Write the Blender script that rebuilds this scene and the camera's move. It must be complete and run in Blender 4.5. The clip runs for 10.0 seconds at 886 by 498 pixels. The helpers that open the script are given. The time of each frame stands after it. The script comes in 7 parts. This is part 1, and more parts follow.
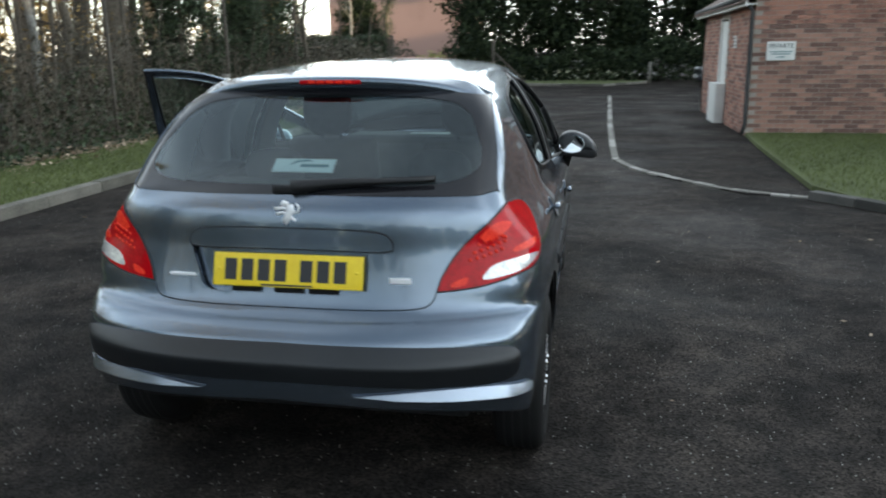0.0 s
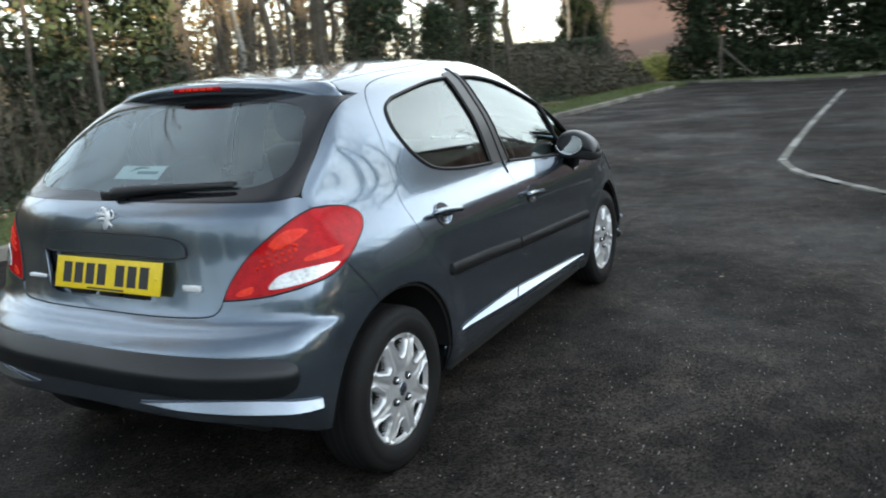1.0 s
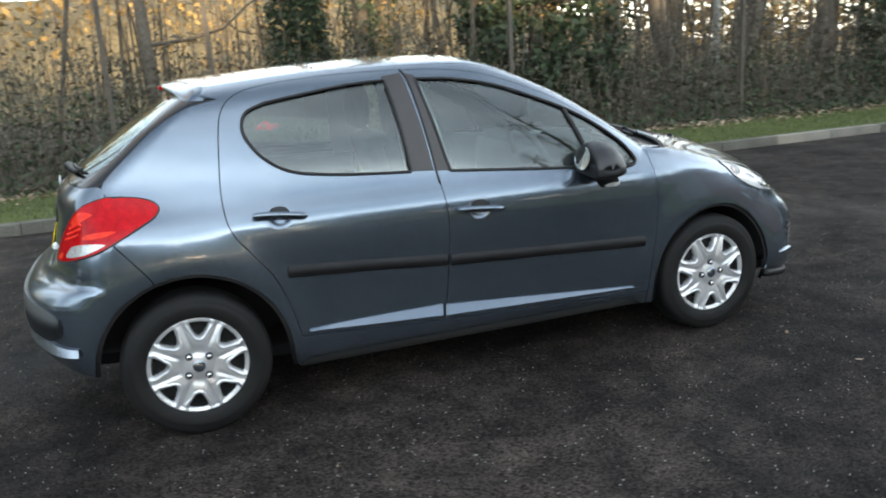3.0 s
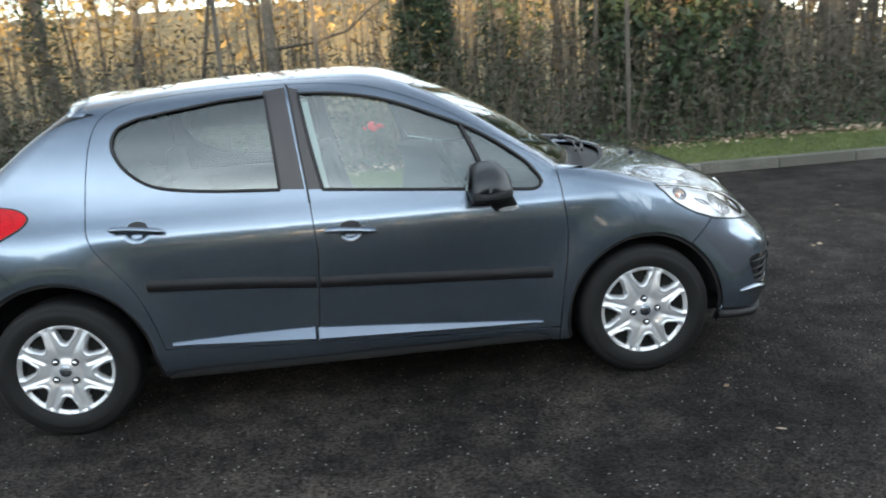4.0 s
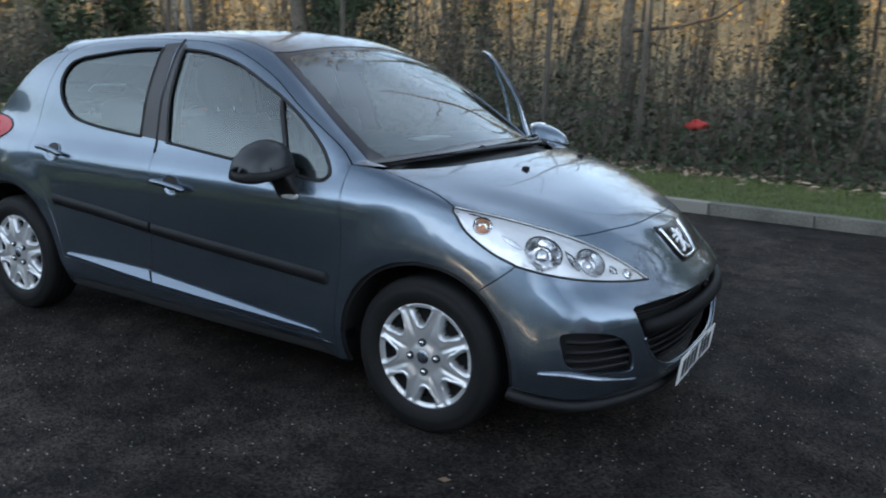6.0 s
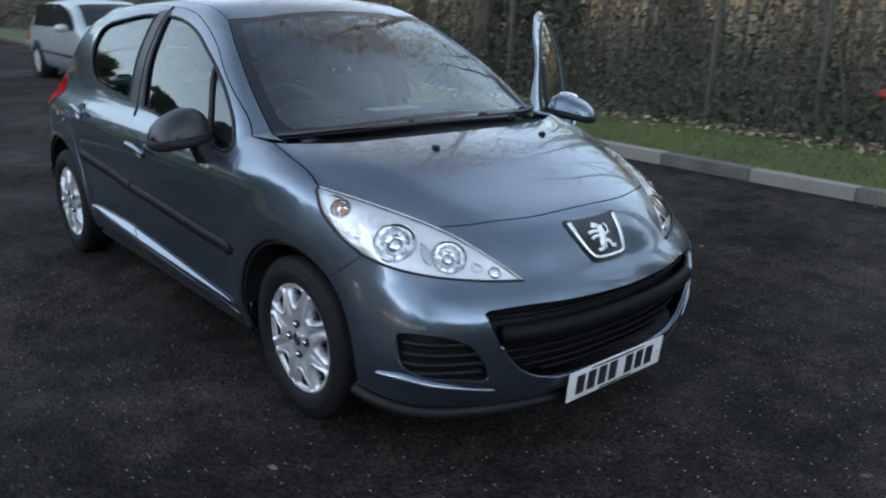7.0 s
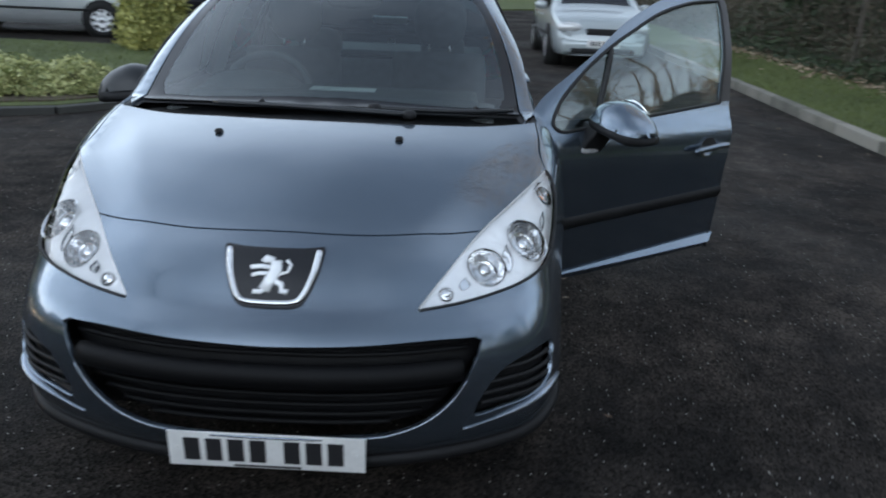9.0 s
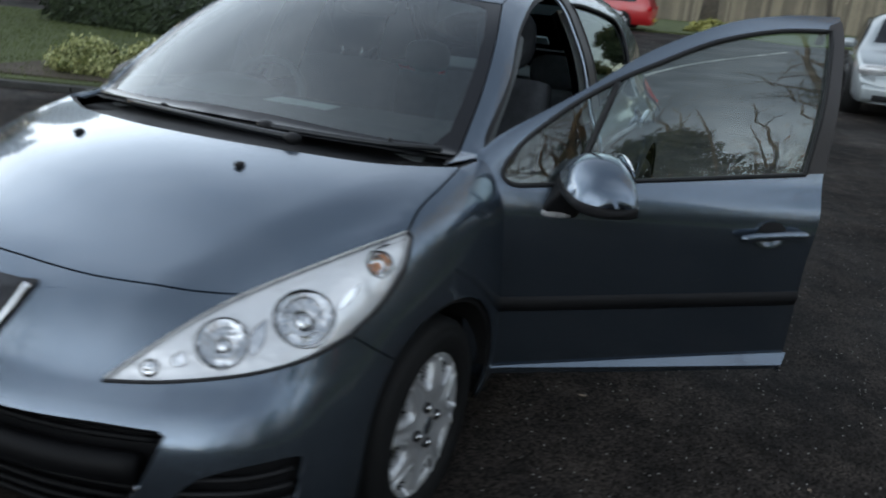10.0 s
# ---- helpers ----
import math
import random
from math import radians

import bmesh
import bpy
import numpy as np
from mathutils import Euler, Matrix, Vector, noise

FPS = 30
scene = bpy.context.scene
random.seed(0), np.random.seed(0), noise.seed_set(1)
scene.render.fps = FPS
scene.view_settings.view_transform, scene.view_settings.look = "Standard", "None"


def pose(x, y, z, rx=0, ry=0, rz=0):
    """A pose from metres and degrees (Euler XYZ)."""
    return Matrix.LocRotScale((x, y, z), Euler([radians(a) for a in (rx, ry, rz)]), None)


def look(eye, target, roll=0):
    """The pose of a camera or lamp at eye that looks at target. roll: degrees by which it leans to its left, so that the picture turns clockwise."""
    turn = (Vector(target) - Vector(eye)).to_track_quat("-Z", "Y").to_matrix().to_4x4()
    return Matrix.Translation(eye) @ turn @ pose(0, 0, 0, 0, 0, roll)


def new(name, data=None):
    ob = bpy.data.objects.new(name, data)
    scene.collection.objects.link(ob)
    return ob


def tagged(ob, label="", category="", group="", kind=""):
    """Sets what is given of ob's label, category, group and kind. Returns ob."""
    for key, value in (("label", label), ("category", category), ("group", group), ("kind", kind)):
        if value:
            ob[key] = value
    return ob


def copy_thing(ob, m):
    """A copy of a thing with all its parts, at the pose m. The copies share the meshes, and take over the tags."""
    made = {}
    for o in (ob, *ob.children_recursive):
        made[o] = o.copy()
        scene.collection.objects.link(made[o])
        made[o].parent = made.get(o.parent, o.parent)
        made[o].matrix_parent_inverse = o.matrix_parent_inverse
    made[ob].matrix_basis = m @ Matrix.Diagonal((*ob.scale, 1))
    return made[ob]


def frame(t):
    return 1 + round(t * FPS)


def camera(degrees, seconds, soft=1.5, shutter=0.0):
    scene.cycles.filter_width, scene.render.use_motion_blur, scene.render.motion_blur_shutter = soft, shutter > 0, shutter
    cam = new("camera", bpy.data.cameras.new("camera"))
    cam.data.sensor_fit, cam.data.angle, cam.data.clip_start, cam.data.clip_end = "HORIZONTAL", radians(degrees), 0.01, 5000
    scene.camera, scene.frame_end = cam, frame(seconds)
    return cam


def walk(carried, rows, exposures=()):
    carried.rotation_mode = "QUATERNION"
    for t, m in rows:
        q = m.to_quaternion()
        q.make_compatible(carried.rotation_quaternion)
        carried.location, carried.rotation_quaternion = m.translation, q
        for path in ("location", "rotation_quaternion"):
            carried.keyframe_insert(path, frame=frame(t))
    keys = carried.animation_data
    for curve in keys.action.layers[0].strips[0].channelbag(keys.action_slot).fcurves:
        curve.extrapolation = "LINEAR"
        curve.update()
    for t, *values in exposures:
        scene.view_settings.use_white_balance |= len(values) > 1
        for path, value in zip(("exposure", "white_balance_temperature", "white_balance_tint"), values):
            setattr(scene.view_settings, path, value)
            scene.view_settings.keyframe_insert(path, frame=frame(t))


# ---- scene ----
cam = camera(58.6, 10.0, 1.9, 0.4)
PATH = [
    (0, (0.968, -4.157, 1.504), (0.612, -2.25, 1.017), -0.6),
    (0.5, (1.657, -3.915, 1.438), (1.019, -2.087, 0.935), -1.5),
    (1, (2.267, -3.523, 1.421), (1.33, -1.814, 0.971), -3.8),
    (1.5, (2.798, -3.068, 1.411), (1.528, -1.605, 0.914), -3.3),
    (2, (3.286, -2.536, 1.412), (1.762, -1.333, 0.93), -6.3),
    (2.2, (3.497, -2.309, 1.449), (1.893, -1.216, 0.967), -4.9),
    (3.3, (4.105, -0.93, 1.479), (2.229, -0.439, 0.988), -3.2),
    (3.5, (4.139, -0.657, 1.461), (2.242, -0.268, 0.962), -2.7),
    (4, (4.123, 0.095, 1.464), (2.185, 0.258, 1.0), -4.3),
    (4.5, (4.029, 0.817, 1.435), (2.107, 0.629, 0.917), -3.3),
    (5, (3.812, 1.598, 1.446), (1.898, 1.219, 1.004), -1.7),
    (5.5, (3.538, 2.271, 1.432), (1.709, 1.592, 0.992), 0.1),
    (5.7, (3.367, 2.461, 1.372), (1.602, 1.635, 0.92), 1.3),
    (6.8, (2.342, 3.428, 1.421), (0.994, 2.06, 0.865), 0.5),
    (7, (2.121, 3.562, 1.451), (0.869, 2.119, 0.857), 1.2),
    (7.5, (1.528, 3.851, 1.442), (0.56, 2.214, 0.823), 1.3),
    (8, (0.891, 3.976, 1.432), (0.254, 2.187, 0.808), 1.9),
    (8.5, (0.242, 4.016, 1.438), (-0.043, 2.125, 0.853), 2.5),
    (9, (-0.455, 3.831, 1.461), (-0.439, 1.947, 0.792), 2.5),
    (9.5, (-1.079, 3.502, 1.463), (-0.592, 1.656, 0.868), 2.3),
    (10, (-1.568, 2.968, 1.456), (-0.802, 1.242, 0.796), 4.7),
]
EXPOSURES = [(0, 1.32, 7150, 8), (2, 1.6, 7250, 9), (4.0, 1.76, 7100, 9), (4.5, 1.74, 6850, 9), (5.0, 1.48, 6550, 10), (5.5, 1.0, 6300, 10), (7, 0.97, 6300, 11), (8.5, 0.99, 6550, 11), (9.5, 0.96, 6850, 11), (10, 0.74, 7000, 11)]
walk(cam, [(t, look(eye, target, roll)) for t, eye, target, roll in PATH], EXPOSURES)
# ---------------------------------------------------------------- sky and sun
world = bpy.data.worlds.new("world")
scene.world = world
world.use_nodes = True
wn, wl = world.node_tree.nodes, world.node_tree.links
sky = wn.new("ShaderNodeTexSky")
sky.sky_type, sky.sun_disc = "NISHITA", False
SUN_UP, SUN_AT = radians(10), radians(96)
sky.sun_elevation, sky.sun_rotation = SUN_UP, SUN_AT
sky.dust_density, sky.ozone_density = 0.2, 1.5
back_node = wn["Background"]
back_node.inputs["Strength"].default_value = 0.10
# thin broken cloud over the whole sky
around = wn.new("ShaderNodeTexCoord")
puffs = wn.new("ShaderNodeTexNoise")
puffs.inputs["Scale"].default_value, puffs.inputs["Detail"].default_value, puffs.inputs["Roughness"].default_value = 1.5, 4.0, 0.5
wl.new(around.outputs["Generated"], puffs.inputs["Vector"])
thick = wn.new("ShaderNodeMapRange")
for key, value in (("From Min", 0.36), ("From Max", 0.64), ("To Min", 0.22), ("To Max", 0.68)):
    thick.inputs[key].default_value = value
wl.new(puffs.outputs["Fac"], thick.inputs["Value"])
# the cloud thins out towards a clear zenith
height = wn.new("ShaderNodeSeparateXYZ")
wl.new(around.outputs["Generated"], height.inputs["Vector"])
thin = wn.new("ShaderNodeMapRange")
for key, value in (("From Min", 0.35), ("From Max", 0.92), ("To Min", 1.3), ("To Max", 0.55)):
    thin.inputs[key].default_value = value
wl.new(height.outputs["Z"], thin.inputs["Value"])
cover_node = wn.new("ShaderNodeMath")
cover_node.operation = "MULTIPLY"
wl.new(thick.outputs["Result"], cover_node.inputs[0])
# and is broken to the south
south = wn.new("ShaderNodeMapRange")
south.interpolation_type = "SMOOTHSTEP"
for key, value in (("From Min", -0.95), ("From Max", 0.1), ("To Min", 0.42), ("To Max", 1.0)):
    south.inputs[key].default_value = value
wl.new(height.outputs["Y"], south.inputs["Value"])
broken = wn.new("ShaderNodeMath")
broken.operation = "MULTIPLY"
wl.new(south.outputs["Result"], broken.inputs[0])
wl.new(thin.outputs["Result"], broken.inputs[1])
wl.new(broken.outputs[0], cover_node.inputs[1])
cloud = wn.new("ShaderNodeMix")
cloud.data_type = "RGBA"
wl.new(cover_node.outputs[0], cloud.inputs["Factor"])
wl.new(sky.outputs["Color"], cloud.inputs["A"])
lit = wn.new("ShaderNodeMix")
lit.data_type, lit.blend_type = "RGBA", "ADD"
lit.inputs["Factor"].default_value = 1.0
glare = wn.new("ShaderNodeVectorMath")
glare.operation = "SCALE"
glare.inputs["Scale"].default_value = 1.2
wl.new(sky.outputs["Color"], glare.inputs[0])
wl.new(glare.outputs["Vector"], lit.inputs["A"])
# the haze glows towards the low sun
toward = wn.new("ShaderNodeVectorMath")
toward.operation = "DOT_PRODUCT"
wl.new(around.outputs["Generated"], toward.inputs[0])
toward.inputs[1].default_value = (math.sin(SUN_AT) * math.cos(SUN_UP), math.cos(SUN_AT) * math.cos(SUN_UP), math.sin(SUN_UP))
haze = wn.new("ShaderNodeMapRange")
haze.interpolation_type = "SMOOTHSTEP"
for key, value in (("From Min", 0.0), ("From Max", 1.0), ("To Min", 1.40), ("To Max", 2.1)):
    haze.inputs[key].default_value = value
wl.new(toward.outputs["Value"], haze.inputs["Value"])
white = wn.new("ShaderNodeVectorMath")
white.operation = "SCALE"
white.inputs[0].default_value = (8.0, 9.0, 10.2)
low = wn.new("ShaderNodeMapRange")
low.interpolation_type = "SMOOTHSTEP"
for key, value in (("From Min", 0.12), ("From Max", 0.80), ("To Min", 1.2), ("To Max", 0.95)):
    low.inputs[key].default_value = value
wl.new(height.outputs["Z"], low.inputs["Value"])
glow = wn.new("ShaderNodeMath")
glow.operation = "MULTIPLY"
wl.new(haze.outputs["Result"], glow.inputs[0])
wl.new(low.outputs["Result"], glow.inputs[1])
wl.new(glow.outputs[0], white.inputs["Scale"])
wl.new(white.outputs["Vector"], lit.inputs["B"])
wl.new(lit.outputs["Result"], cloud.inputs["B"])
wl.new(cloud.outputs["Result"], back_node.inputs["Color"])
sun = new("sun", bpy.data.lights.new("sun", "SUN"))
sun.data.energy, sun.data.angle, sun.data.color = 4.2, radians(0.6), (1.0, 0.82, 0.58)
sun_way = Vector((math.sin(SUN_AT) * math.cos(SUN_UP), math.cos(SUN_AT) * math.cos(SUN_UP), math.sin(SUN_UP)))
sun.matrix_world = look(sun_way * 60, (0, 0, 0))
# ---------------------------------------------------------------- materials
def material(name, colour, rough=0.6, metal=0.0, **more):
    m = bpy.data.materials.new(name)
    m.use_nodes = True
    b = m.node_tree.nodes["Principled BSDF"]
    b.inputs["Base Color"].default_value = (*colour, 1)
    b.inputs["Roughness"].default_value = rough
    b.inputs["Metallic"].default_value = metal
    for key, value in more.items():
        b.inputs[key.replace("_", " ")].default_value = value
    return m


def grain(m, scales, dark, light, bump=0.0, bump_scale=None, rough=None, island=False, detail=5.0, obj=False):
    """Mottles a material's colour between dark and light at two scales, with a fine relief."""
    t = m.node_tree
    n, l = t.nodes, t.links
    b = n["Principled BSDF"]
    at = n.new("ShaderNodeTexCoord").outputs["Object"]
    mix = None
    for i, s in enumerate(scales):
        tex = n.new("ShaderNodeTexNoise")
        tex.inputs["Scale"].default_value, tex.inputs["Detail"].default_value = s, detail
        l.new(at, tex.inputs["Vector"])
        if mix is None:
            mix = tex.outputs["Fac"]
        else:
            add = n.new("ShaderNodeMath")
            add.operation = "MULTIPLY_ADD"
            add.inputs[1].default_value, add.inputs[2].default_value = 0.5, 0.0
            add2 = n.new("ShaderNodeMath")
            add2.operation = "MULTIPLY_ADD"
            l.new(mix, add2.inputs[0])
            add2.inputs[1].default_value = 0.5
            l.new(tex.outputs["Fac"], add.inputs[0])
            l.new(add.outputs[0], add2.inputs[2])
            mix = add2.outputs[0]
    if island or obj:
        src = n.new("ShaderNodeNewGeometry").outputs["Random Per Island"] if island else n.new("ShaderNodeObjectInfo").outputs["Random"]
        add = n.new("ShaderNodeMath")
        add.operation = "MULTIPLY_ADD"
        sub = n.new("ShaderNodeMath")
        sub.operation = "SUBTRACT"
        l.new(src, sub.inputs[0])
        sub.inputs[1].default_value = 0.5
        l.new(sub.outputs[0], add.inputs[0])
        add.inputs[1].default_value = 0.55
        l.new(mix, add.inputs[2])
        mix = add.outputs[0]
    ramp_node = n.new("ShaderNodeValToRGB")
    e = ramp_node.color_ramp.elements
    e[0].position, e[0].color = 0.33, (*dark, 1)
    e[1].position, e[1].color = 0.67, (*light, 1)
    l.new(mix, ramp_node.inputs["Fac"])
    l.new(ramp_node.outputs["Color"], b.inputs["Base Color"])
    if rough:
        r = n.new("ShaderNodeMapRange")
        r.inputs["To Min"].default_value, r.inputs["To Max"].default_value = rough
        l.new(mix, r.inputs["Value"])
        l.new(r.outputs["Result"], b.inputs["Roughness"])
    if bump:
        tex = n.new("ShaderNodeTexNoise")
        tex.inputs["Scale"].default_value, tex.inputs["Detail"].default_value = bump_scale or scales[-1] * 3, 4
        l.new(at, tex.inputs["Vector"])
        bp = n.new("ShaderNodeBump")
        bp.inputs["Strength"].default_value, bp.inputs["Distance"].default_value = bump, 0.01
        l.new(tex.outputs["Fac"], bp.inputs["Height"])
        l.new(bp.outputs["Normal"], b.inputs["Normal"])
    return m


def car_paint(name, dark, light, metal=0.75, rough=0.34):
    m = material(name, light, rough, metal, Coat_Weight=1.0, Coat_Roughness=0.04, Coat_IOR=1.58)
    grain(m, (1.3, 900.0), dark, light, 0.0, rough=(rough - 0.05, rough + 0.06))
    return m


def asphalt():
    """Dark worn macadam: a fine stone grain, pale chips and damp patches."""
    m = material("asphalt", (0.045, 0.045, 0.047), 0.85)
    t = m.node_tree
    n, l = t.nodes, t.links
    b = n["Principled BSDF"]
    at = n.new("ShaderNodeTexCoord").outputs["Object"]

    def noise_tex(scale, detail=4.0, rough=0.6):
        x = n.new("ShaderNodeTexNoise")
        x.inputs["Scale"].default_value, x.inputs["Detail"].default_value, x.inputs["Roughness"].default_value = scale, detail, rough
        l.new(at, x.inputs["Vector"])
        return x.outputs["Fac"]

    def ramp_of(src, p0, c0, p1, c1):
        r = n.new("ShaderNodeValToRGB")
        e = r.color_ramp.elements
        e[0].position, e[0].color, e[1].position, e[1].color = p0, (*c0, 1), p1, (*c1, 1)
        l.new(src, r.inputs["Fac"])
        return r.outputs["Color"]

    def mixed(fac, a, c, mode="MIX"):
        x = n.new("ShaderNodeMix")
        x.data_type, x.blend_type = "RGBA", mode
        l.new(fac, x.inputs["Factor"])
        l.new(a, x.inputs["A"])
        l.new(c, x.inputs["B"])
        return x.outputs["Result"]

    cells = n.new("ShaderNodeTexVoronoi")
    cells.inputs["Scale"].default_value = 110
    l.new(at, cells.inputs["Vector"])
    stones = ramp_of(cells.outputs["Color"], 0.15, (0.0076, 0.0068, 0.0064), 0.9, (0.047, 0.0420, 0.0386))
    worn = ramp_of(noise_tex(0.9, 6), 0.38, (0.50, 0.50, 0.51), 0.66, (1.42, 1.36, 1.30))
    base = n.new("ShaderNodeMix")
    base.data_type, base.blend_type = "RGBA", "MULTIPLY"
    base.inputs["Factor"].default_value = 1
    l.new(stones, base.inputs["A"])
    blotch = n.new("ShaderNodeMix")
    blotch.data_type, blotch.blend_type = "RGBA", "MULTIPLY"
    blotch.inputs["Factor"].default_value = 1
    l.new(worn, blotch.inputs["A"])
    l.new(ramp_of(noise_tex(5.5, 5), 0.36, (0.62, 0.62, 0.63), 0.68, (1.60, 1.54, 1.46)), blotch.inputs["B"])
    l.new(blotch.outputs["Result"], base.inputs["B"])
    chips = n.new("ShaderNodeTexVoronoi")
    chips.inputs["Scale"].default_value = 46
    l.new(at, chips.inputs["Vector"])
    near = ramp_of(chips.outputs["Distance"], 0.12, (1, 1, 1), 0.17, (0, 0, 0))
    sep = n.new("ShaderNodeSeparateColor")
    l.new(chips.outputs["Color"], sep.inputs["Color"])
    few = ramp_of(sep.outputs["Red"], 0.74, (0, 0, 0), 0.86, (1, 1, 1))
    both = n.new("ShaderNodeMix")
    both.data_type, both.blend_type = "RGBA", "MULTIPLY"
    both.inputs["Factor"].default_value = 1
    l.new(near, both.inputs["A"])
    l.new(few, both.inputs["B"])
    pale = n.new("ShaderNodeRGB")
    pale.outputs[0].default_value = (0.40, 0.39, 0.36, 1)
    l.new(mixed(both.outputs["Result"], base.outputs["Result"], pale.outputs[0]), b.inputs["Base Color"])
    damp = n.new("ShaderNodeMapRange")
    damp.inputs["From Min"].default_value, damp.inputs["From Max"].default_value = 0.38, 0.6
    damp.inputs["To Min"].default_value, damp.inputs["To Max"].default_value = 0.62, 0.92
    l.new(noise_tex(0.55, 5), damp.inputs["Value"])
    l.new(damp.outputs["Result"], b.inputs["Roughness"])
    b.inputs["Specular IOR Level"].default_value = 0.08
    bp = n.new("ShaderNodeBump")
    bp.inputs["Strength"].default_value, bp.inputs["Distance"].default_value = 0.6, 0.005
    l.new(cells.outputs["Distance"], bp.inputs["Height"])
    l.new(bp.outputs["Normal"], b.inputs["Normal"])
    return m


def glass(name, tint, ior=1.75, film=(1, 1, 1)):
    """Thin car or house glass: clear straight through, mirror-like by its Fresnel gloss."""
    m = bpy.data.materials.new(name)
    m.use_nodes = True
    n, l = m.node_tree.nodes, m.node_tree.links
    n.clear()
    out, mix = n.new("ShaderNodeOutputMaterial"), n.new("ShaderNodeMixShader")
    clear, shine, fres = n.new("ShaderNodeBsdfTransparent"), n.new("ShaderNodeBsdfGlossy"), n.new("ShaderNodeFresnel")
    clear.inputs["Color"].default_value = (*tint, 1)
    shine.inputs["Roughness"].default_value, shine.inputs["Color"].default_value = 0.01, (*film, 1)
    fres.inputs["IOR"].default_value = ior
    l.new(fres.outputs[0], mix.inputs[0])
    l.new(clear.outputs[0], mix.inputs[1])
    l.new(shine.outputs[0], mix.inputs[2])
    l.new(mix.outputs[0], out.inputs["Surface"])
    return m


PAINT = car_paint("slate_paint", (0.098, 0.130, 0.166), (0.168, 0.214, 0.268), 0.88, 0.25)
SILVER = car_paint("silver_paint", (0.42, 0.44, 0.45), (0.52, 0.54, 0.55), 0.5, 0.35)
PALE_GOLD = car_paint("pale_silver_paint", (0.33, 0.37, 0.38), (0.42, 0.46, 0.47), 0.35, 0.35)
BLACK_PAINT = car_paint("black_paint", (0.010, 0.012, 0.018), (0.016, 0.019, 0.026), 0.3, 0.3)
WHITE_PAINT = car_paint("white_paint", (0.72, 0.73, 0.74), (0.78, 0.79, 0.80), 0.0, 0.4)
RED_PAINT = car_paint("red_paint", (0.42, 0.012, 0.015), (0.52, 0.018, 0.02), 0.1, 0.35)
PLASTIC = grain(material("black_plastic", (0.010, 0.010, 0.011), 0.5, Specular_IOR_Level=0.25), (8.0, 300.0), (0.007, 0.007, 0.008), (0.014, 0.014, 0.015), 0.15, 900, rough=(0.45, 0.60))
BUMPER_PLASTIC = grain(material("bumper_plastic", (0.030, 0.034, 0.038), 0.4), (5.0, 200.0), (0.009, 0.0105, 0.012), (0.016, 0.018, 0.021), 0.08, 700, rough=(0.30, 0.42))
GRILLE_BLACK = material("grille_black", (0.0035, 0.0035, 0.004), 0.6, Specular_IOR_Level=0.18)
GLOSS_BLACK = material("gloss_black", (0.012, 0.012, 0.014), 0.12)
PILLAR_TRIM = grain(material("pillar_film", (0.06, 0.055, 0.055), 0.45), (6.0, 250.0), (0.030, 0.027, 0.027), (0.045, 0.040, 0.040), rough=(0.4, 0.5))
RUBBER = grain(material("tyre_rubber", (0.009, 0.009, 0.0095), 0.75, Specular_IOR_Level=0.25), (9.0, 120.0), (0.006, 0.006, 0.0065), (0.012, 0.012, 0.012), 0.2, 200, rough=(0.6, 0.8))
SEAL = material("seal_rubber", (0.006, 0.006, 0.007), 0.6)
UNDER = material("underbody", (0.005, 0.005, 0.005), 0.9)
CHROME = material("chrome", (0.78, 0.79, 0.80), 0.08, 1.0)
EMBLEM = material("emblem_silver", (0.90, 0.91, 0.92), 0.25, 0.15)
LAMP_LINING = grain(material("lamp_lining", (0.97, 0.97, 0.97), 0.16, 0.32), (14.0, 90.0), (0.95, 0.96, 0.97), (0.99, 0.99, 0.99), 1.0, 13)
BRIGHT = material("bright_trim", (0.28, 0.315, 0.365), 0.24, 0.9)
WHEEL_SILVER = grain(material("wheel_cover_silver", (0.62, 0.63, 0.64), 0.30, 0.6), (14.0, 300.0), (0.58, 0.59, 0.60), (0.72, 0.73, 0.74), rough=(0.26, 0.38))
SCREEN_GLASS = glass("windscreen_glass", (0.82, 0.95, 0.93), 2.02, (0.93, 0.98, 1.0))
SIDE_GLASS = glass("side_glass", (0.75, 0.87, 0.85), 1.98, (0.90, 0.96, 0.94))
REAR_GLASS = glass("rear_glass", (0.84, 0.99, 0.99), 1.85, (0.88, 0.98, 1.0))
LENS = glass("clear_lens", (0.99, 0.992, 0.995), 1.55)
MIRROR = material("mirror", (0.85, 0.87, 0.88), 0.02, 1.0)
REFLECTOR = grain(material("reflector", (0.95, 0.96, 0.97), 0.05, 1.0), (28.0, 120.0), (0.90, 0.91, 0.92), (0.98, 0.98, 0.98), 0.35, 22)
AMBER = material("amber_bulb", (0.75, 0.30, 0.12), 0.3)
RED_LENS = grain(material("red_lens", (0.60, 0.005, 0.010), 0.10, 0.0, Specular_IOR_Level=0.22), (24.0, 160.0), (0.30, 0.001, 0.004), (0.62, 0.004, 0.011))
ORANGE_LENS = grain(material("orange_lens", (0.95, 0.08, 0.02), 0.2, Specular_IOR_Level=0.25), (40.0, 120.0), (0.72, 0.012, 0.008), (0.95, 0.06, 0.025))
CLEAR_PLASTIC = grain(material("white_lens", (0.7, 0.7, 0.7), 0.12, 0.3, Coat_Weight=1.0), (40.0, 120.0), (0.36, 0.37, 0.38), (0.85, 0.85, 0.84))
CLOTH = grain(material("seat_cloth", (0.045, 0.047, 0.052), 0.9), (30.0, 400.0), (0.042, 0.046, 0.052), (0.078, 0.084, 0.092), 0.3, 600)
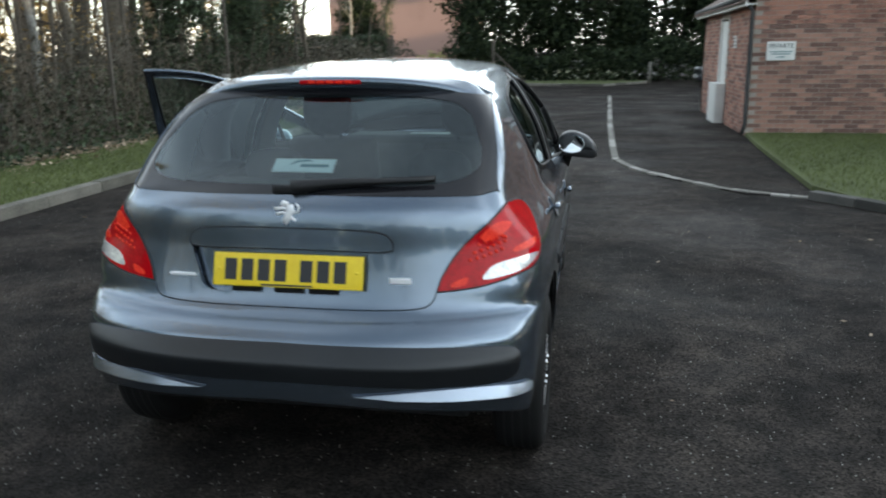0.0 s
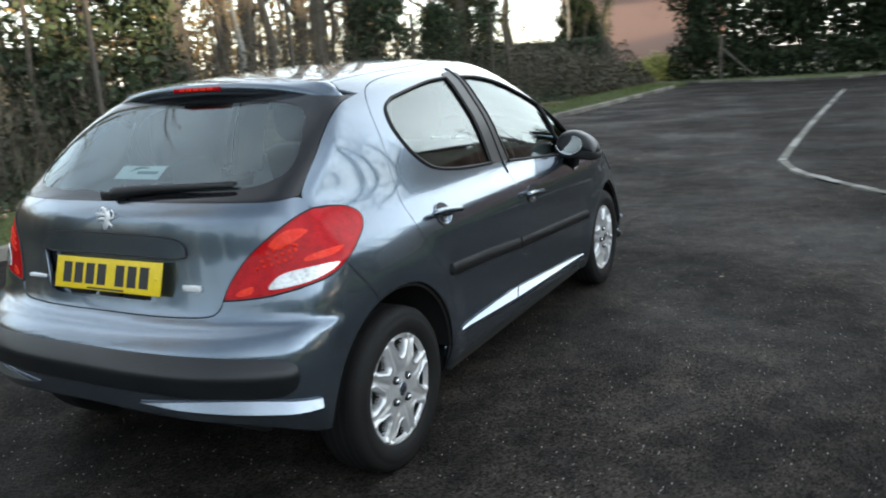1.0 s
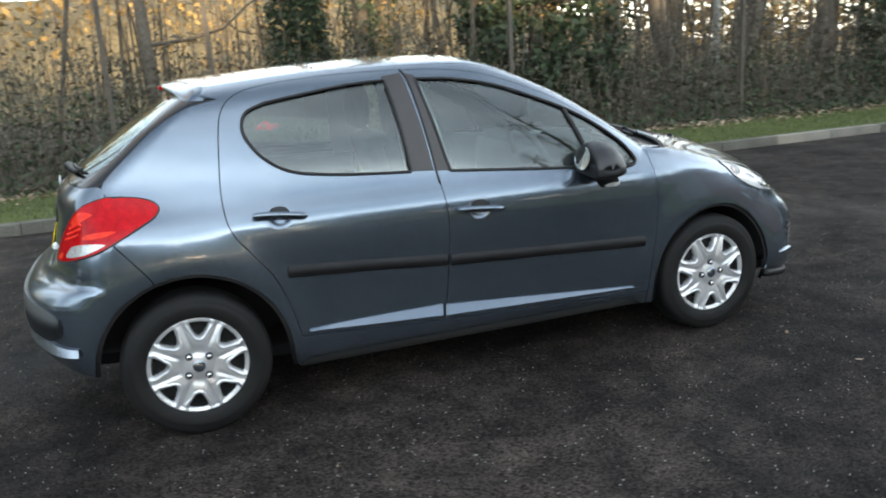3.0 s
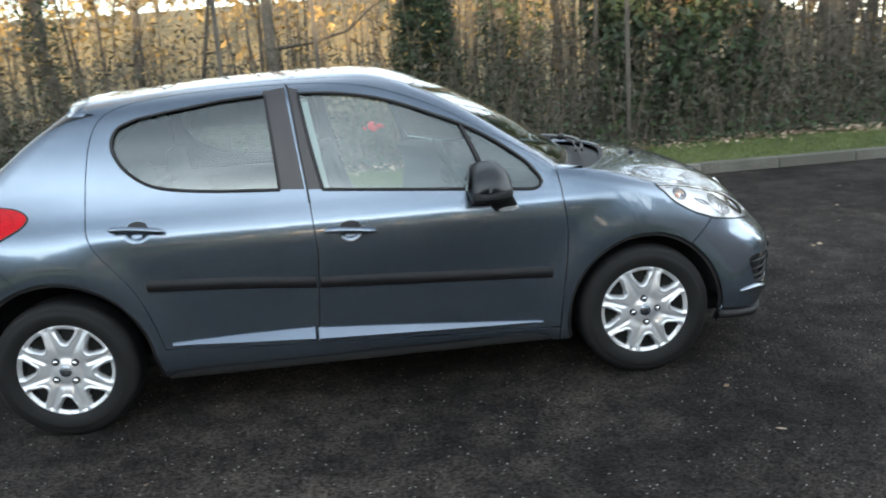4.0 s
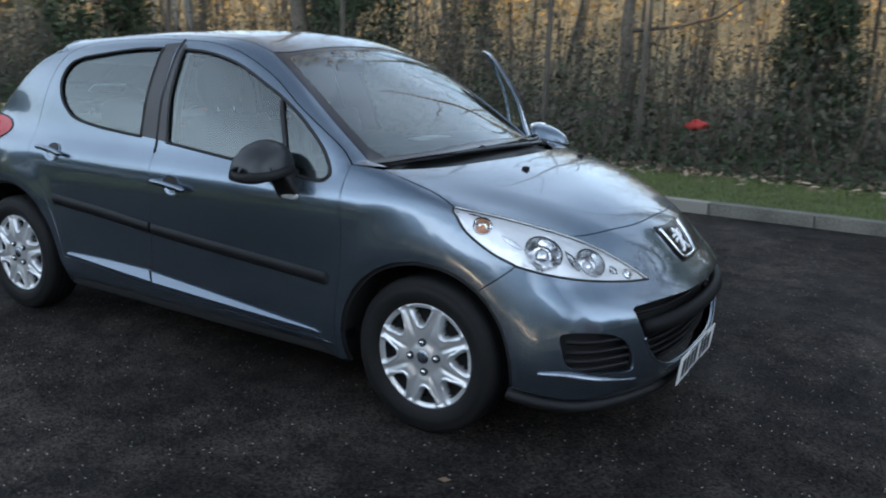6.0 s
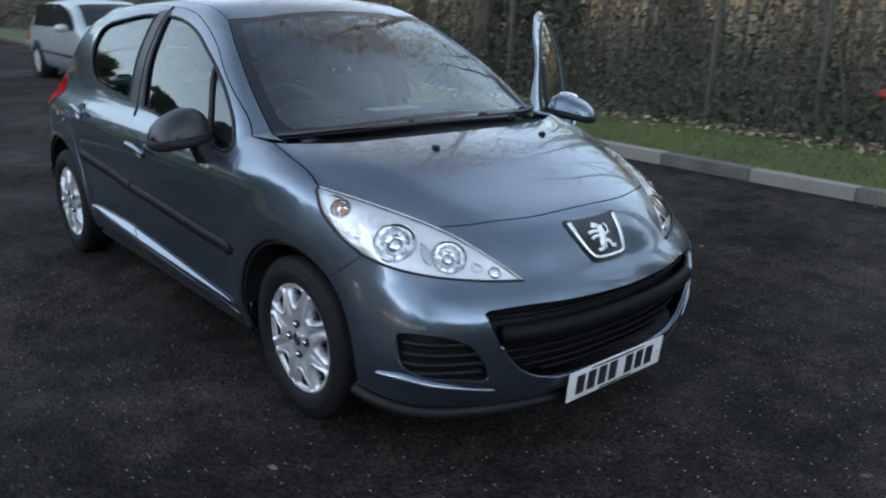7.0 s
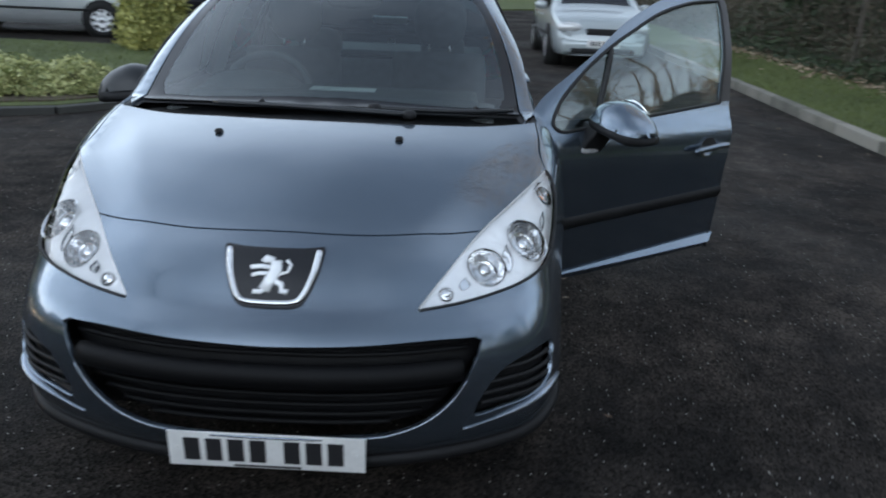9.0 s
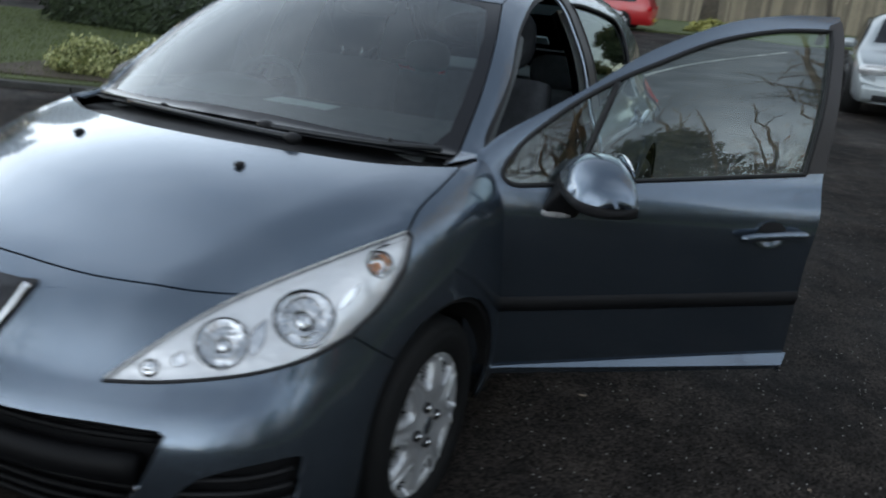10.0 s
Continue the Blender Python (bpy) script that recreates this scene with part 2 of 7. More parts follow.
TRIM_GREY = grain(material("cabin_trim", (0.52, 0.53, 0.52), 0.7), (12.0, 300.0), (0.68, 0.74, 0.72), (0.78, 0.82, 0.80), 0.15, 600)
DASH = grain(material("dashboard", (0.05, 0.054, 0.058), 0.65), (12.0, 300.0), (0.058, 0.066, 0.068), (0.090, 0.100, 0.102), 0.2, 600)
PAPER = grain(material("paper", (0.75, 0.78, 0.76), 0.7), (6.0, 90.0), (0.68, 0.72, 0.70), (0.80, 0.82, 0.80))
YELLOW = grain(material("plate_yellow", (0.83, 0.60, 0.02), 0.35), (9.0, 60.0), (0.76, 0.53, 0.012), (0.86, 0.64, 0.03))
PLATE_WHITE = grain(material("plate_white", (0.78, 0.78, 0.76), 0.35), (9.0, 60.0), (0.70, 0.70, 0.68), (0.82, 0.82, 0.80))
INK = material("ink", (0.02, 0.02, 0.022), 0.5)
PALE_INK = material("pale_ink", (0.10, 0.22, 0.24), 0.6)
ASPHALT = asphalt()
KERB = grain(material("kerb_concrete", (0.165, 0.16, 0.145), 0.85), (3.0, 55.0), (0.090, 0.086, 0.070), (0.235, 0.218, 0.185), 0.5, 90, obj=True)
BRICK = grain(material("brick", (0.33, 0.16, 0.115), 0.85), (7.0, 70.0), (0.17, 0.095, 0.078), (0.42, 0.23, 0.175), 0.5, 120, obj=True)
BRICK_FAR = grain(material("far_brick", (0.34, 0.21, 0.175), 0.85), (0.7, 9.0), (0.26, 0.155, 0.13), (0.38, 0.235, 0.20), 0.3, 20, island=True)
MORTAR = grain(material("mortar", (0.40, 0.35, 0.30), 0.9), (5.0, 80.0), (0.32, 0.27, 0.23), (0.46, 0.41, 0.36), 0.4, 150)
WHITE_WOOD = grain(material("white_painted_wood", (0.78, 0.78, 0.76), 0.45), (4.0, 60.0), (0.66, 0.66, 0.64), (0.82, 0.82, 0.80))
TILE_ROOF = grain(material("roof_tile", (0.10, 0.065, 0.05), 0.8), (3.0, 40.0), (0.06, 0.042, 0.036), (0.15, 0.09, 0.07), 0.4, 60, island=True)
SOIL = grain(material("leaf_mould", (0.07, 0.05, 0.035), 0.95), (1.5, 25.0), (0.028, 0.022, 0.016), (0.115, 0.085, 0.058), 0.7, 40)
BARK = grain(material("bark", (0.09, 0.075, 0.055), 0.95), (2.0, 22.0), (0.035, 0.030, 0.023), (0.15, 0.125, 0.095), 0.8, 35)
PALE_BARK = grain(material("pale_bark", (0.22, 0.21, 0.19), 0.9), (3.0, 18.0), (0.09, 0.085, 0.075), (0.34, 0.33, 0.30), 0.6, 30)
TWIG = grain(material("twig", (0.085, 0.066, 0.048), 0.9), (2.0, 20.0), (0.045, 0.035, 0.026), (0.125, 0.098, 0.070), island=True)
POST = grain(material("weathered_timber", (0.085, 0.072, 0.058), 0.9), (3.0, 40.0), (0.045, 0.038, 0.030), (0.12, 0.102, 0.082), 0.5, 50)
IVY = grain(material("ivy_leaf", (0.035, 0.060, 0.025), 0.62, Specular_IOR_Level=0.3), (0.8, 6.0), (0.023, 0.036, 0.018), (0.050, 0.072, 0.033), island=True)
IVY_DRY = grain(material("undergrowth_leaf", (0.062, 0.060, 0.034), 0.8), (0.7, 6.0), (0.050, 0.045, 0.030), (0.094, 0.084, 0.057), island=True)
AUTUMN = grain(material("autumn_leaf", (0.24, 0.15, 0.05), 0.75), (0.5, 5.0), (0.13, 0.085, 0.028), (0.34, 0.22, 0.075), island=True)
LITTER = grain(material("leaf_litter", (0.26, 0.18, 0.12), 0.85), (2.0, 9.0), (0.12, 0.075, 0.045), (0.42, 0.32, 0.23), island=True)
CONIFER = grain(material("conifer_spray", (0.32, 0.31, 0.09), 0.7), (2.0, 14.0), (0.16, 0.175, 0.045), (0.46, 0.44, 0.14), island=True)
GOLDEN = grain(material("variegated_leaf", (0.40, 0.42, 0.17), 0.55), (3.0, 14.0), (0.17, 0.20, 0.065), (0.58, 0.58, 0.27), island=True)
YEW = grain(material("yew_needles", (0.022, 0.034, 0.018), 0.85, Specular_IOR_Level=0.15), (0.5, 4.0), (0.010, 0.017, 0.009), (0.034, 0.048, 0.022), island=True)
HEDGE = grain(material("hedge_leaf", (0.035, 0.055, 0.025), 0.6), (2.0, 10.0), (0.016, 0.026, 0.012), (0.05, 0.075, 0.032), island=True)
GRASS = grain(material("grass", (0.095, 0.120, 0.034), 0.8), (0.9, 7.0), (0.052, 0.074, 0.018), (0.124, 0.150, 0.041), island=True)
TURF = grain(material("turf", (0.08, 0.10, 0.033), 0.95), (0.8, 30.0), (0.042, 0.056, 0.016), (0.100, 0.122, 0.036), 0.6, 60)
FENCE = grain(material("fence_board", (0.26, 0.22, 0.16), 0.9), (1.0, 12.0), (0.19, 0.16, 0.12), (0.33, 0.28, 0.20), 0.4, 30, obj=True)
IRON = material("dark_iron", (0.018, 0.018, 0.019), 0.6)
DARK_KERB = grain(material("dark_kerb", (0.07, 0.068, 0.062), 0.9), (3.0, 55.0), (0.040, 0.040, 0.036), (0.10, 0.096, 0.088), 0.5, 90, obj=True)
# warm sunlight is painted into this bank colour, paler than the leaf mould
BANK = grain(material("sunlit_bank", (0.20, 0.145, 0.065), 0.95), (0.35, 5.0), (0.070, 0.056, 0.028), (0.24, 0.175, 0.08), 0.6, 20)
EDGE_STONE = grain(material("edging_concrete", (0.24, 0.23, 0.20), 0.9), (2.5, 40.0), (0.15, 0.145, 0.125), (0.33, 0.32, 0.29), 0.4, 80, obj=True)
CARRIER = material("cloth_red", (0.45, 0.03, 0.025), 0.7)
# ---------------------------------------------------------------- building helpers
def mesh_of(name, bm, mat, smooth=True):
    me = bpy.data.meshes.new(name)
    bm.to_mesh(me)
    bm.free()
    me.materials.append(mat)
    if smooth:
        me.shade_smooth()
    return me


def part(name, bm, mat, parent, label="", smooth=True):
    ob = new(name, bm if isinstance(bm, bpy.types.Mesh) else mesh_of(name, bm, mat, smooth))
    ob.parent = parent
    return tagged(ob, label)


def thing(name, label, category, group="", at=None, kind=""):
    ob = new(name)
    ob.empty_display_size = 0.1
    if at is not None:
        ob.matrix_world = at
    return tagged(ob, label, category, group, kind)


def box(bm, x0, x1, y0, y1, z0, z1, bevel=0.0, m=None):
    r = bmesh.ops.create_cube(bm, size=1)
    for v in r["verts"]:
        v.co = ((x0 + x1) / 2 + v.co.x * (x1 - x0), (y0 + y1) / 2 + v.co.y * (y1 - y0), (z0 + z1) / 2 + v.co.z * (z1 - z0))
    if bevel:
        edges = list({e for v in r["verts"] for e in v.link_edges})
        out = bmesh.ops.bevel(bm, geom=edges, offset=bevel, segments=2, affect="EDGES", profile=0.7)
        verts = list({v for f in out["faces"] for v in f.verts} | {v for v in r["verts"] if v.is_valid})
    else:
        verts = r["verts"]
    if m is not None:
        bmesh.ops.transform(bm, matrix=m, verts=verts)
    return verts


def boxed(*a, bevel=0.0, m=None):
    bm = bmesh.new()
    box(bm, *a, bevel=bevel, m=m)
    return bm


def tube(bm, pts, radii, seg=8, cap=True):
    """A round bar along the points."""
    pts = [Vector(p) for p in pts]
    if not hasattr(radii, "__len__"):
        radii = [radii] * len(pts)
    rings, side = [], None
    for i, p in enumerate(pts):
        d = (pts[min(i + 1, len(pts) - 1)] - pts[max(i - 1, 0)]).normalized()
        if side is None:
            side = d.orthogonal().normalized()
        side = (side - d * side.dot(d)).normalized()
        up = d.cross(side)
        rings.append([bm.verts.new(p + (side * math.cos(2 * math.pi * k / seg) + up * math.sin(2 * math.pi * k / seg)) * radii[i]) for k in range(seg)])
    for a, b in zip(rings, rings[1:]):
        for k in range(seg):
            bm.faces.new((a[k], a[(k + 1) % seg], b[(k + 1) % seg], b[k]))
    if cap:
        bm.faces.new(rings[0][::-1])
        bm.faces.new(rings[-1])
    return bm


def lathe(bm, prof, seg=48, m=None):
    """Turns a profile of (radius, along) round the x axis."""
    rings = []
    for r, a in prof:
        rings.append([bm.verts.new((a, r * math.cos(2 * math.pi * k / seg), r * math.sin(2 * math.pi * k / seg))) for k in range(seg)] if r > 1e-6 else [bm.verts.new((a, 0, 0))])
    for a, b in zip(rings, rings[1:]):
        for k in range(seg):
            if len(a) == 1 and len(b) == 1:
                continue
            if len(a) == 1:
                bm.faces.new((a[0], b[(k + 1) % seg], b[k]))
            elif len(b) == 1:
                bm.faces.new((a[k], a[(k + 1) % seg], b[0]))
            else:
                bm.faces.new((a[k], a[(k + 1) % seg], b[(k + 1) % seg], b[k]))
    verts = [v for r in rings for v in r]
    if m is not None:
        bmesh.ops.transform(bm, matrix=m, verts=verts)
    bmesh.ops.recalc_face_normals(bm, faces=list({f for v in verts for f in v.link_faces}))
    return bm


def blob(bm, c, size, power=2.6, m=None, u=20, v=12):
    """A rounded lump: a superellipsoid."""
    r = bmesh.ops.create_uvsphere(bm, u_segments=u, v_segments=v, radius=1)
    for w in r["verts"]:
        k = (abs(w.co.x) ** power + abs(w.co.y) ** power + abs(w.co.z) ** power) ** (1 / power)
        w.co = Vector((w.co.x / k * size[0], w.co.y / k * size[1], w.co.z / k * size[2]))
        if m is not None:
            w.co = m @ w.co
        w.co += Vector(c)
    return r["verts"]


def curve_through(pts, n=8, closed=False):
    """A smooth curve through control points (centripetal enough for short spans)."""
    p = np.array(pts, float)
    m = len(p)
    out = []
    for i in range(m if closed else m - 1):
        p0 = p[(i - 1) % m] if closed or i > 0 else 2 * p[0] - p[1]
        p1, p2 = p[i % m], p[(i + 1) % m]
        p3 = p[(i + 2) % m] if closed or i + 2 < m else 2 * p[-1] - p[-2]
        for t in np.arange(n) / n:
            out.append(0.5 * (2 * p1 + (p2 - p0) * t + (2 * p0 - 5 * p1 + 4 * p2 - p3) * t * t + (3 * p1 - p0 - 3 * p2 + p3) * t ** 3))
    if not closed:
        out.append(p[-1])
    return np.array(out)
# ---------------------------------------------------------------- body surface of the hatchback
def spline(xs, ys):
    """A natural cubic through the knots, straight beyond them."""
    xs, ys = np.array(xs, float), np.array(ys, float)
    n, h = len(xs), np.diff(xs)
    a = np.eye(n)
    b = np.zeros(n)
    for i in range(1, n - 1):
        a[i, i - 1:i + 2] = h[i - 1], 2 * (h[i - 1] + h[i]), h[i]
        b[i] = 6 * ((ys[i + 1] - ys[i]) / h[i] - (ys[i] - ys[i - 1]) / h[i - 1])
    m = np.linalg.solve(a, b)
    s0 = (ys[1] - ys[0]) / h[0] - h[0] * m[1] / 6
    s1 = (ys[-1] - ys[-2]) / h[-1] + h[-1] * m[-2] / 6

    def value(x):
        x = np.asarray(x, float)
        c = np.clip(x, xs[0], xs[-1])
        i = np.clip(np.searchsorted(xs, c) - 1, 0, n - 2)
        u, w = xs[i + 1] - c, c - xs[i]
        r = (m[i] * u ** 3 + m[i + 1] * w ** 3) / (6 * h[i]) + (ys[i] / h[i] - m[i] * h[i] / 6) * u + (ys[i + 1] / h[i] - m[i + 1] * h[i] / 6) * w
        return r + np.minimum(x - xs[0], 0) * s0 + np.maximum(x - xs[-1], 0) * s1
    return value


def hermite(xs, ys):
    """A monotone cubic through the knots, flat slopes at turns."""
    xs, ys = np.array(xs, float), np.array(ys, float)
    h, d = np.diff(xs), np.diff(ys) / np.diff(xs)
    m = np.zeros(len(xs))
    m[0], m[-1] = d[0], d[-1]
    for i in range(1, len(xs) - 1):
        if d[i - 1] * d[i] > 0:
            w1, w2 = 2 * h[i] + h[i - 1], h[i] + 2 * h[i - 1]
            m[i] = (w1 + w2) / (w1 / d[i - 1] + w2 / d[i])

    def value(x):
        x = np.asarray(x, float)
        c = np.clip(x, xs[0], xs[-1])
        i = np.clip(np.searchsorted(xs, c) - 1, 0, len(xs) - 2)
        t = (c - xs[i]) / h[i]
        r = (1 + 2 * t) * (1 - t) ** 2 * ys[i] + t * (1 - t) ** 2 * h[i] * m[i] + t * t * (3 - 2 * t) * ys[i + 1] + t * t * (t - 1) * h[i] * m[i + 1]
        return r + np.minimum(x - xs[0], 0) * m[0] + np.maximum(x - xs[-1], 0) * m[-1]
    return value


def smax(a, b, r):
    """The larger of the two, with the edge between them rounded."""
    k = np.maximum(r - np.abs(a - b), 0)
    return np.maximum(a, b) + k * k / (4 * r)


def ramp(x, a, b):
    t = np.clip((np.asarray(x, float) - a) / (b - a), 0, 1)
    return t * t * (3 - 2 * t)


WHEELBASE, HUB_Z, ARCH_F, ARCH_R = 2.54, 0.30, 0.362, 0.386
side_section = spline((0.16, 0.26, 0.40, 0.55, 0.70, 0.80, 0.87, 0.93, 0.98, 1.06, 1.19, 1.30, 1.37, 1.43, 1.50), (0.785, 0.815, 0.834, 0.843, 0.850, 0.849, 0.833, 0.797, 0.775, 0.750, 0.702, 0.640, 0.597, 0.550, 0.480))
taper_front = hermite((0.15, 0.33, 0.49, 0.68, 0.86, 1.0, 1.2), (0.05, 0.055, 0.095, 0.18, 0.30, 0.34, 0.25))
taper_rear = hermite((0.2, 0.6, 0.85, 1.05, 1.2, 1.4), (0.04, 0.045, 0.055, 0.12, 0.10, 0.06))
nose = hermite((0.14, 0.19, 0.24, 0.31, 0.46, 0.53, 0.58, 0.63, 0.70, 0.76, 0.82, 0.95), (1.90, 1.99, 2.045, 2.07, 2.085, 2.075, 2.045, 1.995, 1.955, 1.925, 1.885, 1.76))
tail = hermite((0.14, 0.20, 0.28, 0.42, 0.52, 0.60, 0.645, 0.68, 0.74, 0.86, 0.99, 1.045, 1.08, 1.20, 1.37, 1.45), (1.68, 1.79, 1.865, 1.932, 1.940, 1.930, 1.893, 1.825, 1.795, 1.765, 1.742, 1.70, 1.655, 1.48, 1.225, 1.12))
tail_plan = hermite((0.3, 0.6, 0.75, 0.9, 1.05, 1.3, 1.45), (0.40, 0.40, 0.32, 0.38, 0.42, 0.26, 0.24))
bonnet = spline((0.9, 1.10, 1.39, 1.60, 1.767, 1.92, 2.05), (1.02, 0.997, 0.963, 0.905, 0.832, 0.748, 0.655))
screen = spline((0.05, 0.27, 0.55, 0.84, 1.14, 1.30), (1.512, 1.432, 1.318, 1.155, 0.958, 0.845))
roof = spline((-1.5, -1.23, -0.855, -0.3, 0.0, 0.3, 0.6), (1.385, 1.415, 1.449, 1.474, 1.472, 1.447, 1.39))


def side_half(y, z):
    x = side_section(z)
    x = x - taper_front(z) * np.maximum(y - 0.9, 0) ** 2 - taper_rear(z) * np.maximum(-0.75 - y, 0) ** 2
    for yc, r in ((WHEELBASE / 2, ARCH_F), (-WHEELBASE / 2, ARCH_R)):
        d = np.hypot(y - yc, (z - HUB_Z) * 0.96)
        x = x + 0.014 * (1 - ramp(d, r + 0.005, r + 0.17)) * ramp(z, 0.12, 0.30)
    # sculpted sill: a step under the lower door
    x = x + 0.004 * (1 - ramp(z, 0.250, 0.280)) * ramp(y, -0.95, -0.8) * (1 - ramp(y, 0.75, 0.88))
    x = x - 0.05 * (1 - ramp(z, 0.17, 0.268)) * ramp(y, -0.93, -0.80) * (1 - ramp(y, 0.74, 0.86))
    return x


def top_height(x, y):
    q = x * x
    k = 0.08 + 0.17 * np.clip((y - 1.03) / 0.7, 0, 1.5)
    crease = 0.016 * (1 - ramp(np.abs(x), 0.27 + 0.40 * np.clip(2.03 - y, 0, 1), 0.42 + 0.40 * np.clip(2.03 - y, 0, 1)))
    hood = bonnet(y) - k * q + (crease - 0.016) * ramp(y, 1.1, 1.4)
    cabin = -smax(-(screen(y + 0.26 * q) - 0.09 * q), -(roof(y) - 0.135 * q), 0.035)
    return np.maximum(hood, cabin)


def body(x, y, z):
    """Below nought inside the body, above it outside; x counts from the middle."""
    x = np.abs(x)
    top = (z - top_height(x, y)) * 0.93
    front = (y - (nose(z) - 0.47 * x ** 2.5)) * 0.85
    rear = (-y - (tail(z) - tail_plan(z) * x ** 3)) * 0.85
    f = smax(x - side_half(y, z), top, 0.05 + 0.05 * (1 - ramp(y, 0.2, 1.0)))
    f = smax(f, front, 0.10)
    return smax(f, rear, 0.07)
# ---------------------------------------------------------------- panels laid on the body surface
def cast(o, d, far=2.2):
    """Where rays from inside first leave the body."""
    o, d = np.atleast_2d(o), np.atleast_2d(d)
    # nearest crossing: step outwards
    lo, found = np.zeros(len(o)), np.zeros(len(o), bool)
    top = np.full(len(o), far)
    steps = np.linspace(0.02, far, 90)
    for a, b in zip(steps, steps[1:]):
        p = o + d * b
        out = (body(p[:, 0], p[:, 1], p[:, 2]) > 0) & ~found
        lo, top = np.where(out, a, lo), np.where(out, b, top)
        found |= out
    for _ in range(22):
        mid = (lo + top) / 2
        p = o + d * mid[:, None]
        out = body(p[:, 0], p[:, 1], p[:, 2]) > 0
        top, lo = np.where(out, mid, top), np.where(out, lo, mid)
    return o + d * ((lo + top) / 2)[:, None]


def slope(p):
    e = 0.002
    g = np.stack([body(p[:, 0] + e * a, p[:, 1] + e * b, p[:, 2] + e * c) - body(p[:, 0] - e * a, p[:, 1] - e * b, p[:, 2] - e * c) for a, b, c in ((1, 0, 0), (0, 1, 0), (0, 0, 1))], 1)
    return g / np.maximum(np.linalg.norm(g, axis=1)[:, None], 1e-9)


def rows_of(a, b, c):
    return np.stack(np.broadcast_arrays(*(np.atleast_1d(np.asarray(v, float)) for v in (a, b, c))), 1)


class Round:
    """Angles about the long axis: for the flanks."""
    def flat(self, p):
        return np.stack([p[:, 1], np.arctan2(p[:, 2] - 0.8, p[:, 0]) * 0.75], 1)

    def lay(self, q):
        f = q[:, 1] / 0.75
        return cast(rows_of(0, q[:, 0], 0.8), rows_of(np.cos(f), 0, np.sin(f)))


class Ball:
    """Angles about a point inside one end."""
    def __init__(self, y, z, way):
        self.y, self.z, self.way = y, z, way

    def flat(self, p):
        a, b = p[:, 0], (p[:, 1] - self.y) * self.way
        return np.stack([np.arctan2(a, b) * 0.95, np.arctan2(p[:, 2] - self.z, np.hypot(a, b)) * 0.95], 1)

    def lay(self, q):
        t, f = q[:, 0] / 0.95, q[:, 1] / 0.95
        return cast(rows_of(0, self.y, self.z) * np.ones((len(q), 1)), rows_of(np.sin(t) * np.cos(f), np.cos(t) * np.cos(f) * self.way, np.sin(f)))


class Above:
    def flat(self, p):
        return p[:, :2].copy()

    def lay(self, q):
        return cast(rows_of(q[:, 0], q[:, 1], 0.50), rows_of(0, 0, 1) * np.ones((len(q), 1)))


FLANK, FRONT, REAR, TOP = Round(), Ball(1.0, 0.45, 1), Ball(-1.0, 0.62, -1), Above()


def side(pts, n=8):
    c = curve_through(pts, n)
    return cast(rows_of(0, c[:, 0], c[:, 1]), rows_of(1, 0, 0) * np.ones((len(c), 1)))


def plan(pts, n=8):
    c = curve_through(pts, n)
    return TOP.lay(c)


def head(pts, n=8):
    c = curve_through(pts, n)
    return cast(rows_of(c[:, 0], 1.0, c[:, 1]), rows_of(0, 1, 0) * np.ones((len(c), 1)))


def back(pts, n=8):
    c = curve_through(pts, n)
    return cast(rows_of(c[:, 0], -1.0, c[:, 1]), rows_of(0, -1, 0) * np.ones((len(c), 1)))


def arc(yc, r, a0, a1, n=28):
    a = np.radians(np.linspace(a0, a1, n))
    return cast(rows_of(0, yc + r * np.cos(a), HUB_Z + r * np.sin(a)), rows_of(1, 0, 0) * np.ones((n, 1)))


def chain(*curves):
    """One loop out of curves laid end to end."""
    out = []
    for c in curves:
        for p in c:
            if not out or np.linalg.norm(p - out[-1]) > 0.004:
                out.append(p)
    if np.linalg.norm(out[0] - out[-1]) < 0.004:
        out.pop()
    return np.array(out)


def whole(half):
    """A loop over both sides from its right half, which starts and ends in the middle."""
    other = half[::-1] * (-1, 1, 1)
    return chain(half, other[1:])


def inside(q, poly):
    x, y = q[:, 0][:, None], q[:, 1][:, None]
    x0, y0 = poly[:, 0][None], poly[:, 1][None]
    x1, y1 = np.roll(poly[:, 0], -1)[None], np.roll(poly[:, 1], -1)[None]
    with np.errstate(divide="ignore", invalid="ignore"):
        hit = ((y0 > y) != (y1 > y)) & (x < (x1 - x0) * (y - y0) / (y1 - y0) + x0)
    return hit.sum(1) % 2 == 1


def edge_gap(q, poly):
    a, b = poly[None], np.roll(poly, -1, 0)[None]
    d = b - a
    t = np.clip(((q[:, None] - a) * d).sum(2) / np.maximum((d * d).sum(2), 1e-12), 0, 1)
    return np.linalg.norm(q[:, None] - a - d * t[..., None], axis=2).min(1)


def area(q):
    return 0.5 * np.sum(q[:, 0] * np.roll(q[:, 1], -1) - np.roll(q[:, 0], -1) * q[:, 1])


def shrunk(q, d):
    """The loop moved inwards by d."""
    if area(q) < 0:
        q = q[::-1]
    e = np.roll(q, -1, 0) - q
    e /= np.maximum(np.linalg.norm(e, axis=1)[:, None], 1e-9)
    nrm = np.stack([-e[:, 1], e[:, 0]], 1)
    m = nrm + np.roll(nrm, 1, 0)
    m /= np.maximum((m * nrm).sum(1)[:, None], 0.35)
    return q + m * d


from mathutils.geometry import delaunay_2d_cdt


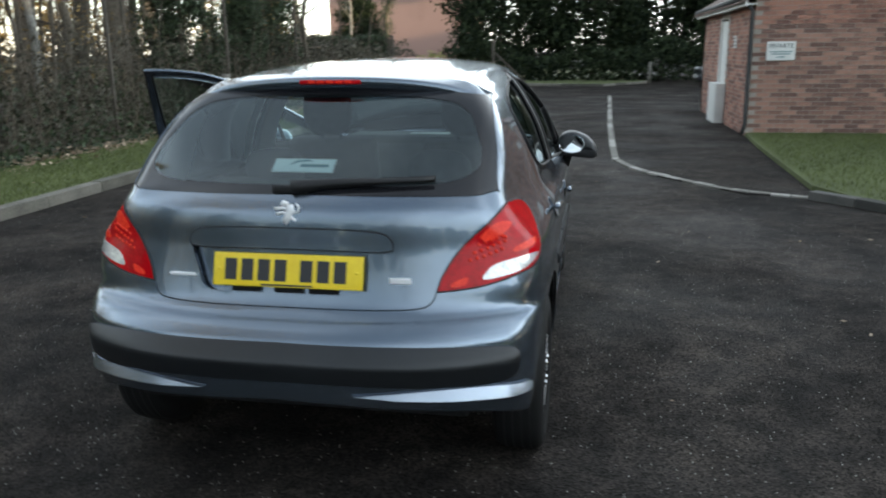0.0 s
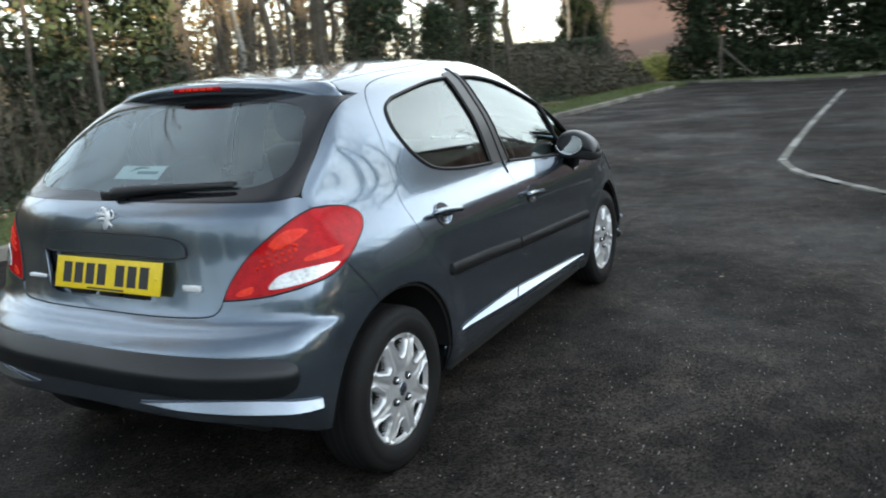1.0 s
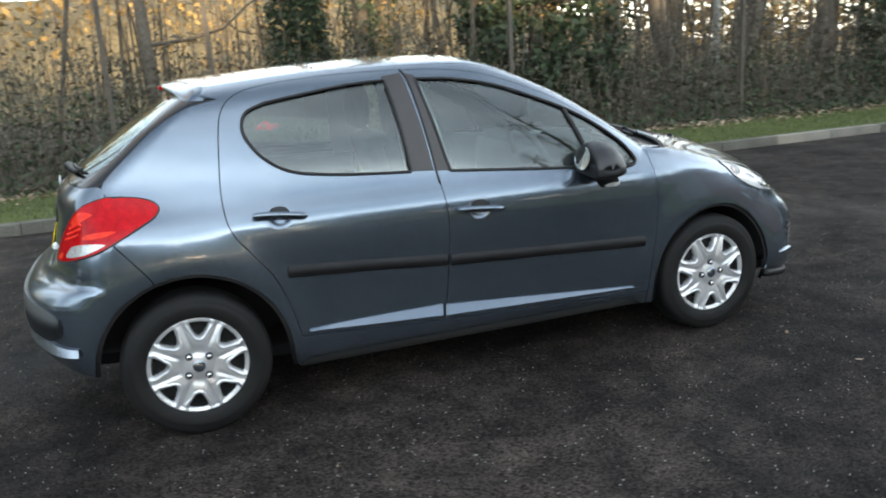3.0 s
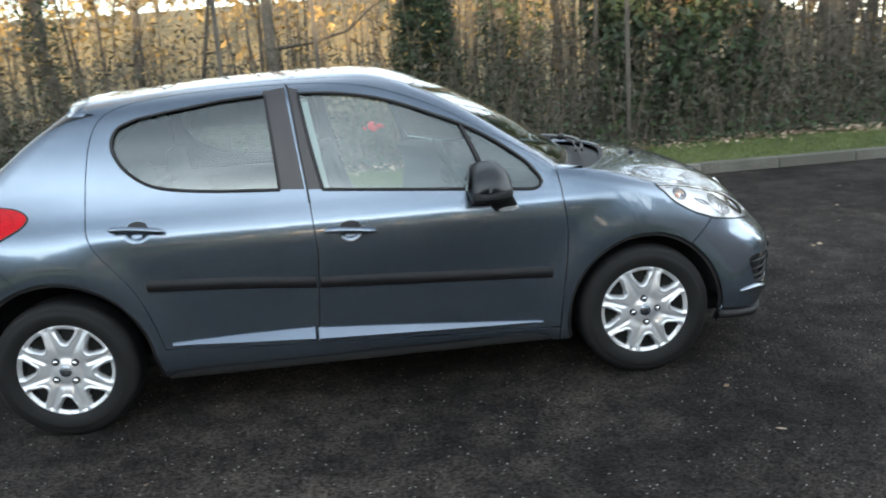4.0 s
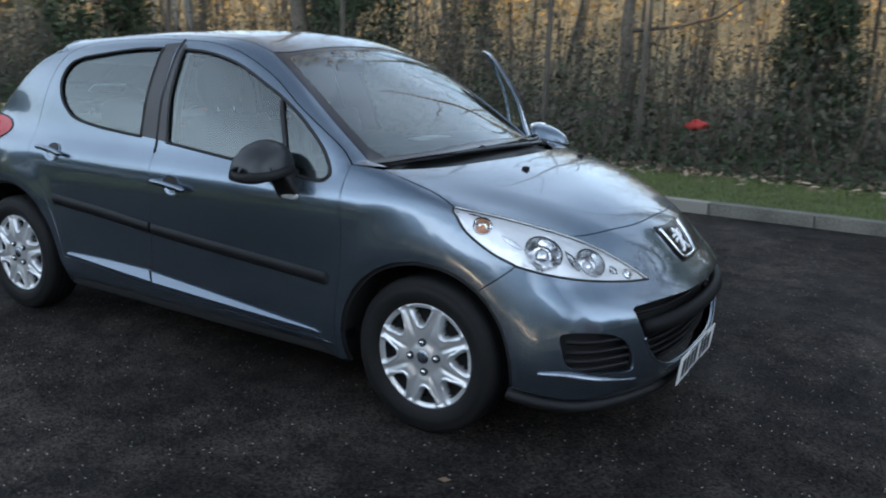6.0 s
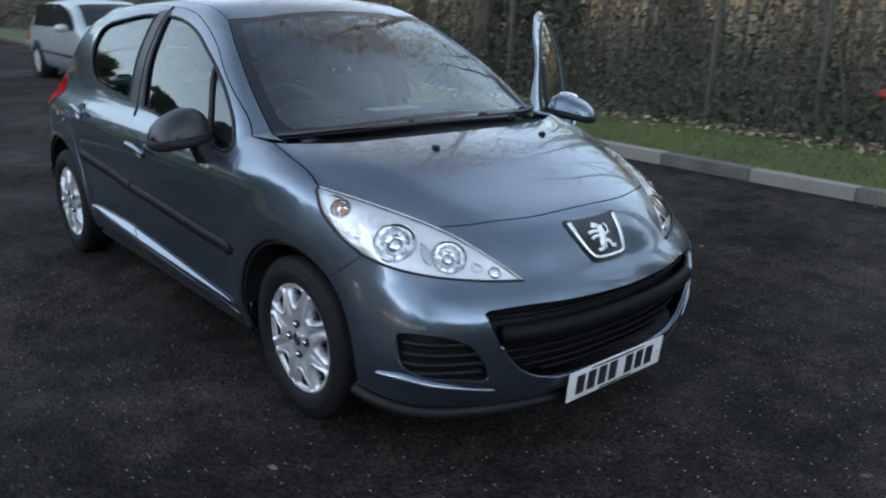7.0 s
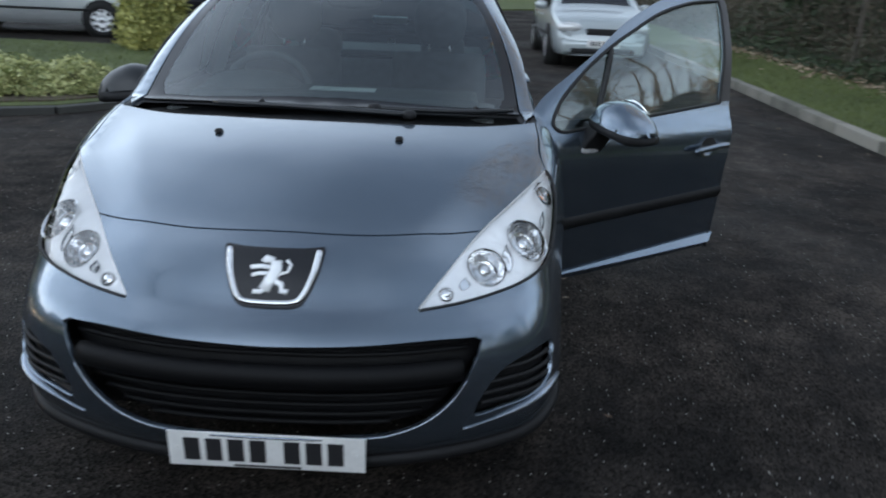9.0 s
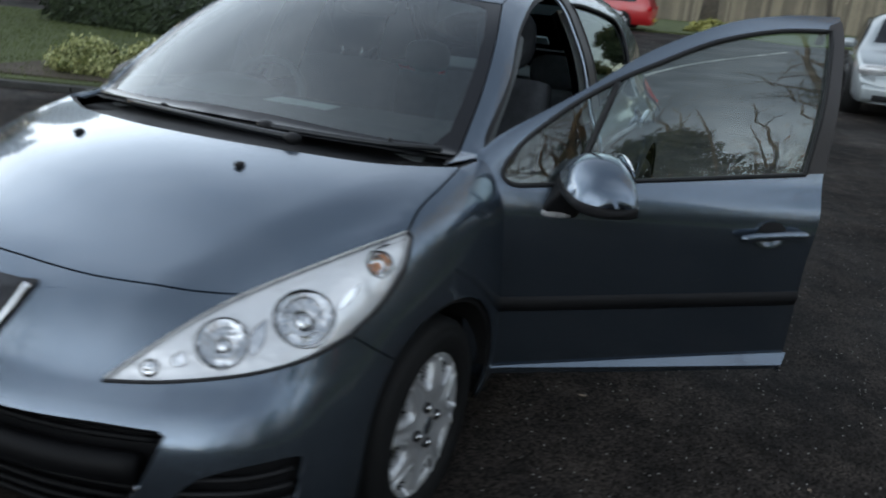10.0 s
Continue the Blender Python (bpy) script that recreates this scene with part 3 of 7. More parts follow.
def sheet(name, loop, proj, mat, h=0.03, offset=0.0, lip=0.014, gap=0.0022, holes=(), left=False, press=None, both=False):
    """A panel of the body within a loop: laid on the surface, its rim turned in."""
    outer = shrunk(proj.flat(loop), gap)
    cuts = [shrunk(proj.flat(c), -0.0005)[::-1] for c in holes]
    lo, hi = outer.min(0), outer.max(0)
    gx, gy = np.meshgrid(np.arange(lo[0], hi[0], h), np.arange(lo[1], hi[1], h * 0.866))
    gx = gx + (np.arange(gx.shape[0]) % 2)[:, None] * h / 2
    g = np.stack([gx.ravel(), gy.ravel()], 1)
    g = g[inside(g, outer)]
    g = g[edge_gap(g, outer) > 0.45 * h]
    for c in cuts:
        g = g[~inside(g, c)]
        g = g[edge_gap(g, c) > 0.45 * h]
    q, edges = [*outer], [(i, (i + 1) % len(outer)) for i in range(len(outer))]
    for c in cuts:
        k = len(q)
        q += [*c]
        edges += [(k + i, k + (i + 1) % len(c)) for i in range(len(c))]
    q += [*g]
    res = delaunay_2d_cdt([Vector(p) for p in q], edges, [], 0, 1e-6)
    q2 = np.array([tuple(v) for v in res[0]])
    tri = np.array([f for f in res[2] if len(f) == 3])
    c = q2[tri].mean(1)
    keep = inside(c, outer)
    for k in cuts:
        keep &= ~inside(c, k)
    tri = tri[keep]
    p = proj.lay(q2)
    n = slope(p)
    if press is not None:
        p, n = press(p, n)
    p = p + n * offset
    # turn the triangles outwards
    a = np.cross(p[tri[:, 1]] - p[tri[:, 0]], p[tri[:, 2]] - p[tri[:, 0]])
    flip = (a * n[tri[:, 0]]).sum(1) < 0
    tri[flip] = tri[flip][:, ::-1]
    count = {}
    for t in tri:
        for i in range(3):
            e = (int(t[i]), int(t[(i + 1) % 3]))
            count[e] = count.get(e, 0) + 1
    rim = [e for e in count if (e[1], e[0]) not in count]
    verts, norms, faces = [*p], [*n], [tuple(int(i) for i in t) for t in tri]
    if lip:
        made = {}
        for a0, b0 in rim:
            d = p[b0] - p[a0]
            w = np.cross(d, n[a0])
            w /= max(np.linalg.norm(w), 1e-9)
            for i in (a0, b0):
                if i not in made:
                    made[i] = len(verts)
                    verts += [p[i], p[i] - n[i] * lip]
                    norms += [(w + 0.5 * n[i]) / np.linalg.norm(w + 0.5 * n[i]), w]
            faces.append((made[b0], made[a0], made[a0] + 1, made[b0] + 1))
    verts, norms = np.array(verts), np.array(norms)
    if left:
        verts, norms = verts * (-1, 1, 1), norms * (-1, 1, 1)
        faces = [f[::-1] for f in faces]
    me = bpy.data.meshes.new(name)
    me.from_pydata([tuple(v) for v in verts], [], faces)
    me.materials.append(mat)
    me.shade_smooth()
    me.normals_split_custom_set_from_vertices([tuple(v) for v in norms])
    return me


def ribbon(bm, loop, depth, wide, left=False):
    """A dark rubber seal under a joint."""
    n = slope(loop)
    d = np.roll(loop, -1, 0) - np.roll(loop, 1, 0)
    w = np.cross(d, n)
    w /= np.maximum(np.linalg.norm(w, axis=1)[:, None], 1e-9)
    s = np.array((-1 if left else 1, 1, 1))
    rows = [[bm.verts.new(tuple((p - m * depth + k * v) * s)) for p, m, v in zip(loop, n, w)] for k in (-wide, wide)]
    for i in range(len(loop)):
        j = (i + 1) % len(loop)
        bm.faces.new((rows[0][i], rows[0][j], rows[1][j], rows[1][i]))


def bead(loop, r, out=0.0, left=False, closed=True, seg=6):
    """A rubber bead along a loop on the surface."""
    n = slope(loop)
    q = loop + n * out
    if left:
        q = q * (-1, 1, 1)
    bm = bmesh.new()
    if closed:
        q = np.vstack([q, q[:1]])
    return tube(bm, [tuple(v) for v in q], r, seg, cap=not closed)


# ---------------------------------------------------------------- joints of the body, right-hand side
YF, YR = WHEELBASE / 2, -WHEELBASE / 2
door_front_edge = side([(0.897, 0.968), (0.905, 0.86), (0.918, 0.72), (0.908, 0.56), (0.885, 0.40), (0.874, 0.268)])
door_front_top = side([(0.897, 0.968), (0.81, 1.035), (0.60, 1.158), (0.40, 1.272), (0.155, 1.366), (-0.05, 1.402), (-0.24, 1.411)])
b_joint = side([(-0.24, 1.411), (-0.224, 1.36), (-0.197, 1.128), (-0.170, 0.897), (-0.158, 0.733), (-0.168, 0.584), (-0.195, 0.32), (-0.198, 0.308)])
door_foot_front = side([(-0.198, 0.308), (0.3, 0.285), (0.874, 0.268)])
door_rear_top = side([(-0.24, 1.411), (-0.45, 1.412), (-0.70, 1.402), (-0.90, 1.380), (-1.00, 1.345), (-1.05, 1.285), (-1.072, 1.198)])
door_rear_edge = side([(-1.072, 1.198), (-1.092, 1.02), (-1.093, 0.90), (-1.07, 0.82), (-1.01, 0.735), (-0.93, 0.625), (-0.872, 0.48), (-0.842, 0.352)])
door_foot_rear = side([(-0.842, 0.352), (-0.5, 0.327), (-0.198, 0.308)])
window_rear = chain(side([(-0.292, 0.984), (-0.305, 1.15), (-0.33, 1.372)], 6), side([(-0.33, 1.372), (-0.50, 1.364), (-0.73, 1.336), (-0.87, 1.315)], 6), side([(-0.87, 1.315), (-0.945, 1.285), (-0.972, 1.235), (-0.962, 1.175), (-0.905, 1.098), (-0.80, 1.036), (-0.62, 1.006), (-0.42, 0.991), (-0.292, 0.984)], 6))
window_front = chain(side([(-0.114, 0.970), (-0.15, 1.15), (-0.19, 1.370)], 6), side([(-0.19, 1.370), (-0.01, 1.357), (0.183, 1.317), (0.371, 1.246), (0.501, 1.190), (0.628, 1.118), (0.755, 1.022), (0.812, 0.955)], 6), side([(0.812, 0.955), (0.822, 0.925), (0.79, 0.902), (0.70, 0.905), (0.45, 0.925), (0.192, 0.945), (-0.114, 0.970)], 6))
screen_side = plan([(0.700, 1.035), (0.683, 0.90), (0.655, 0.715), (0.60, 0.50), (0.53, 0.295)])
screen_top = plan([(0.53, 0.295), (0.45, 0.322), (0.30, 0.335), (0.0, 0.340)])
roof_edge = plan([(0.53, 0.295), (0.515, 0.10), (0.50, -0.30), (0.495, -0.75), (0.505, -1.09)])
roof_rear = plan([(0.505, -1.09), (0.30, -1.105), (0.0, -1.11)])
hatch_edge = chain(plan([(0.505, -1.09), (0.56, -1.115)], 3), back([(0.592, 1.345), (0.612, 1.30), (0.648, 1.18), (0.668, 1.06), (0.700, 1.004)]))
lamp_outer = chain(back([(0.700, 1.004), (0.712, 1.002)], 2), side([(-1.50, 1.000), (-1.44, 0.998), (-1.37, 0.982), (-1.335, 0.952), (-1.355, 0.920), (-1.41, 0.890), (-1.52, 0.836)]))
bumper_joint_rear = side([(-1.52, 0.836), (-1.455, 0.755), (-1.40, 0.684)])
arch_rear_side = arc(YR, ARCH_R, 109, 4)
arch_rear_tail = arc(YR, ARCH_R, 109, 178)
sill_low = side([(-0.872, 0.215), (0.0, 0.198), (0.874, 0.198)])
wing_joint = chain(door_front_edge[:1], plan([(0.738, 1.03), (0.741, 1.15), (0.738, 1.26), (0.752, 1.345)]))
lamp_under = chain(plan([(0.752, 1.345), (0.768, 1.352)], 2), side([(1.372, 0.832), (1.42, 0.783), (1.51, 0.727), (1.605, 0.688)]))
lamp_under_front = head([(0.762, 0.688), (0.722, 0.666), (0.63, 0.645), (0.50, 0.628), (0.385, 0.620)])
lamp_inner = plan([(0.385, 1.945), (0.465, 1.840), (0.545, 1.712), (0.640, 1.560), (0.718, 1.420), (0.752, 1.345)])
lamp_inner_low, lamp_inner_up = lamp_inner[:17], lamp_inner[16:]
bonnet_front = plan([(0.0, 1.846), (0.14, 1.842), (0.27, 1.824), (0.42, 1.777), (0.545, 1.712)])
bonnet_rear = plan([(0.738, 1.03), (0.69, 1.065), (0.51, 1.170), (0.29, 1.245), (0.14, 1.278), (0.0, 1.288)])
bumper_joint_front = side([(1.605, 0.688), (1.55, 0.640), (1.497, 0.598)])
arch_front_side = arc(YF, ARCH_F, 53, 195.5)
arch_front_nose = arc(YF, ARCH_F, 53, -16)
bumper_low_front = chain(arch_front_nose[-1:], FRONT.lay(curve_through([(a, -0.17 - 0.06 * (1 - a / 0.86)) for a in (0.86, 0.7, 0.45, 0.2, 0.0)], 8)))
tail_u, tail_v = REAR.flat(arch_rear_tail[-1:])[0]
bumper_low_rear = REAR.lay(curve_through([(tail_u, tail_v), (tail_u - 0.09, -0.252), (0.6, -0.228), (0.3, -0.215), (0.0, -0.210)], 8))
hatch_low = back([(0.497, 0.745), (0.482, 0.712), (0.44, 0.695), (0.30, 0.690), (0.0, 0.690)])
lamp_rear_inner = back([(0.700, 1.004), (0.655, 0.958), (0.572, 0.882), (0.52, 0.805), (0.497, 0.745)])
lamp_rear_low = chain(back([(0.497, 0.745), (0.56, 0.749), (0.64, 0.758), (0.72, 0.776)]), side([(-1.615, 0.795), (-1.57, 0.812), (-1.52, 0.836)], 6))
glass_low = back([(0.700, 1.004), (0.668, 1.045), (0.60, 1.040), (0.40, 1.043), (0.0, 1.046)], 6)
glass_top = back([(0.592, 1.345), (0.52, 1.354), (0.30, 1.376), (0.0, 1.384)], 6)


def plate(parent, m, mat, label):
    """A number plate: a pressed sheet with plain dark bars in place of its characters."""
    bm = bmesh.new()
    box(bm, -0.26, 0.26, -0.0555, 0.0555, 0, 0.004, 0.0015, m)
    p = part("number_plate", bm, mat, parent, label)
    for i, x in enumerate((-0.198, -0.140, -0.082, -0.024, 0.066, 0.124, 0.182)):
        bm = bmesh.new()
        box(bm, x - 0.021, x + 0.021, -0.036, 0.036, 0.004, 0.0052, 0, m)
        part("dark_bar", bm, INK, p, smooth=False)
    bm = bmesh.new()
    box(bm, -0.09, 0.09, -0.052, -0.046, 0.004, 0.0048, 0, m)
    part("dealer_line", bm, INK, p, smooth=False)
    for x in (-0.238, 0.238):
        bm = bmesh.new()
        blob(bm, m @ Vector((x, 0, 0.004)), (0.006, 0.004, 0.006), 2, u=8, v=6)
        part("screw", bm, mat, p)
    return p


def emblem(parent, m, s):
    """A plain silver emblem: an upright shape of a few bent bars."""
    bm = bmesh.new()
    for pts, r in ((((-0.10, -0.40), (0.0, -0.12), (0.08, 0.12), (0.06, 0.34)), 0.15), (((0.02, 0.34), (-0.12, 0.40), (-0.16, 0.30)), 0.10), (((0.04, 0.16), (-0.20, 0.20), (-0.40, 0.16)), 0.065),
                   (((0.0, 0.02), (-0.22, 0.02), (-0.36, -0.04)), 0.06), (((0.02, -0.12), (0.20, -0.24), (0.22, -0.40), (0.34, -0.42)), 0.075), (((-0.08, -0.36), (-0.16, -0.44), (-0.30, -0.44)), 0.065),
                   (((0.12, 0.0), (0.30, 0.08), (0.34, 0.26), (0.26, 0.38)), 0.04)):
        tube(bm, [(x * s * 1.3, y * s, 0) for x, y in pts], r * s, 6)
    for v in bm.verts:
        v.co.z *= 0.35
    bmesh.ops.transform(bm, matrix=m, verts=bm.verts)
    return part("emblem", bm, EMBLEM, parent, "plain chrome emblem")


def wheel_meshes(rings=72, seg=384):
    """A tyre, a rim and an eight-holed silver cover, turned about x and facing +x."""
    bm = bmesh.new()
    lathe(bm, [(0.195, -0.075), (0.215, -0.088), (0.255, -0.094), (0.285, -0.085), (0.297, -0.070), (0.300, -0.045), (0.3005, 0.0), (0.300, 0.045), (0.297, 0.070), (0.286, 0.084), (0.272, 0.0895), (0.262, 0.0905), (0.259, 0.093), (0.245, 0.0945), (0.222, 0.090), (0.207, 0.082), (0.200, 0.074), (0.195, 0.06)], 64)
    tyre = mesh_of("tyre", bm, RUBBER)
    bm = bmesh.new()
    for g in (-0.046, -0.016, 0.016, 0.046):
        lathe(bm, [(0.3012, g - 0.0035), (0.3016, g), (0.3012, g + 0.0035)], 48)
    groove = mesh_of("groove", bm, SEAL)
    bm = bmesh.new()
    lathe(bm, [(0.0, 0.02), (0.10, 0.015), (0.18, 0.01), (0.196, 0.03), (0.197, 0.074)], 40)
    rim = mesh_of("rim", bm, UNDER)
    bm = bmesh.new()
    grid = []
    for i in range(rings + 1):
        r = 0.026 + (0.206 - 0.026) * i / rings
        row = []
        for k in range(seg):
            a = 2 * math.pi * k / seg
            d = (a / (2 * math.pi) * 8 + 0.5) % 1 - 0.5
            across = abs(d) * 2 * math.pi / 8 * r
            span = 0.020 + 0.017 * min(max((r - 0.138) / 0.040, 0), 1)
            shape = math.hypot(across / span, max(0.152 - r, 0) / 0.028)
            cut = min(max(min((1 - shape) * 7.0, (0.182 - r) / 0.004) * 0.5 + 0.5, 0), 1)
            band = min(max((r - 0.068) / 0.030, 0), 1) * min(max((0.202 - r) / 0.008, 0), 1)
            lane = (0.5 - abs(d)) * 2 * math.pi / 8 * r
            sunk = math.exp(-(lane / 0.010) ** 2) * band
            near = min(max((1.9 - shape) / 0.9, 0), 1)
            ridge = math.exp(-((shape - 1.42) / 0.20) ** 2) * band
            dish = 0.086 - 0.012 * (r / 0.2) ** 2 - 0.010 * math.exp(-((r - 0.062) / 0.024) ** 2) - 0.006 * sunk - 0.004 * near * band
            rimup = 0.004 * min(max((r - 0.188) / 0.006, 0), 1) - 0.010 * min(max((r - 0.200) / 0.006, 0), 1)
            row.append(bm.verts.new((dish + rimup + 0.0065 * ridge - 0.040 * cut * cut * (3 - 2 * cut), r * math.cos(a), r * math.sin(a))))
        grid.append(row)
    for i in range(rings):
        for k in range(seg):
            f = bm.faces.new((grid[i][k], grid[i][(k + 1) % seg], grid[i + 1][(k + 1) % seg], grid[i + 1][k]))
            if sum(v.co.x for v in f.verts) < 4 * 0.056:
                f.material_index = 1
    bmesh.ops.recalc_face_normals(bm, faces=bm.faces)
    cover = mesh_of("wheel_cover", bm, WHEEL_SILVER)
    cover.materials.append(UNDER)
    bm = bmesh.new()
    lathe(bm, [(0.0, 0.088), (0.018, 0.0875), (0.026, 0.084), (0.029, 0.078)], 32)
    cap = mesh_of("centre_cap", bm, BRIGHT)
    bm = bmesh.new()
    lathe(bm, [(0.0, 0.094), (0.006, 0.0932), (0.0095, 0.090), (0.010, 0.086)], 16)
    bolt = mesh_of("bolt", bm, CHROME)
    bm = bmesh.new()
    lathe(bm, [(0.0105, 0.072), (0.0105, 0.0865), (0.0125, 0.0875), (0.0150, 0.0865), (0.0155, 0.072)], 18)
    socket = mesh_of("bolt_socket", bm, IRON)
    return tyre, groove, rim, cover, cap, bolt, socket


def hatchback():
    car = thing("hatchback_car", "slate grey metallic five-door hatchback parked on asphalt, one front door open", "car")
    seals = bmesh.new()

    def panel(name, loop, proj, mat=PAINT, parent=car, left=False, label="", seal=True, **k):
        ob = part(name, sheet(name, loop, proj, mat, left=left, **k), mat, parent, label)
        if seal:
            ribbon(seals, loop, 0.013, 0.014, left)
        return ob

    # middle panels
    half_bumper = chain(bonnet_front, lamp_inner_low[::-1], lamp_under_front[::-1], bumper_joint_front, arch_front_nose, bumper_low_front)
    grille_half = head([(0.0, 0.552), (0.20, 0.556), (0.40, 0.560), (0.535, 0.556)])
    grille_side = head([(0.552, 0.548), (0.535, 0.49), (0.49, 0.40), (0.42, 0.335), (0.34, 0.303), (0.26, 0.292), (0.0, 0.290)])
    grille = whole(chain(grille_half, grille_side))
    vent = chain(FRONT.lay(FRONT.flat(np.array([(0.758, 1.79, 0.482), (0.69, 1.89, 0.488), (0.615, 1.945, 0.460), (0.565, 1.965, 0.40), (0.545, 1.968, 0.330)]))), FRONT.lay(FRONT.flat(np.array([(0.62, 1.93, 0.335), (0.70, 1.88, 0.345), (0.752, 1.81, 0.375), (0.762, 1.79, 0.43)]))))
    vent = chain(FRONT.lay(curve_through(FRONT.flat(vent), 5, True)))
    bumper = panel("front_bumper", whole(half_bumper), FRONT, holes=(grille, vent, vent[::-1] * (-1, 1, 1)), h=0.026)
    panel("bonnet", whole(chain(bonnet_front, lamp_inner_up, plan([(0.752, 1.345), (0.738, 1.26), (0.741, 1.15), (0.738, 1.03)]), bonnet_rear)), TOP, h=0.035)
    panel("roof", whole(chain(screen_top[::-1], roof_edge, roof_rear)), TOP, h=0.045)
    hatch_half = chain(glass_low[::-1], lamp_rear_inner, hatch_low)
    recess = whole(chain(back([(0.0, 0.945), (0.20, 0.943), (0.31, 0.934), (0.352, 0.905), (0.350, 0.872)], 5), back([(0.350, 0.872), (0.322, 0.80), (0.285, 0.738), (0.15, 0.728), (0.0, 0.727)], 5)))
    hatch = panel("tailgate", whole(hatch_half), REAR, holes=(recess,), h=0.028)
    part("plate_recess", sheet("plate_recess", recess, REAR, PAINT, h=0.03, offset=-0.028, lip=0.004, gap=-0.012), PAINT, hatch)
    bar = whole(chain(back([(0.0, 0.943), (0.20, 0.941), (0.31, 0.932), (0.345, 0.912), (0.354, 0.884)], 5), back([(0.350, 0.876), (0.30, 0.871), (0.15, 0.873), (0.0, 0.874)], 5)))
    part("release_bar", sheet("release_bar", bar, REAR, PAINT, h=0.03, offset=0.004, lip=0.022, gap=0.002), PAINT, hatch)
    part("release_joint", bead(bar, 0.0024, 0.003), SEAL, hatch)
    m = Matrix.Translation((0, -1.777, 0.803)) @ Matrix(((1, 0, 0, 0), (0, 0.30, -0.954, 0), (0, 0.954, 0.30, 0), (0, 0, 0, 1)))
    plate(hatch, m, YELLOW, "yellow rear number plate with dark bars")
    bm = bmesh.new()
    for x in (-0.15, 0.0, 0.12):
        box(bm, x - 0.05, x + 0.05, -1.782, -1.760, 0.728, 0.742, 0.002)
    part("plate_bracket", bm, PLASTIC, hatch)
    m = Matrix.Translation((0, float(back([(0.0, 0.99), (0.01, 0.99)], 1)[0][1]) - 0.003, 0.99)) @ Matrix(((1, 0, 0, 0), (0, 0.05, -1, 0), (0, 1, 0.05, 0), (0, 0, 0, 1)))
    emblem(hatch, m, 0.088)
    for x0, x1, z0, z1 in ((0.345, 0.415, 0.772, 0.790), (-0.425, -0.330, 0.772, 0.782)):
        pts = back([(abs(x0), (z0 + z1) / 2), (abs(x1), (z0 + z1) / 2)], 1)
        bm = bmesh.new()
        box(bm, x0, x1, min(pts[:, 1]) - 0.004, max(pts[:, 1]), z0, z1, 0.0015)
        part("lettering_bar", bm, EMBLEM, hatch, "chrome bar in place of lettering")
    # rear window: black border round clear glass
    rim_loop = whole(chain(glass_top[::-1], back([(0.592, 1.345), (0.612, 1.30), (0.648, 1.18), (0.668, 1.06), (0.668, 1.045)]), glass_low[6:]))
    clear = whole(chain(back([(0.0, 1.352), (0.30, 1.345), (0.47, 1.325), (0.545, 1.285)], 5), back([(0.565, 1.25), (0.605, 1.165), (0.590, 1.112), (0.50, 1.082), (0.30, 1.076), (0.0, 1.074)], 5)))
    panel("rear_window", rim_loop, REAR, GLOSS_BLACK, hatch, holes=(clear,), h=0.03, offset=-0.003, label="black-bordered heated rear window")
    pane = part("pane", sheet("pane", clear, REAR, REAR_GLASS, h=0.04, offset=-0.005, lip=0, gap=-0.003), REAR_GLASS, hatch)
    # spoiler
    bm = bmesh.new()
    rows = []
    for i in range(33):
        x = -0.575 + 1.15 * i / 32
        q = abs(x) / 0.575
        ye, ys = -1.255 + 0.085 * q ** 2.2, -1.085 - 0.03 * q ** 4
        zt = float(roof(ye)) - 0.135 * x * x - 0.045 * q ** 5
        zs = float(top_height(np.array([min(abs(x), 0.54)]), np.array([ys]))[0]) + 0.003 - 0.05 * max(q - 0.91, 0) / 0.09
        pts = [(ys + 0.05, zs - 0.02), (ys, zs), (ys * 0.6 + ye * 0.4, zs * 0.6 + zt * 0.4 + 0.006), (ye + 0.02, zt + 0.001), (ye, zt - 0.006), (ye + 0.010, zt - 0.032), (ye + 0.032 + 0.01 * q, zt - 0.047 - 0.022 * q ** 3), (ye + 0.075, zt - 0.054 - 0.035 * q ** 3)]
        rows.append([bm.verts.new((x, a, b)) for a, b in pts])
    for a, b in zip(rows, rows[1:]):
        for k in range(7):
            bm.faces.new((a[k], a[k + 1], b[k + 1], b[k]))
    bm.faces.new(rows[0])
    bm.faces.new(rows[-1][::-1])
    bmesh.ops.recalc_face_normals(bm, faces=bm.faces)
    sp = part("roof_spoiler", bm, PAINT, car)
    bm = bmesh.new()
    box(bm, -0.118, 0.118, -1.258, -1.232, 1.386, 1.402, 0.004)
    bl = part("brake_light", bm, RED_LENS, sp, "red high-level brake light")
    for i in range(5):
        part("brake_lamp_cell", boxed(-0.085 + 0.036 * i, -0.059 + 0.036 * i, -1.2605, -1.254, 1.389, 1.399, bevel=0.002), ORANGE_LENS, bl)
    # windscreen, black band and cowl
    screen_half = chain(plan([(0.0, 1.085), (0.25, 1.07), (0.45, 1.03), (0.62, 0.985), (0.690, 0.955)]), plan([(0.690, 0.955), (0.655, 0.715), (0.60, 0.50), (0.53, 0.295)]), screen_top)
    band = whole(chain(plan([(0.0, 1.050), (0.25, 1.037), (0.45, 1.002), (0.612, 0.945)], 5), plan([(0.634, 0.885), (0.606, 0.70), (0.555, 0.50), (0.50, 0.36)], 5), plan([(0.47, 0.352), (0.30, 0.368), (0.0, 0.374)], 5)))
    panel("windscreen_border", whole(screen_half), TOP, GLOSS_BLACK, holes=(band,), h=0.04, offset=-0.003, lip=0.004, label="black printed windscreen border")
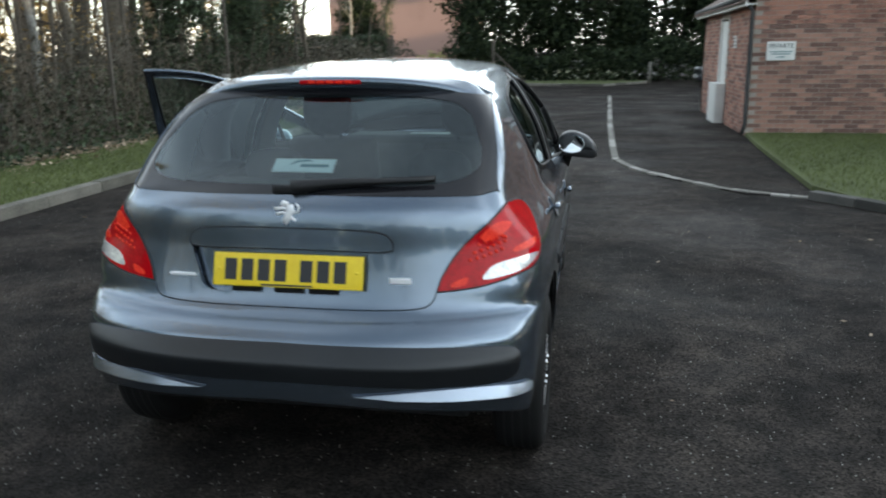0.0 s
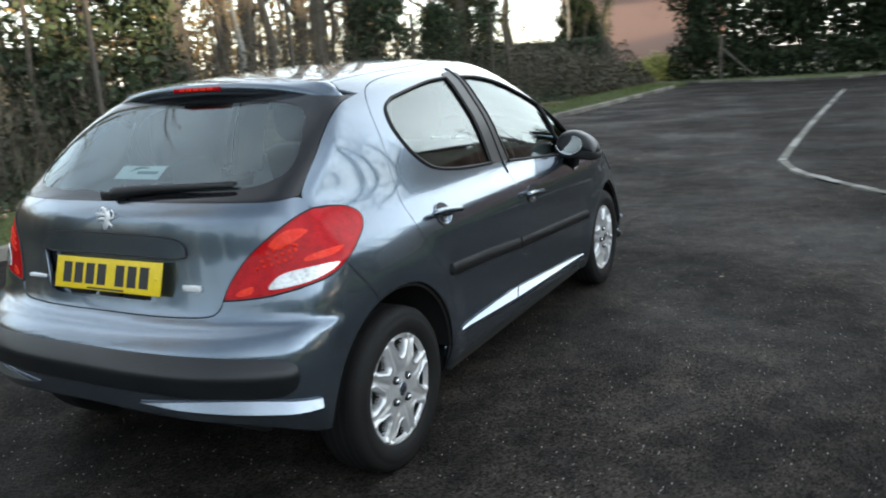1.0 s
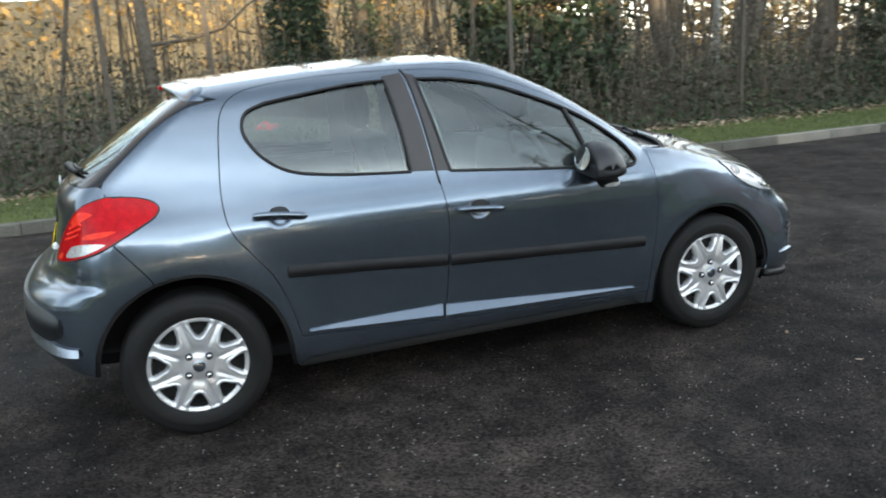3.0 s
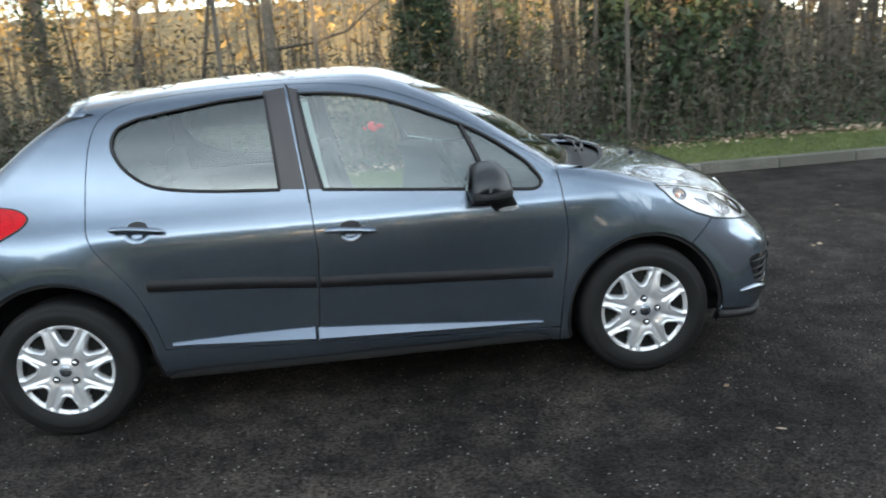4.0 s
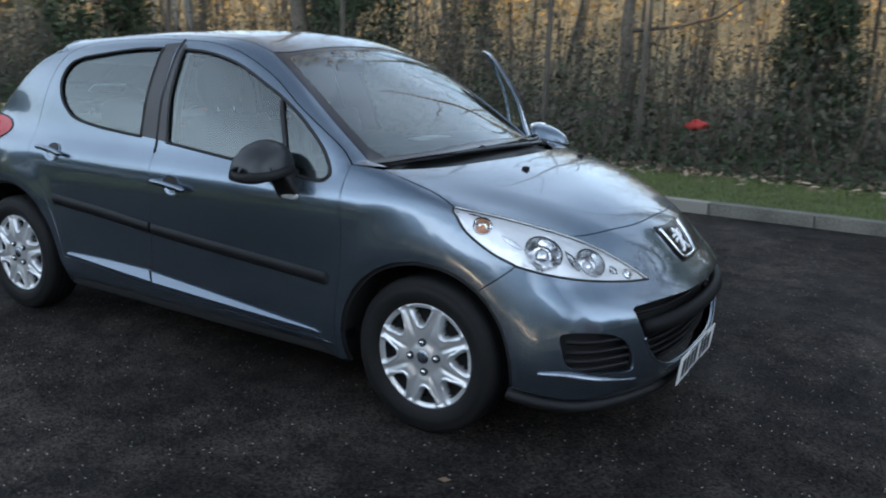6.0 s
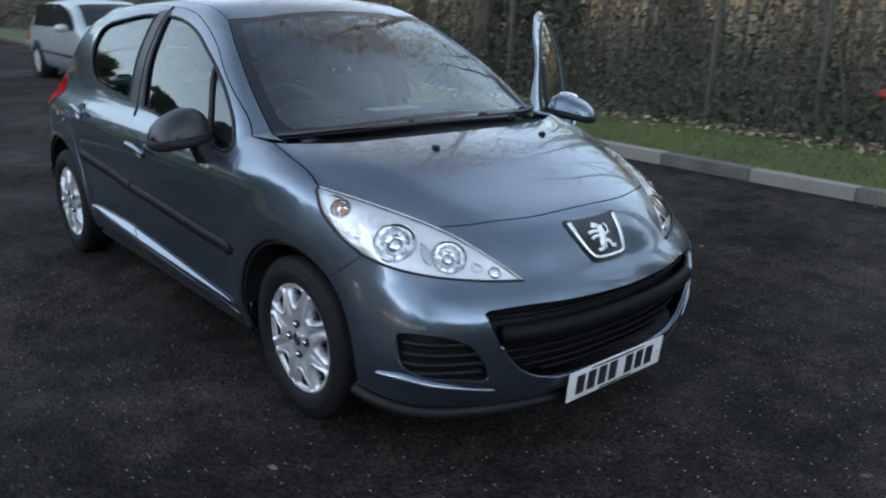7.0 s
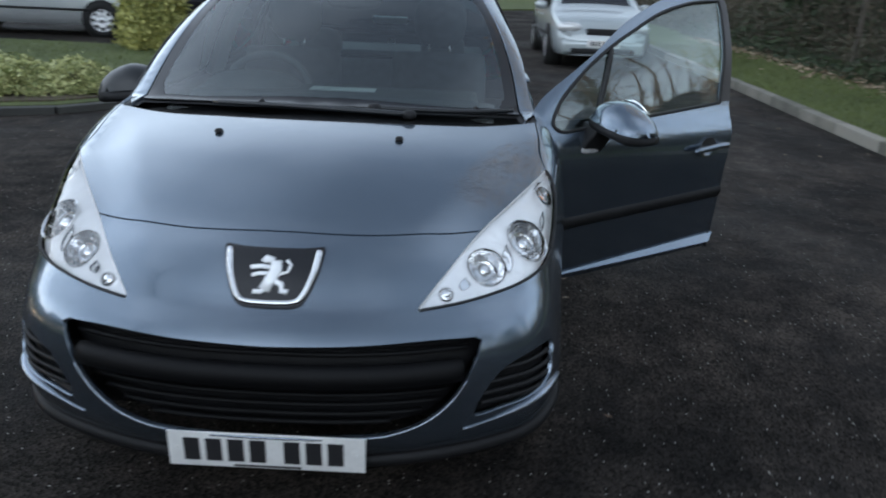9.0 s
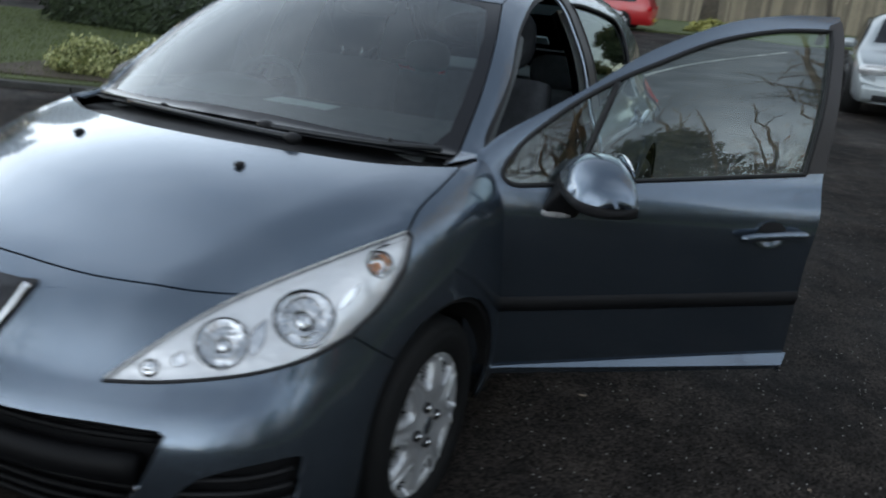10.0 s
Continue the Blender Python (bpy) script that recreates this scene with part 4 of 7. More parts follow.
    part("windscreen", sheet("windscreen", band, TOP, SCREEN_GLASS, h=0.05, offset=-0.004, lip=0, gap=-0.003), SCREEN_GLASS, car, "large raked windscreen, lightly tinted")
    bm = bmesh.new()
    n = 24
    rows = []
    for i in range(n + 1):
        x = -0.72 + 1.44 * i / n
        yr, yf = 1.06 - 0.22 * x * x, 1.285 - 0.45 * x * x
        z = 0.958 - 0.06 * x * x
        rows.append([bm.verts.new((x, a, b)) for a, b in ((yr - 0.08, z + 0.035), (yr, z), (yf - 0.02, z - 0.012), (yf + 0.03, z - 0.02))])
    for a, b in zip(rows, rows[1:]):
        for k in range(3):
            bm.faces.new((a[k], a[k + 1], b[k + 1], b[k]))
    bmesh.ops.recalc_face_normals(bm, faces=bm.faces)
    part("cowl", bm, PLASTIC, car, "black plastic scuttle under the windscreen")
    # grille, badge, front plate
    inner = whole(chain(grille_half, grille_side))
    g = part("grille", sheet("grille", inner, FRONT, PLASTIC, h=0.04, offset=-0.075, lip=0, gap=-0.03), PLASTIC, bumper, "black slatted front grille")

    def slat(z, out, r, wide, flat=1.0, mat=GRILLE_BLACK, name="slat", parent=g):
        c = head([(0.0, z), (wide * 0.5, z), (wide, z)], 8)
        c = np.vstack([c[::-1] * (-1, 1, 1), c[1:]])
        c[:, 1] += out
        b = bmesh.new()
        tube(b, [tuple(p) for p in c], r, 8)
        for v in b.verts:
            v.co.z = z + (v.co.z - z) * flat
        return part(name, b, mat, parent)
    for z, w in ((0.535, 0.52), (0.400, 0.475), (0.370, 0.45), (0.340, 0.40), (0.312, 0.32)):
        slat(z, -0.055, 0.009, w, 0.8)
    slat(0.470, -0.022, 0.029, 0.500, 1.15, GRILLE_BLACK, "grille_bar")
    slat(0.520, -0.045, 0.008, 0.520, 0.9)
    bm = bmesh.new()
    rimline = inner + slope(inner) * 0.001
    k = int(np.argmin(np.abs(inner[:, 2] - 0.44) + (inner[:, 0] < 0) * 9))
    k2 = int(np.argmin(np.abs(inner[:, 2] - 0.44) + (inner[:, 0] > 0) * 9))
    tube(bm, [tuple(p) for p in rimline[min(k, k2):max(k, k2) + 1]], 0.0045, 6)
    part("grille_trim", bm, BRIGHT, bumper, "thin bright grille edging")
    for left in (False, True):
        s = np.array((-1 if left else 1, 1, 1))
        vp = part("fog_vent", sheet("fog_vent", vent, FRONT, PLASTIC, h=0.03, offset=-0.035, lip=0, gap=-0.012, left=left), PLASTIC, bumper, "black louvred corner vent")
        for z in (0.455, 0.420, 0.388, 0.358):
            f = FRONT.flat(np.array([(0.752, 1.80, z), (0.66, 1.905, z), (0.565, 1.965, z)]))
            c = FRONT.lay(curve_through(f, 6)) * (1, 1, 1)
            c = (c - slope(c) * 0.012) * s
            b = bmesh.new()
            tube(b, [tuple(p) for p in c], 0.0075, 6)
            part("louvre", b, PLASTIC, vp)
        f = FRONT.flat(np.array([(0.795, 1.725, 0.338), (0.755, 1.81, 0.340), (0.69, 1.88, 0.322), (0.60, 1.935, 0.303), (0.515, 1.975, 0.288)]))
        c = FRONT.lay(curve_through(f, 8))
        c = (c + slope(c) * 0.001) * s
        b = bmesh.new()
        tube(b, [tuple(p) for p in c], [0.004 + 0.011 * math.sin(math.pi * min(i / (len(c) - 1) * 1.15 + 0.12, 1)) for i in range(len(c))], 8)
        part("bumper_trim", b, BRIGHT, bumper, "bright bumper blade")
    shield = whole(chain(head([(0.0, 0.752), (0.08, 0.753), (0.128, 0.757)], 4), head([(0.134, 0.748), (0.122, 0.70), (0.098, 0.648), (0.07, 0.626), (0.0, 0.622)], 5)))
    b1 = part("badge", sheet("badge", shield, FRONT, GLOSS_BLACK, h=0.03, offset=0.006, lip=0.012), GLOSS_BLACK, bumper, "black shield badge with chrome surround")
    tr = chain(head([(0.117, 0.745), (0.108, 0.70), (0.087, 0.655), (0.062, 0.638), (0.0, 0.635)], 6))
    tr = np.vstack([tr * (-1, 1, 1), tr[::-1][1:]])
    bm = bmesh.new()
    tube(bm, [tuple(p) for p in tr + slope(tr) * 0.008], 0.0085, 8)
    part("badge_surround", bm, CHROME, b1)
    nrm = slope(head([(0.0, 0.695), (0.01, 0.695)], 1))[0]
    up = Vector((0, -nrm[2], nrm[1]))
    m = Matrix.Translation(Vector((0, float(head([(0.0, 0.695), (0.01, 0.695)], 1)[0][1]), 0.695)) + Vector(nrm) * 0.009) @ Matrix(((-1, 0, 0, 0), (0, up.y, nrm[1], 0), (0, up.z, nrm[2], 0), (0, 0, 0, 1)))
    emblem(b1, m, 0.108)
    m = Matrix.Translation((0, 2.058, 0.244)) @ Matrix(((-1, 0, 0, 0), (0, 0.10, 0.995, 0), (0, 0.995, -0.10, 0), (0, 0, 0, 1)))
    plate(bumper, m, PLATE_WHITE, "white front number plate with dark bars")
    bm = bmesh.new()
    lowloop = chain(FRONT.lay(curve_through([(a, -0.17 - 0.06 * (1 - a / 0.86)) for a in (0.86, 0.7, 0.45, 0.2, 0.0)], 8)))
    lowall = np.vstack([lowloop, lowloop[::-1][1:] * (-1, 1, 1)])
    lowall[:, 1] -= 0.012
    tube(bm, [tuple(p - (0, 0, 0.012)) for p in lowall], 0.022, 8)
    for v in bm.verts:
        v.co.z -= 0.012
    part("lower_lip", bm, PLASTIC, bumper, "black plastic lower lip")
    # rear bumper
    rb = panel("rear_bumper", whole(chain(hatch_low[::-1], lamp_rear_low, bumper_joint_rear, arch_rear_tail, bumper_low_rear)), REAR, h=0.026)

    def pad_crease(p, n):
        up = ramp(p[:, 2], 0.528, 0.544)
        m2 = n + np.stack([0 * up, 0 * up, 0.55 * up - 0.25 * (1 - up)], 1)
        return p, m2 / np.linalg.norm(m2, axis=1)[:, None]
    pad = whole(chain(back([(0.0, 0.608), (0.40, 0.604), (0.62, 0.594), (0.735, 0.580), (0.764, 0.560)], 6), back([(0.768, 0.53), (0.755, 0.49), (0.70, 0.468), (0.55, 0.470), (0.30, 0.480), (0.0, 0.483)], 6)))
    part("bumper_pad", sheet("bumper_pad", pad, REAR, BUMPER_PLASTIC, h=0.018, offset=0.009, lip=0.014, press=pad_crease), BUMPER_PLASTIC, rb, "dark textured bumper pad")
    for left in (False, True):
        s = np.array((-1 if left else 1, 1, 1))
        blade = chain(REAR.lay(curve_through(REAR.flat(np.array([(0.25, -1.93, 0.440), (0.40, -1.92, 0.452), (0.56, -1.885, 0.458), (0.70, -1.81, 0.455), (0.805, -1.70, 0.440)])), 6)), REAR.lay(curve_through(REAR.flat(np.array([(0.803, -1.70, 0.405), (0.70, -1.81, 0.408), (0.56, -1.89, 0.413), (0.40, -1.93, 0.422)])), 6)))
        part("bumper_trim", sheet("bumper_trim", blade, REAR, BRIGHT, h=0.03, offset=0.006, lip=0.008, left=left, press=lambda p, n: (p + n * (0.012 * np.clip((0.46 - p[:, 2]) / 0.05, 0, 1))[:, None], (n + (0, 0, 0.55)) / np.linalg.norm(n + (0, 0, 0.55), axis=1)[:, None])), BRIGHT, rb, "bright bumper blade")
    bm = bmesh.new()
    low = np.vstack([bumper_low_rear, bumper_low_rear[::-1][1:] * (-1, 1, 1)])
    low = low[np.abs(low[:, 0]) < 0.70]
    n = len(low)
    rows = [[bm.verts.new(tuple(p + (0, dy, dz))) for p in low] for dy, dz in ((0.006, 0.01), (0.030, -0.012), (0.10, -0.026), (0.30, -0.030))]
    for a, b in zip(rows, rows[1:]):
        for i in range(n - 1):
            bm.faces.new((a[i], a[i + 1], b[i + 1], b[i]))
    bmesh.ops.recalc_face_normals(bm, faces=bm.faces)
    part("rear_valance", bm, PLASTIC, rb, "black plastic valance")
    # flanks
    flank = chain(screen_side, roof_edge, hatch_edge, lamp_outer, bumper_joint_rear, arch_rear_side, sill_low, door_foot_front[::-1], door_foot_rear[::-1], door_rear_edge[::-1], door_rear_top[::-1], door_front_top[::-1])
    wing = chain(door_front_edge[:1], wing_joint, lamp_under, bumper_joint_front, arch_front_side, side([(0.905, 0.198), (0.874, 0.198)], 2), door_front_edge[::-1])
    front_door = chain(door_front_edge, door_foot_front[::-1], b_joint[::-1], door_front_top[::-1])
    rear_door = chain(b_joint, door_foot_rear[::-1], door_rear_edge[::-1], door_rear_top[::-1])
    head_loop = chain(lamp_under, lamp_under_front, lamp_inner)
    tail_loop = chain(lamp_outer, lamp_rear_low[::-1], lamp_rear_inner[::-1])
    for left in (False, True):
        s = np.array((-1 if left else 1, 1, 1))
        panel("body_side", flank, FLANK, left=left, h=0.024)
        panel("front_wing", wing, FLANK, left=left, h=0.024)
        swing = left
        for name, loop, win, front in (("front_door", front_door, window_front, True), ("rear_door", rear_door, window_rear, False)):
            label = "open grey front door swung wide" if swing and front else "closed grey front door" if front else "closed grey rear door"
            door = panel(name, loop, FLANK, left=left, holes=(win,), h=0.024, label=label, seal=not (swing and front))
            part("window_glass", sheet("window_glass", win, FLANK, SIDE_GLASS, h=0.045, offset=-0.007, lip=0, gap=-0.004, left=left, press=even_curve), SIDE_GLASS, door)
            part("window_seal", bead(win, 0.0075, 0.0005, left), SEAL, door)
            if front:
                film = chain(side([(-0.236, 1.398), (-0.190, 1.385)], 2), side([(-0.182, 1.372), (-0.15, 1.15), (-0.105, 0.972)], 5), side([(-0.105, 0.972), (-0.178, 0.976)], 2), side([(-0.178, 0.976), (-0.205, 1.18), (-0.236, 1.398)], 5))
            else:
                film = chain(side([(-0.247, 1.398), (-0.338, 1.388)], 2), side([(-0.338, 1.376), (-0.313, 1.15), (-0.300, 0.986)], 5), side([(-0.300, 0.986), (-0.189, 0.978)], 2), side([(-0.189, 0.978), (-0.215, 1.18), (-0.247, 1.398)], 5))
            part("pillar_film", sheet("pillar_film", film, FLANK, PILLAR_TRIM, h=0.04, offset=0.002, lip=0.003, gap=0, left=left), PILLAR_TRIM, door, "dark pillar film")
            if front:
                c = side([(0.497, 1.188), (0.55, 1.06), (0.605, 0.915)], 8)
                b = bmesh.new()
                tube(b, [tuple(p) for p in (c - slope(c) * 0.003) * s], 0.011, 8)
                part("quarter_bar", b, SEAL, door)
            # handle with its scoop
            y0, z0 = (-0.013, 0.797) if front else (-0.882, 0.866)
            scoop = []
            for k in range(28):
                a = 2 * math.pi * k / 28
                scoop.append((y0 + 0.058 * math.cos(a), z0 + 0.045 * math.sin(a)))
            sc = cast(rows_of(0, [p[0] for p in scoop], [p[1] for p in scoop]), rows_of(1, 0, 0) * np.ones((28, 1)))

            def dent(p, n, y0=y0, z0=z0):
                d = np.hypot((p[:, 1] - y0) / 0.06, (p[:, 2] - z0) / 0.047)
                deep = 1 - ramp(d, 0.25, 1.0)
                g = -0.012 * np.stack([0 * d, (p[:, 1] - y0) / 0.06, (p[:, 2] - z0) / 0.047], 1) * (1 - np.abs(2 * deep - 1))[:, None] / 0.012 * 1.1
                m2 = n + g
                return p - n * (0.004 * deep)[:, None], m2 / np.linalg.norm(m2, axis=1)[:, None]
            part("handle_scoop", sheet("handle_scoop", sc, FLANK, PAINT, h=0.008, offset=0.0045, lip=0.003, gap=0, left=left, press=dent), PAINT, door)
            up = sc[(sc[:, 2] > z0 + 0.004)]
            # black sheet laid in to stand for shade in the scoop's upper half
            upper = chain(side([(y0 - 0.048, z0 + 0.012), (y0 - 0.03, z0 + 0.034), (y0, z0 + 0.041), (y0 + 0.03, z0 + 0.034), (y0 + 0.048, z0 + 0.012)], 5), side([(y0 + 0.048, z0 + 0.010), (y0 - 0.048, z0 + 0.012)], 4))
            part("handle_shadow_cup", sheet("handle_shadow_cup", upper, FLANK, SEAL, h=0.02, offset=0.006, lip=0, gap=0, left=left), SEAL, door)
            c = side([(y0 - 0.108, z0 + 0.010), (y0 - 0.04, z0 + 0.008), (y0 + 0.04, z0 + 0.001), (y0 + 0.108, z0 - 0.008)], 6)
            b = bmesh.new()
            tube(b, [tuple(p) for p in (c + slope(c) * 0.026) * s], [0.006 + 0.0075 * min(1, 4 * math.sin(math.pi * i / (len(c) - 1)) + 0.1) for i in range(len(c))], 10)
            part("door_handle", b, PAINT, door)
            # rubbing strip
            ends = ((-0.16, 0.588), (0.30, 0.562), (0.842, 0.532)) if front else ((-0.872, 0.641), (-0.50, 0.618), (-0.178, 0.590))
            lift = 0.0165
            tip = [(ends[2][0] + 0.004, ends[2][1] + lift * 0.4), (ends[2][0] + 0.004, ends[2][1] - lift * 0.4)] if front else [(ends[2][0], ends[2][1] + lift), (ends[2][0], ends[2][1] - lift)]
            toe = [(ends[0][0], ends[0][1] - lift), (ends[0][0], ends[0][1] + lift)] if front else [(ends[0][0] - 0.004, ends[0][1] - lift * 0.4), (ends[0][0] - 0.004, ends[0][1] + lift * 0.4)]
            strip = chain(side([(y, z + lift) for y, z in ends], 12), side(tip, 2), side([(y, z - lift) for y, z in ends[::-1]], 12), side(toe, 2))

            def rounded(p, n, ends=ends):
                mid = np.interp(p[:, 1], [e[0] for e in ends], [e[1] for e in ends])
                k = np.clip((p[:, 2] - mid) / lift, -1, 1)
                m2 = n + np.stack([0 * k, 0 * k, 0.9 * k], 1)
                return p - n * (0.004 * k * k)[:, None], m2 / np.linalg.norm(m2, axis=1)[:, None]
            b = sheet("rubbing_strip", strip, FLANK, PLASTIC, h=0.011, offset=0.013, lip=0.014, gap=0, left=left, press=rounded)
            part("rubbing_strip", b, PLASTIC, door, "black rubbing strip")
            # raised lower ledge that catches the sky
            if front:
                ledge = chain(side([(-0.192, 0.380), (0.2, 0.352), (0.78, 0.306)], 10), side([(0.80, 0.299), (0.3, 0.312), (-0.194, 0.328)], 10))
            else:
                ledge = chain(side([(-0.81, 0.376), (-0.5, 0.384), (-0.208, 0.384)], 10), side([(-0.208, 0.330), (-0.5, 0.346), (-0.81, 0.366)], 10))
            part("lower_ledge", sheet("lower_ledge", ledge, FLANK, PAINT, h=0.02, offset=0.004, lip=0.006, gap=0, left=left, press=lambda p, n: (p + n * 0.004, (n + (0, 0, 1.05)) / np.linalg.norm(n + (0, 0, 1.05), axis=1)[:, None])), PAINT, door)
            # inner card
            cut = loop[loop[:, 2] < 0.955]
            part("door_card", sheet("door_card", chain(cut), FLANK, DASH, h=0.06, offset=-0.085, lip=-0.07, gap=0.012, left=left), DASH, door, "dark moulded inner door card")
            if swing and front:
                hinge = Matrix.Translation((-0.722, 0.858, 0.65))
                door.matrix_world = Matrix.Translation((-0.010, -0.012, 0.012)) @ hinge @ Euler((radians(-3.5), radians(-3.2), 0)).to_matrix().to_4x4() @ Matrix.Rotation(radians(-56.5), 4, "Z") @ hinge.inverted()
        part("pillar_joint", bead(b_joint[b_joint[:, 2] > 0.905], 0.0048, 0.0015, left, closed=False), SEAL, car)
        # headlight
        lamp = part("headlight", sheet("headlight", head_loop, FRONT, LENS, h=0.03, offset=-0.001, lip=0, gap=0.0025, left=left), LENS, car, "large swept clear headlight")
        lamp.visible_shadow = False
        bowls = []
        for c, r, w in (((0.684, 1.673, 0.739), 0.067, 1), ((0.563, 1.798, 0.696), 0.056, 1), ((0.455, 1.896, 0.648), 0.020, 0), ((0.747, 1.462, 0.813), 0.034, 0)):
            cs = np.array([c])
            for _ in range(5):
                cs = cs - slope(cs) * body(*cs.T)[:, None]
            n = Vector(slope(cs)[0])
            m = Matrix.Translation(Vector(cs[0])) @ n.to_track_quat("X", "Z").to_matrix().to_4x4()
            ring = np.array([tuple(m @ Vector((0, r * math.cos(k), r * math.sin(k)))) for k in np.linspace(0, 2 * math.pi, 28, endpoint=False)])
            for _ in range(5):
                ring = ring - slope(ring) * body(*ring.T)[:, None]
            bowls.append((m, n, r, w, ring))
        part("lamp_bowl", sheet("lamp_bowl", head_loop, FRONT, LAMP_LINING, h=0.022, offset=-0.012, lip=-0.008, gap=-0.001, left=left, holes=[bw[4] for bw in bowls if bw[2] != 0.020]), LAMP_LINING, lamp, "silvered lamp bowl")
        part("lamp_rim", bead(head_loop, 0.0022, -0.0030, left), WHITE_WOOD, lamp)
        part("lamp_seal", bead(chain(lamp_under, lamp_under_front), 0.0048, -0.001, left, closed=False), SEAL, lamp)
        for m, n, r, w, ring in bowls:
            m = Matrix.Translation(-n * (0.0130 if r > 0.02 else 0.006)) @ m
            if left:
                m = Matrix.Diagonal((-1, 1, 1, 1)) @ m
            b = bmesh.new()
            lathe(b, [(r * 1.04, -0.002), (r * 1.03, 0.001), (r * 1.00, 0.001), (r * 0.97, -r * 0.10), (r * 0.90, -r * 0.34), (r * 0.70, -r * 0.58), (r * 0.40, -r * 0.70), (r * 0.12, -r * 0.73)] if r > 0.02 else [(r, -0.002), (r * 0.9, 0.003), (r * 0.5, 0.004), (0.001, 0.004)], 36, m)
            part("lamp_reflector", b, REFLECTOR, lamp)
            b = bmesh.new()
            lathe(b, [(0.0, -r * 0.10), (r * 0.20, -r * 0.13), (r * 0.38, -r * 0.25), (r * 0.46, -r * 0.42), (r * 0.44, -r * 0.62), (r * 0.36, -r * 0.70)] if w else [(0.0, -r * 0.12), (r * 0.22, -r * 0.16), (r * 0.34, -r * 0.32), (r * 0.30, -r * 0.72)] if r > 0.02 else [(0.0, 0.007), (r * 0.4, 0.006), (r * 0.5, 0.003)], 16, m)
            part("bulb", b, AMBER if r == 0.034 else CHROME, lamp, "amber indicator bulb" if r == 0.034 else "")
            if w:
                for k in range(6):
                    a0 = 2 * math.pi * (k + 0.5) / 6
                    b = bmesh.new()
                    tube(b, [m @ Vector((-r * d0, r * q0 * math.cos(a0), r * q0 * math.sin(a0))) for q0, d0 in ((0.28, 0.71), (0.55, 0.645), (0.80, 0.47), (0.945, 0.20))], 0.0020, 5)
                    part("flute", b, CHROME, lamp)
        for q in (((0.618, 0.742), (0.640, 0.700), (0.628, 0.676), (0.606, 0.715)), ((0.738, 0.788), (0.744, 0.762), (0.732, 0.742), (0.726, 0.770)), ((0.502, 0.684), (0.522, 0.662), (0.500, 0.652), (0.486, 0.668))):
            loop = chain(head(list(q) + [q[0]], 4))
            part("lamp_facet", sheet("lamp_facet", loop, FRONT, REFLECTOR, h=0.012, offset=-0.0105, lip=-0.004, left=left), REFLECTOR, lamp)
        # tail lamp
        tl = part("tail_light", sheet("tail_light", tail_loop, REAR, RED_LENS, h=0.025, offset=0.004, lip=0.012, left=left), RED_LENS, car, "large red tail light with clear lower section")
        ribbon(seals, tail_loop, 0.013, 0.014, left)
        clear_l = chain(REAR.lay(curve_through(REAR.flat(np.array([(0.635, -1.695, 0.776), (0.662, -1.67, 0.818), (0.735, -1.63, 0.838), (0.803, -1.54, 0.840), (0.780, -1.605, 0.806), (0.71, -1.66, 0.783)])), 5, True)))
        part("reversing_lens", sheet("reversing_lens", clear_l, REAR, CLEAR_PLASTIC, h=0.025, offset=0.0065, lip=0.004, left=left), CLEAR_PLASTIC, tl, "clear reversing light lens")
        for q in (((0.675, -1.625, 0.955), (0.62, -1.66, 0.91), (0.66, -1.645, 0.895), (0.725, -1.58, 0.945)), ((0.545, -1.73, 0.775), (0.535, -1.735, 0.755), (0.585, -1.72, 0.762), (0.595, -1.715, 0.79)), ((0.73, -1.62, 0.852), (0.79, -1.55, 0.862), (0.795, -1.50, 0.885), (0.73, -1.60, 0.872))):
            lp = chain(REAR.lay(curve_through(REAR.flat(np.array(q)), 5, True)))
            part("lens_facet", sheet("lens_facet", lp, REAR, ORANGE_LENS, h=0.02, offset=0.0055, lip=0.002, left=left), ORANGE_LENS, tl, "orange lens facet")
        for i in range(3):
            for k in range(6):
                q = np.array([(0.60 + 0.026 * k + 0.018 * i, -1.70, 0.842 + 0.026 * i + 0.009 * k)])
                for _ in range(6):
                    q = q - slope(q) * body(*q.T)[:, None]
                b = bmesh.new()
                blob(b, Vector((q + slope(q) * 0.004)[0] * s), (0.0065, 0.0065, 0.0065), 2, u=8, v=6)
                part("lens_dot", b, ORANGE_LENS, tl)
        part("lamp_seal", bead(tail_loop, 0.004, 0.001, left), SEAL, tl)
        # door mirror
        flip = Matrix.Diagonal((-1, 1, 1, 1)) if left else Matrix.Identity(4)
        high = hermite((-1, -0.86, -0.55, -0.15, 0.35, 0.75, 0.93, 1), (0.012, 0.078, 0.115, 0.126, 0.112, 0.080, 0.048, 0.012))
        deep = hermite((-1, -0.86, -0.5, 0.0, 0.6, 0.9, 1), (0.020, 0.076, 0.104, 0.110, 0.098, 0.062, 0.018))

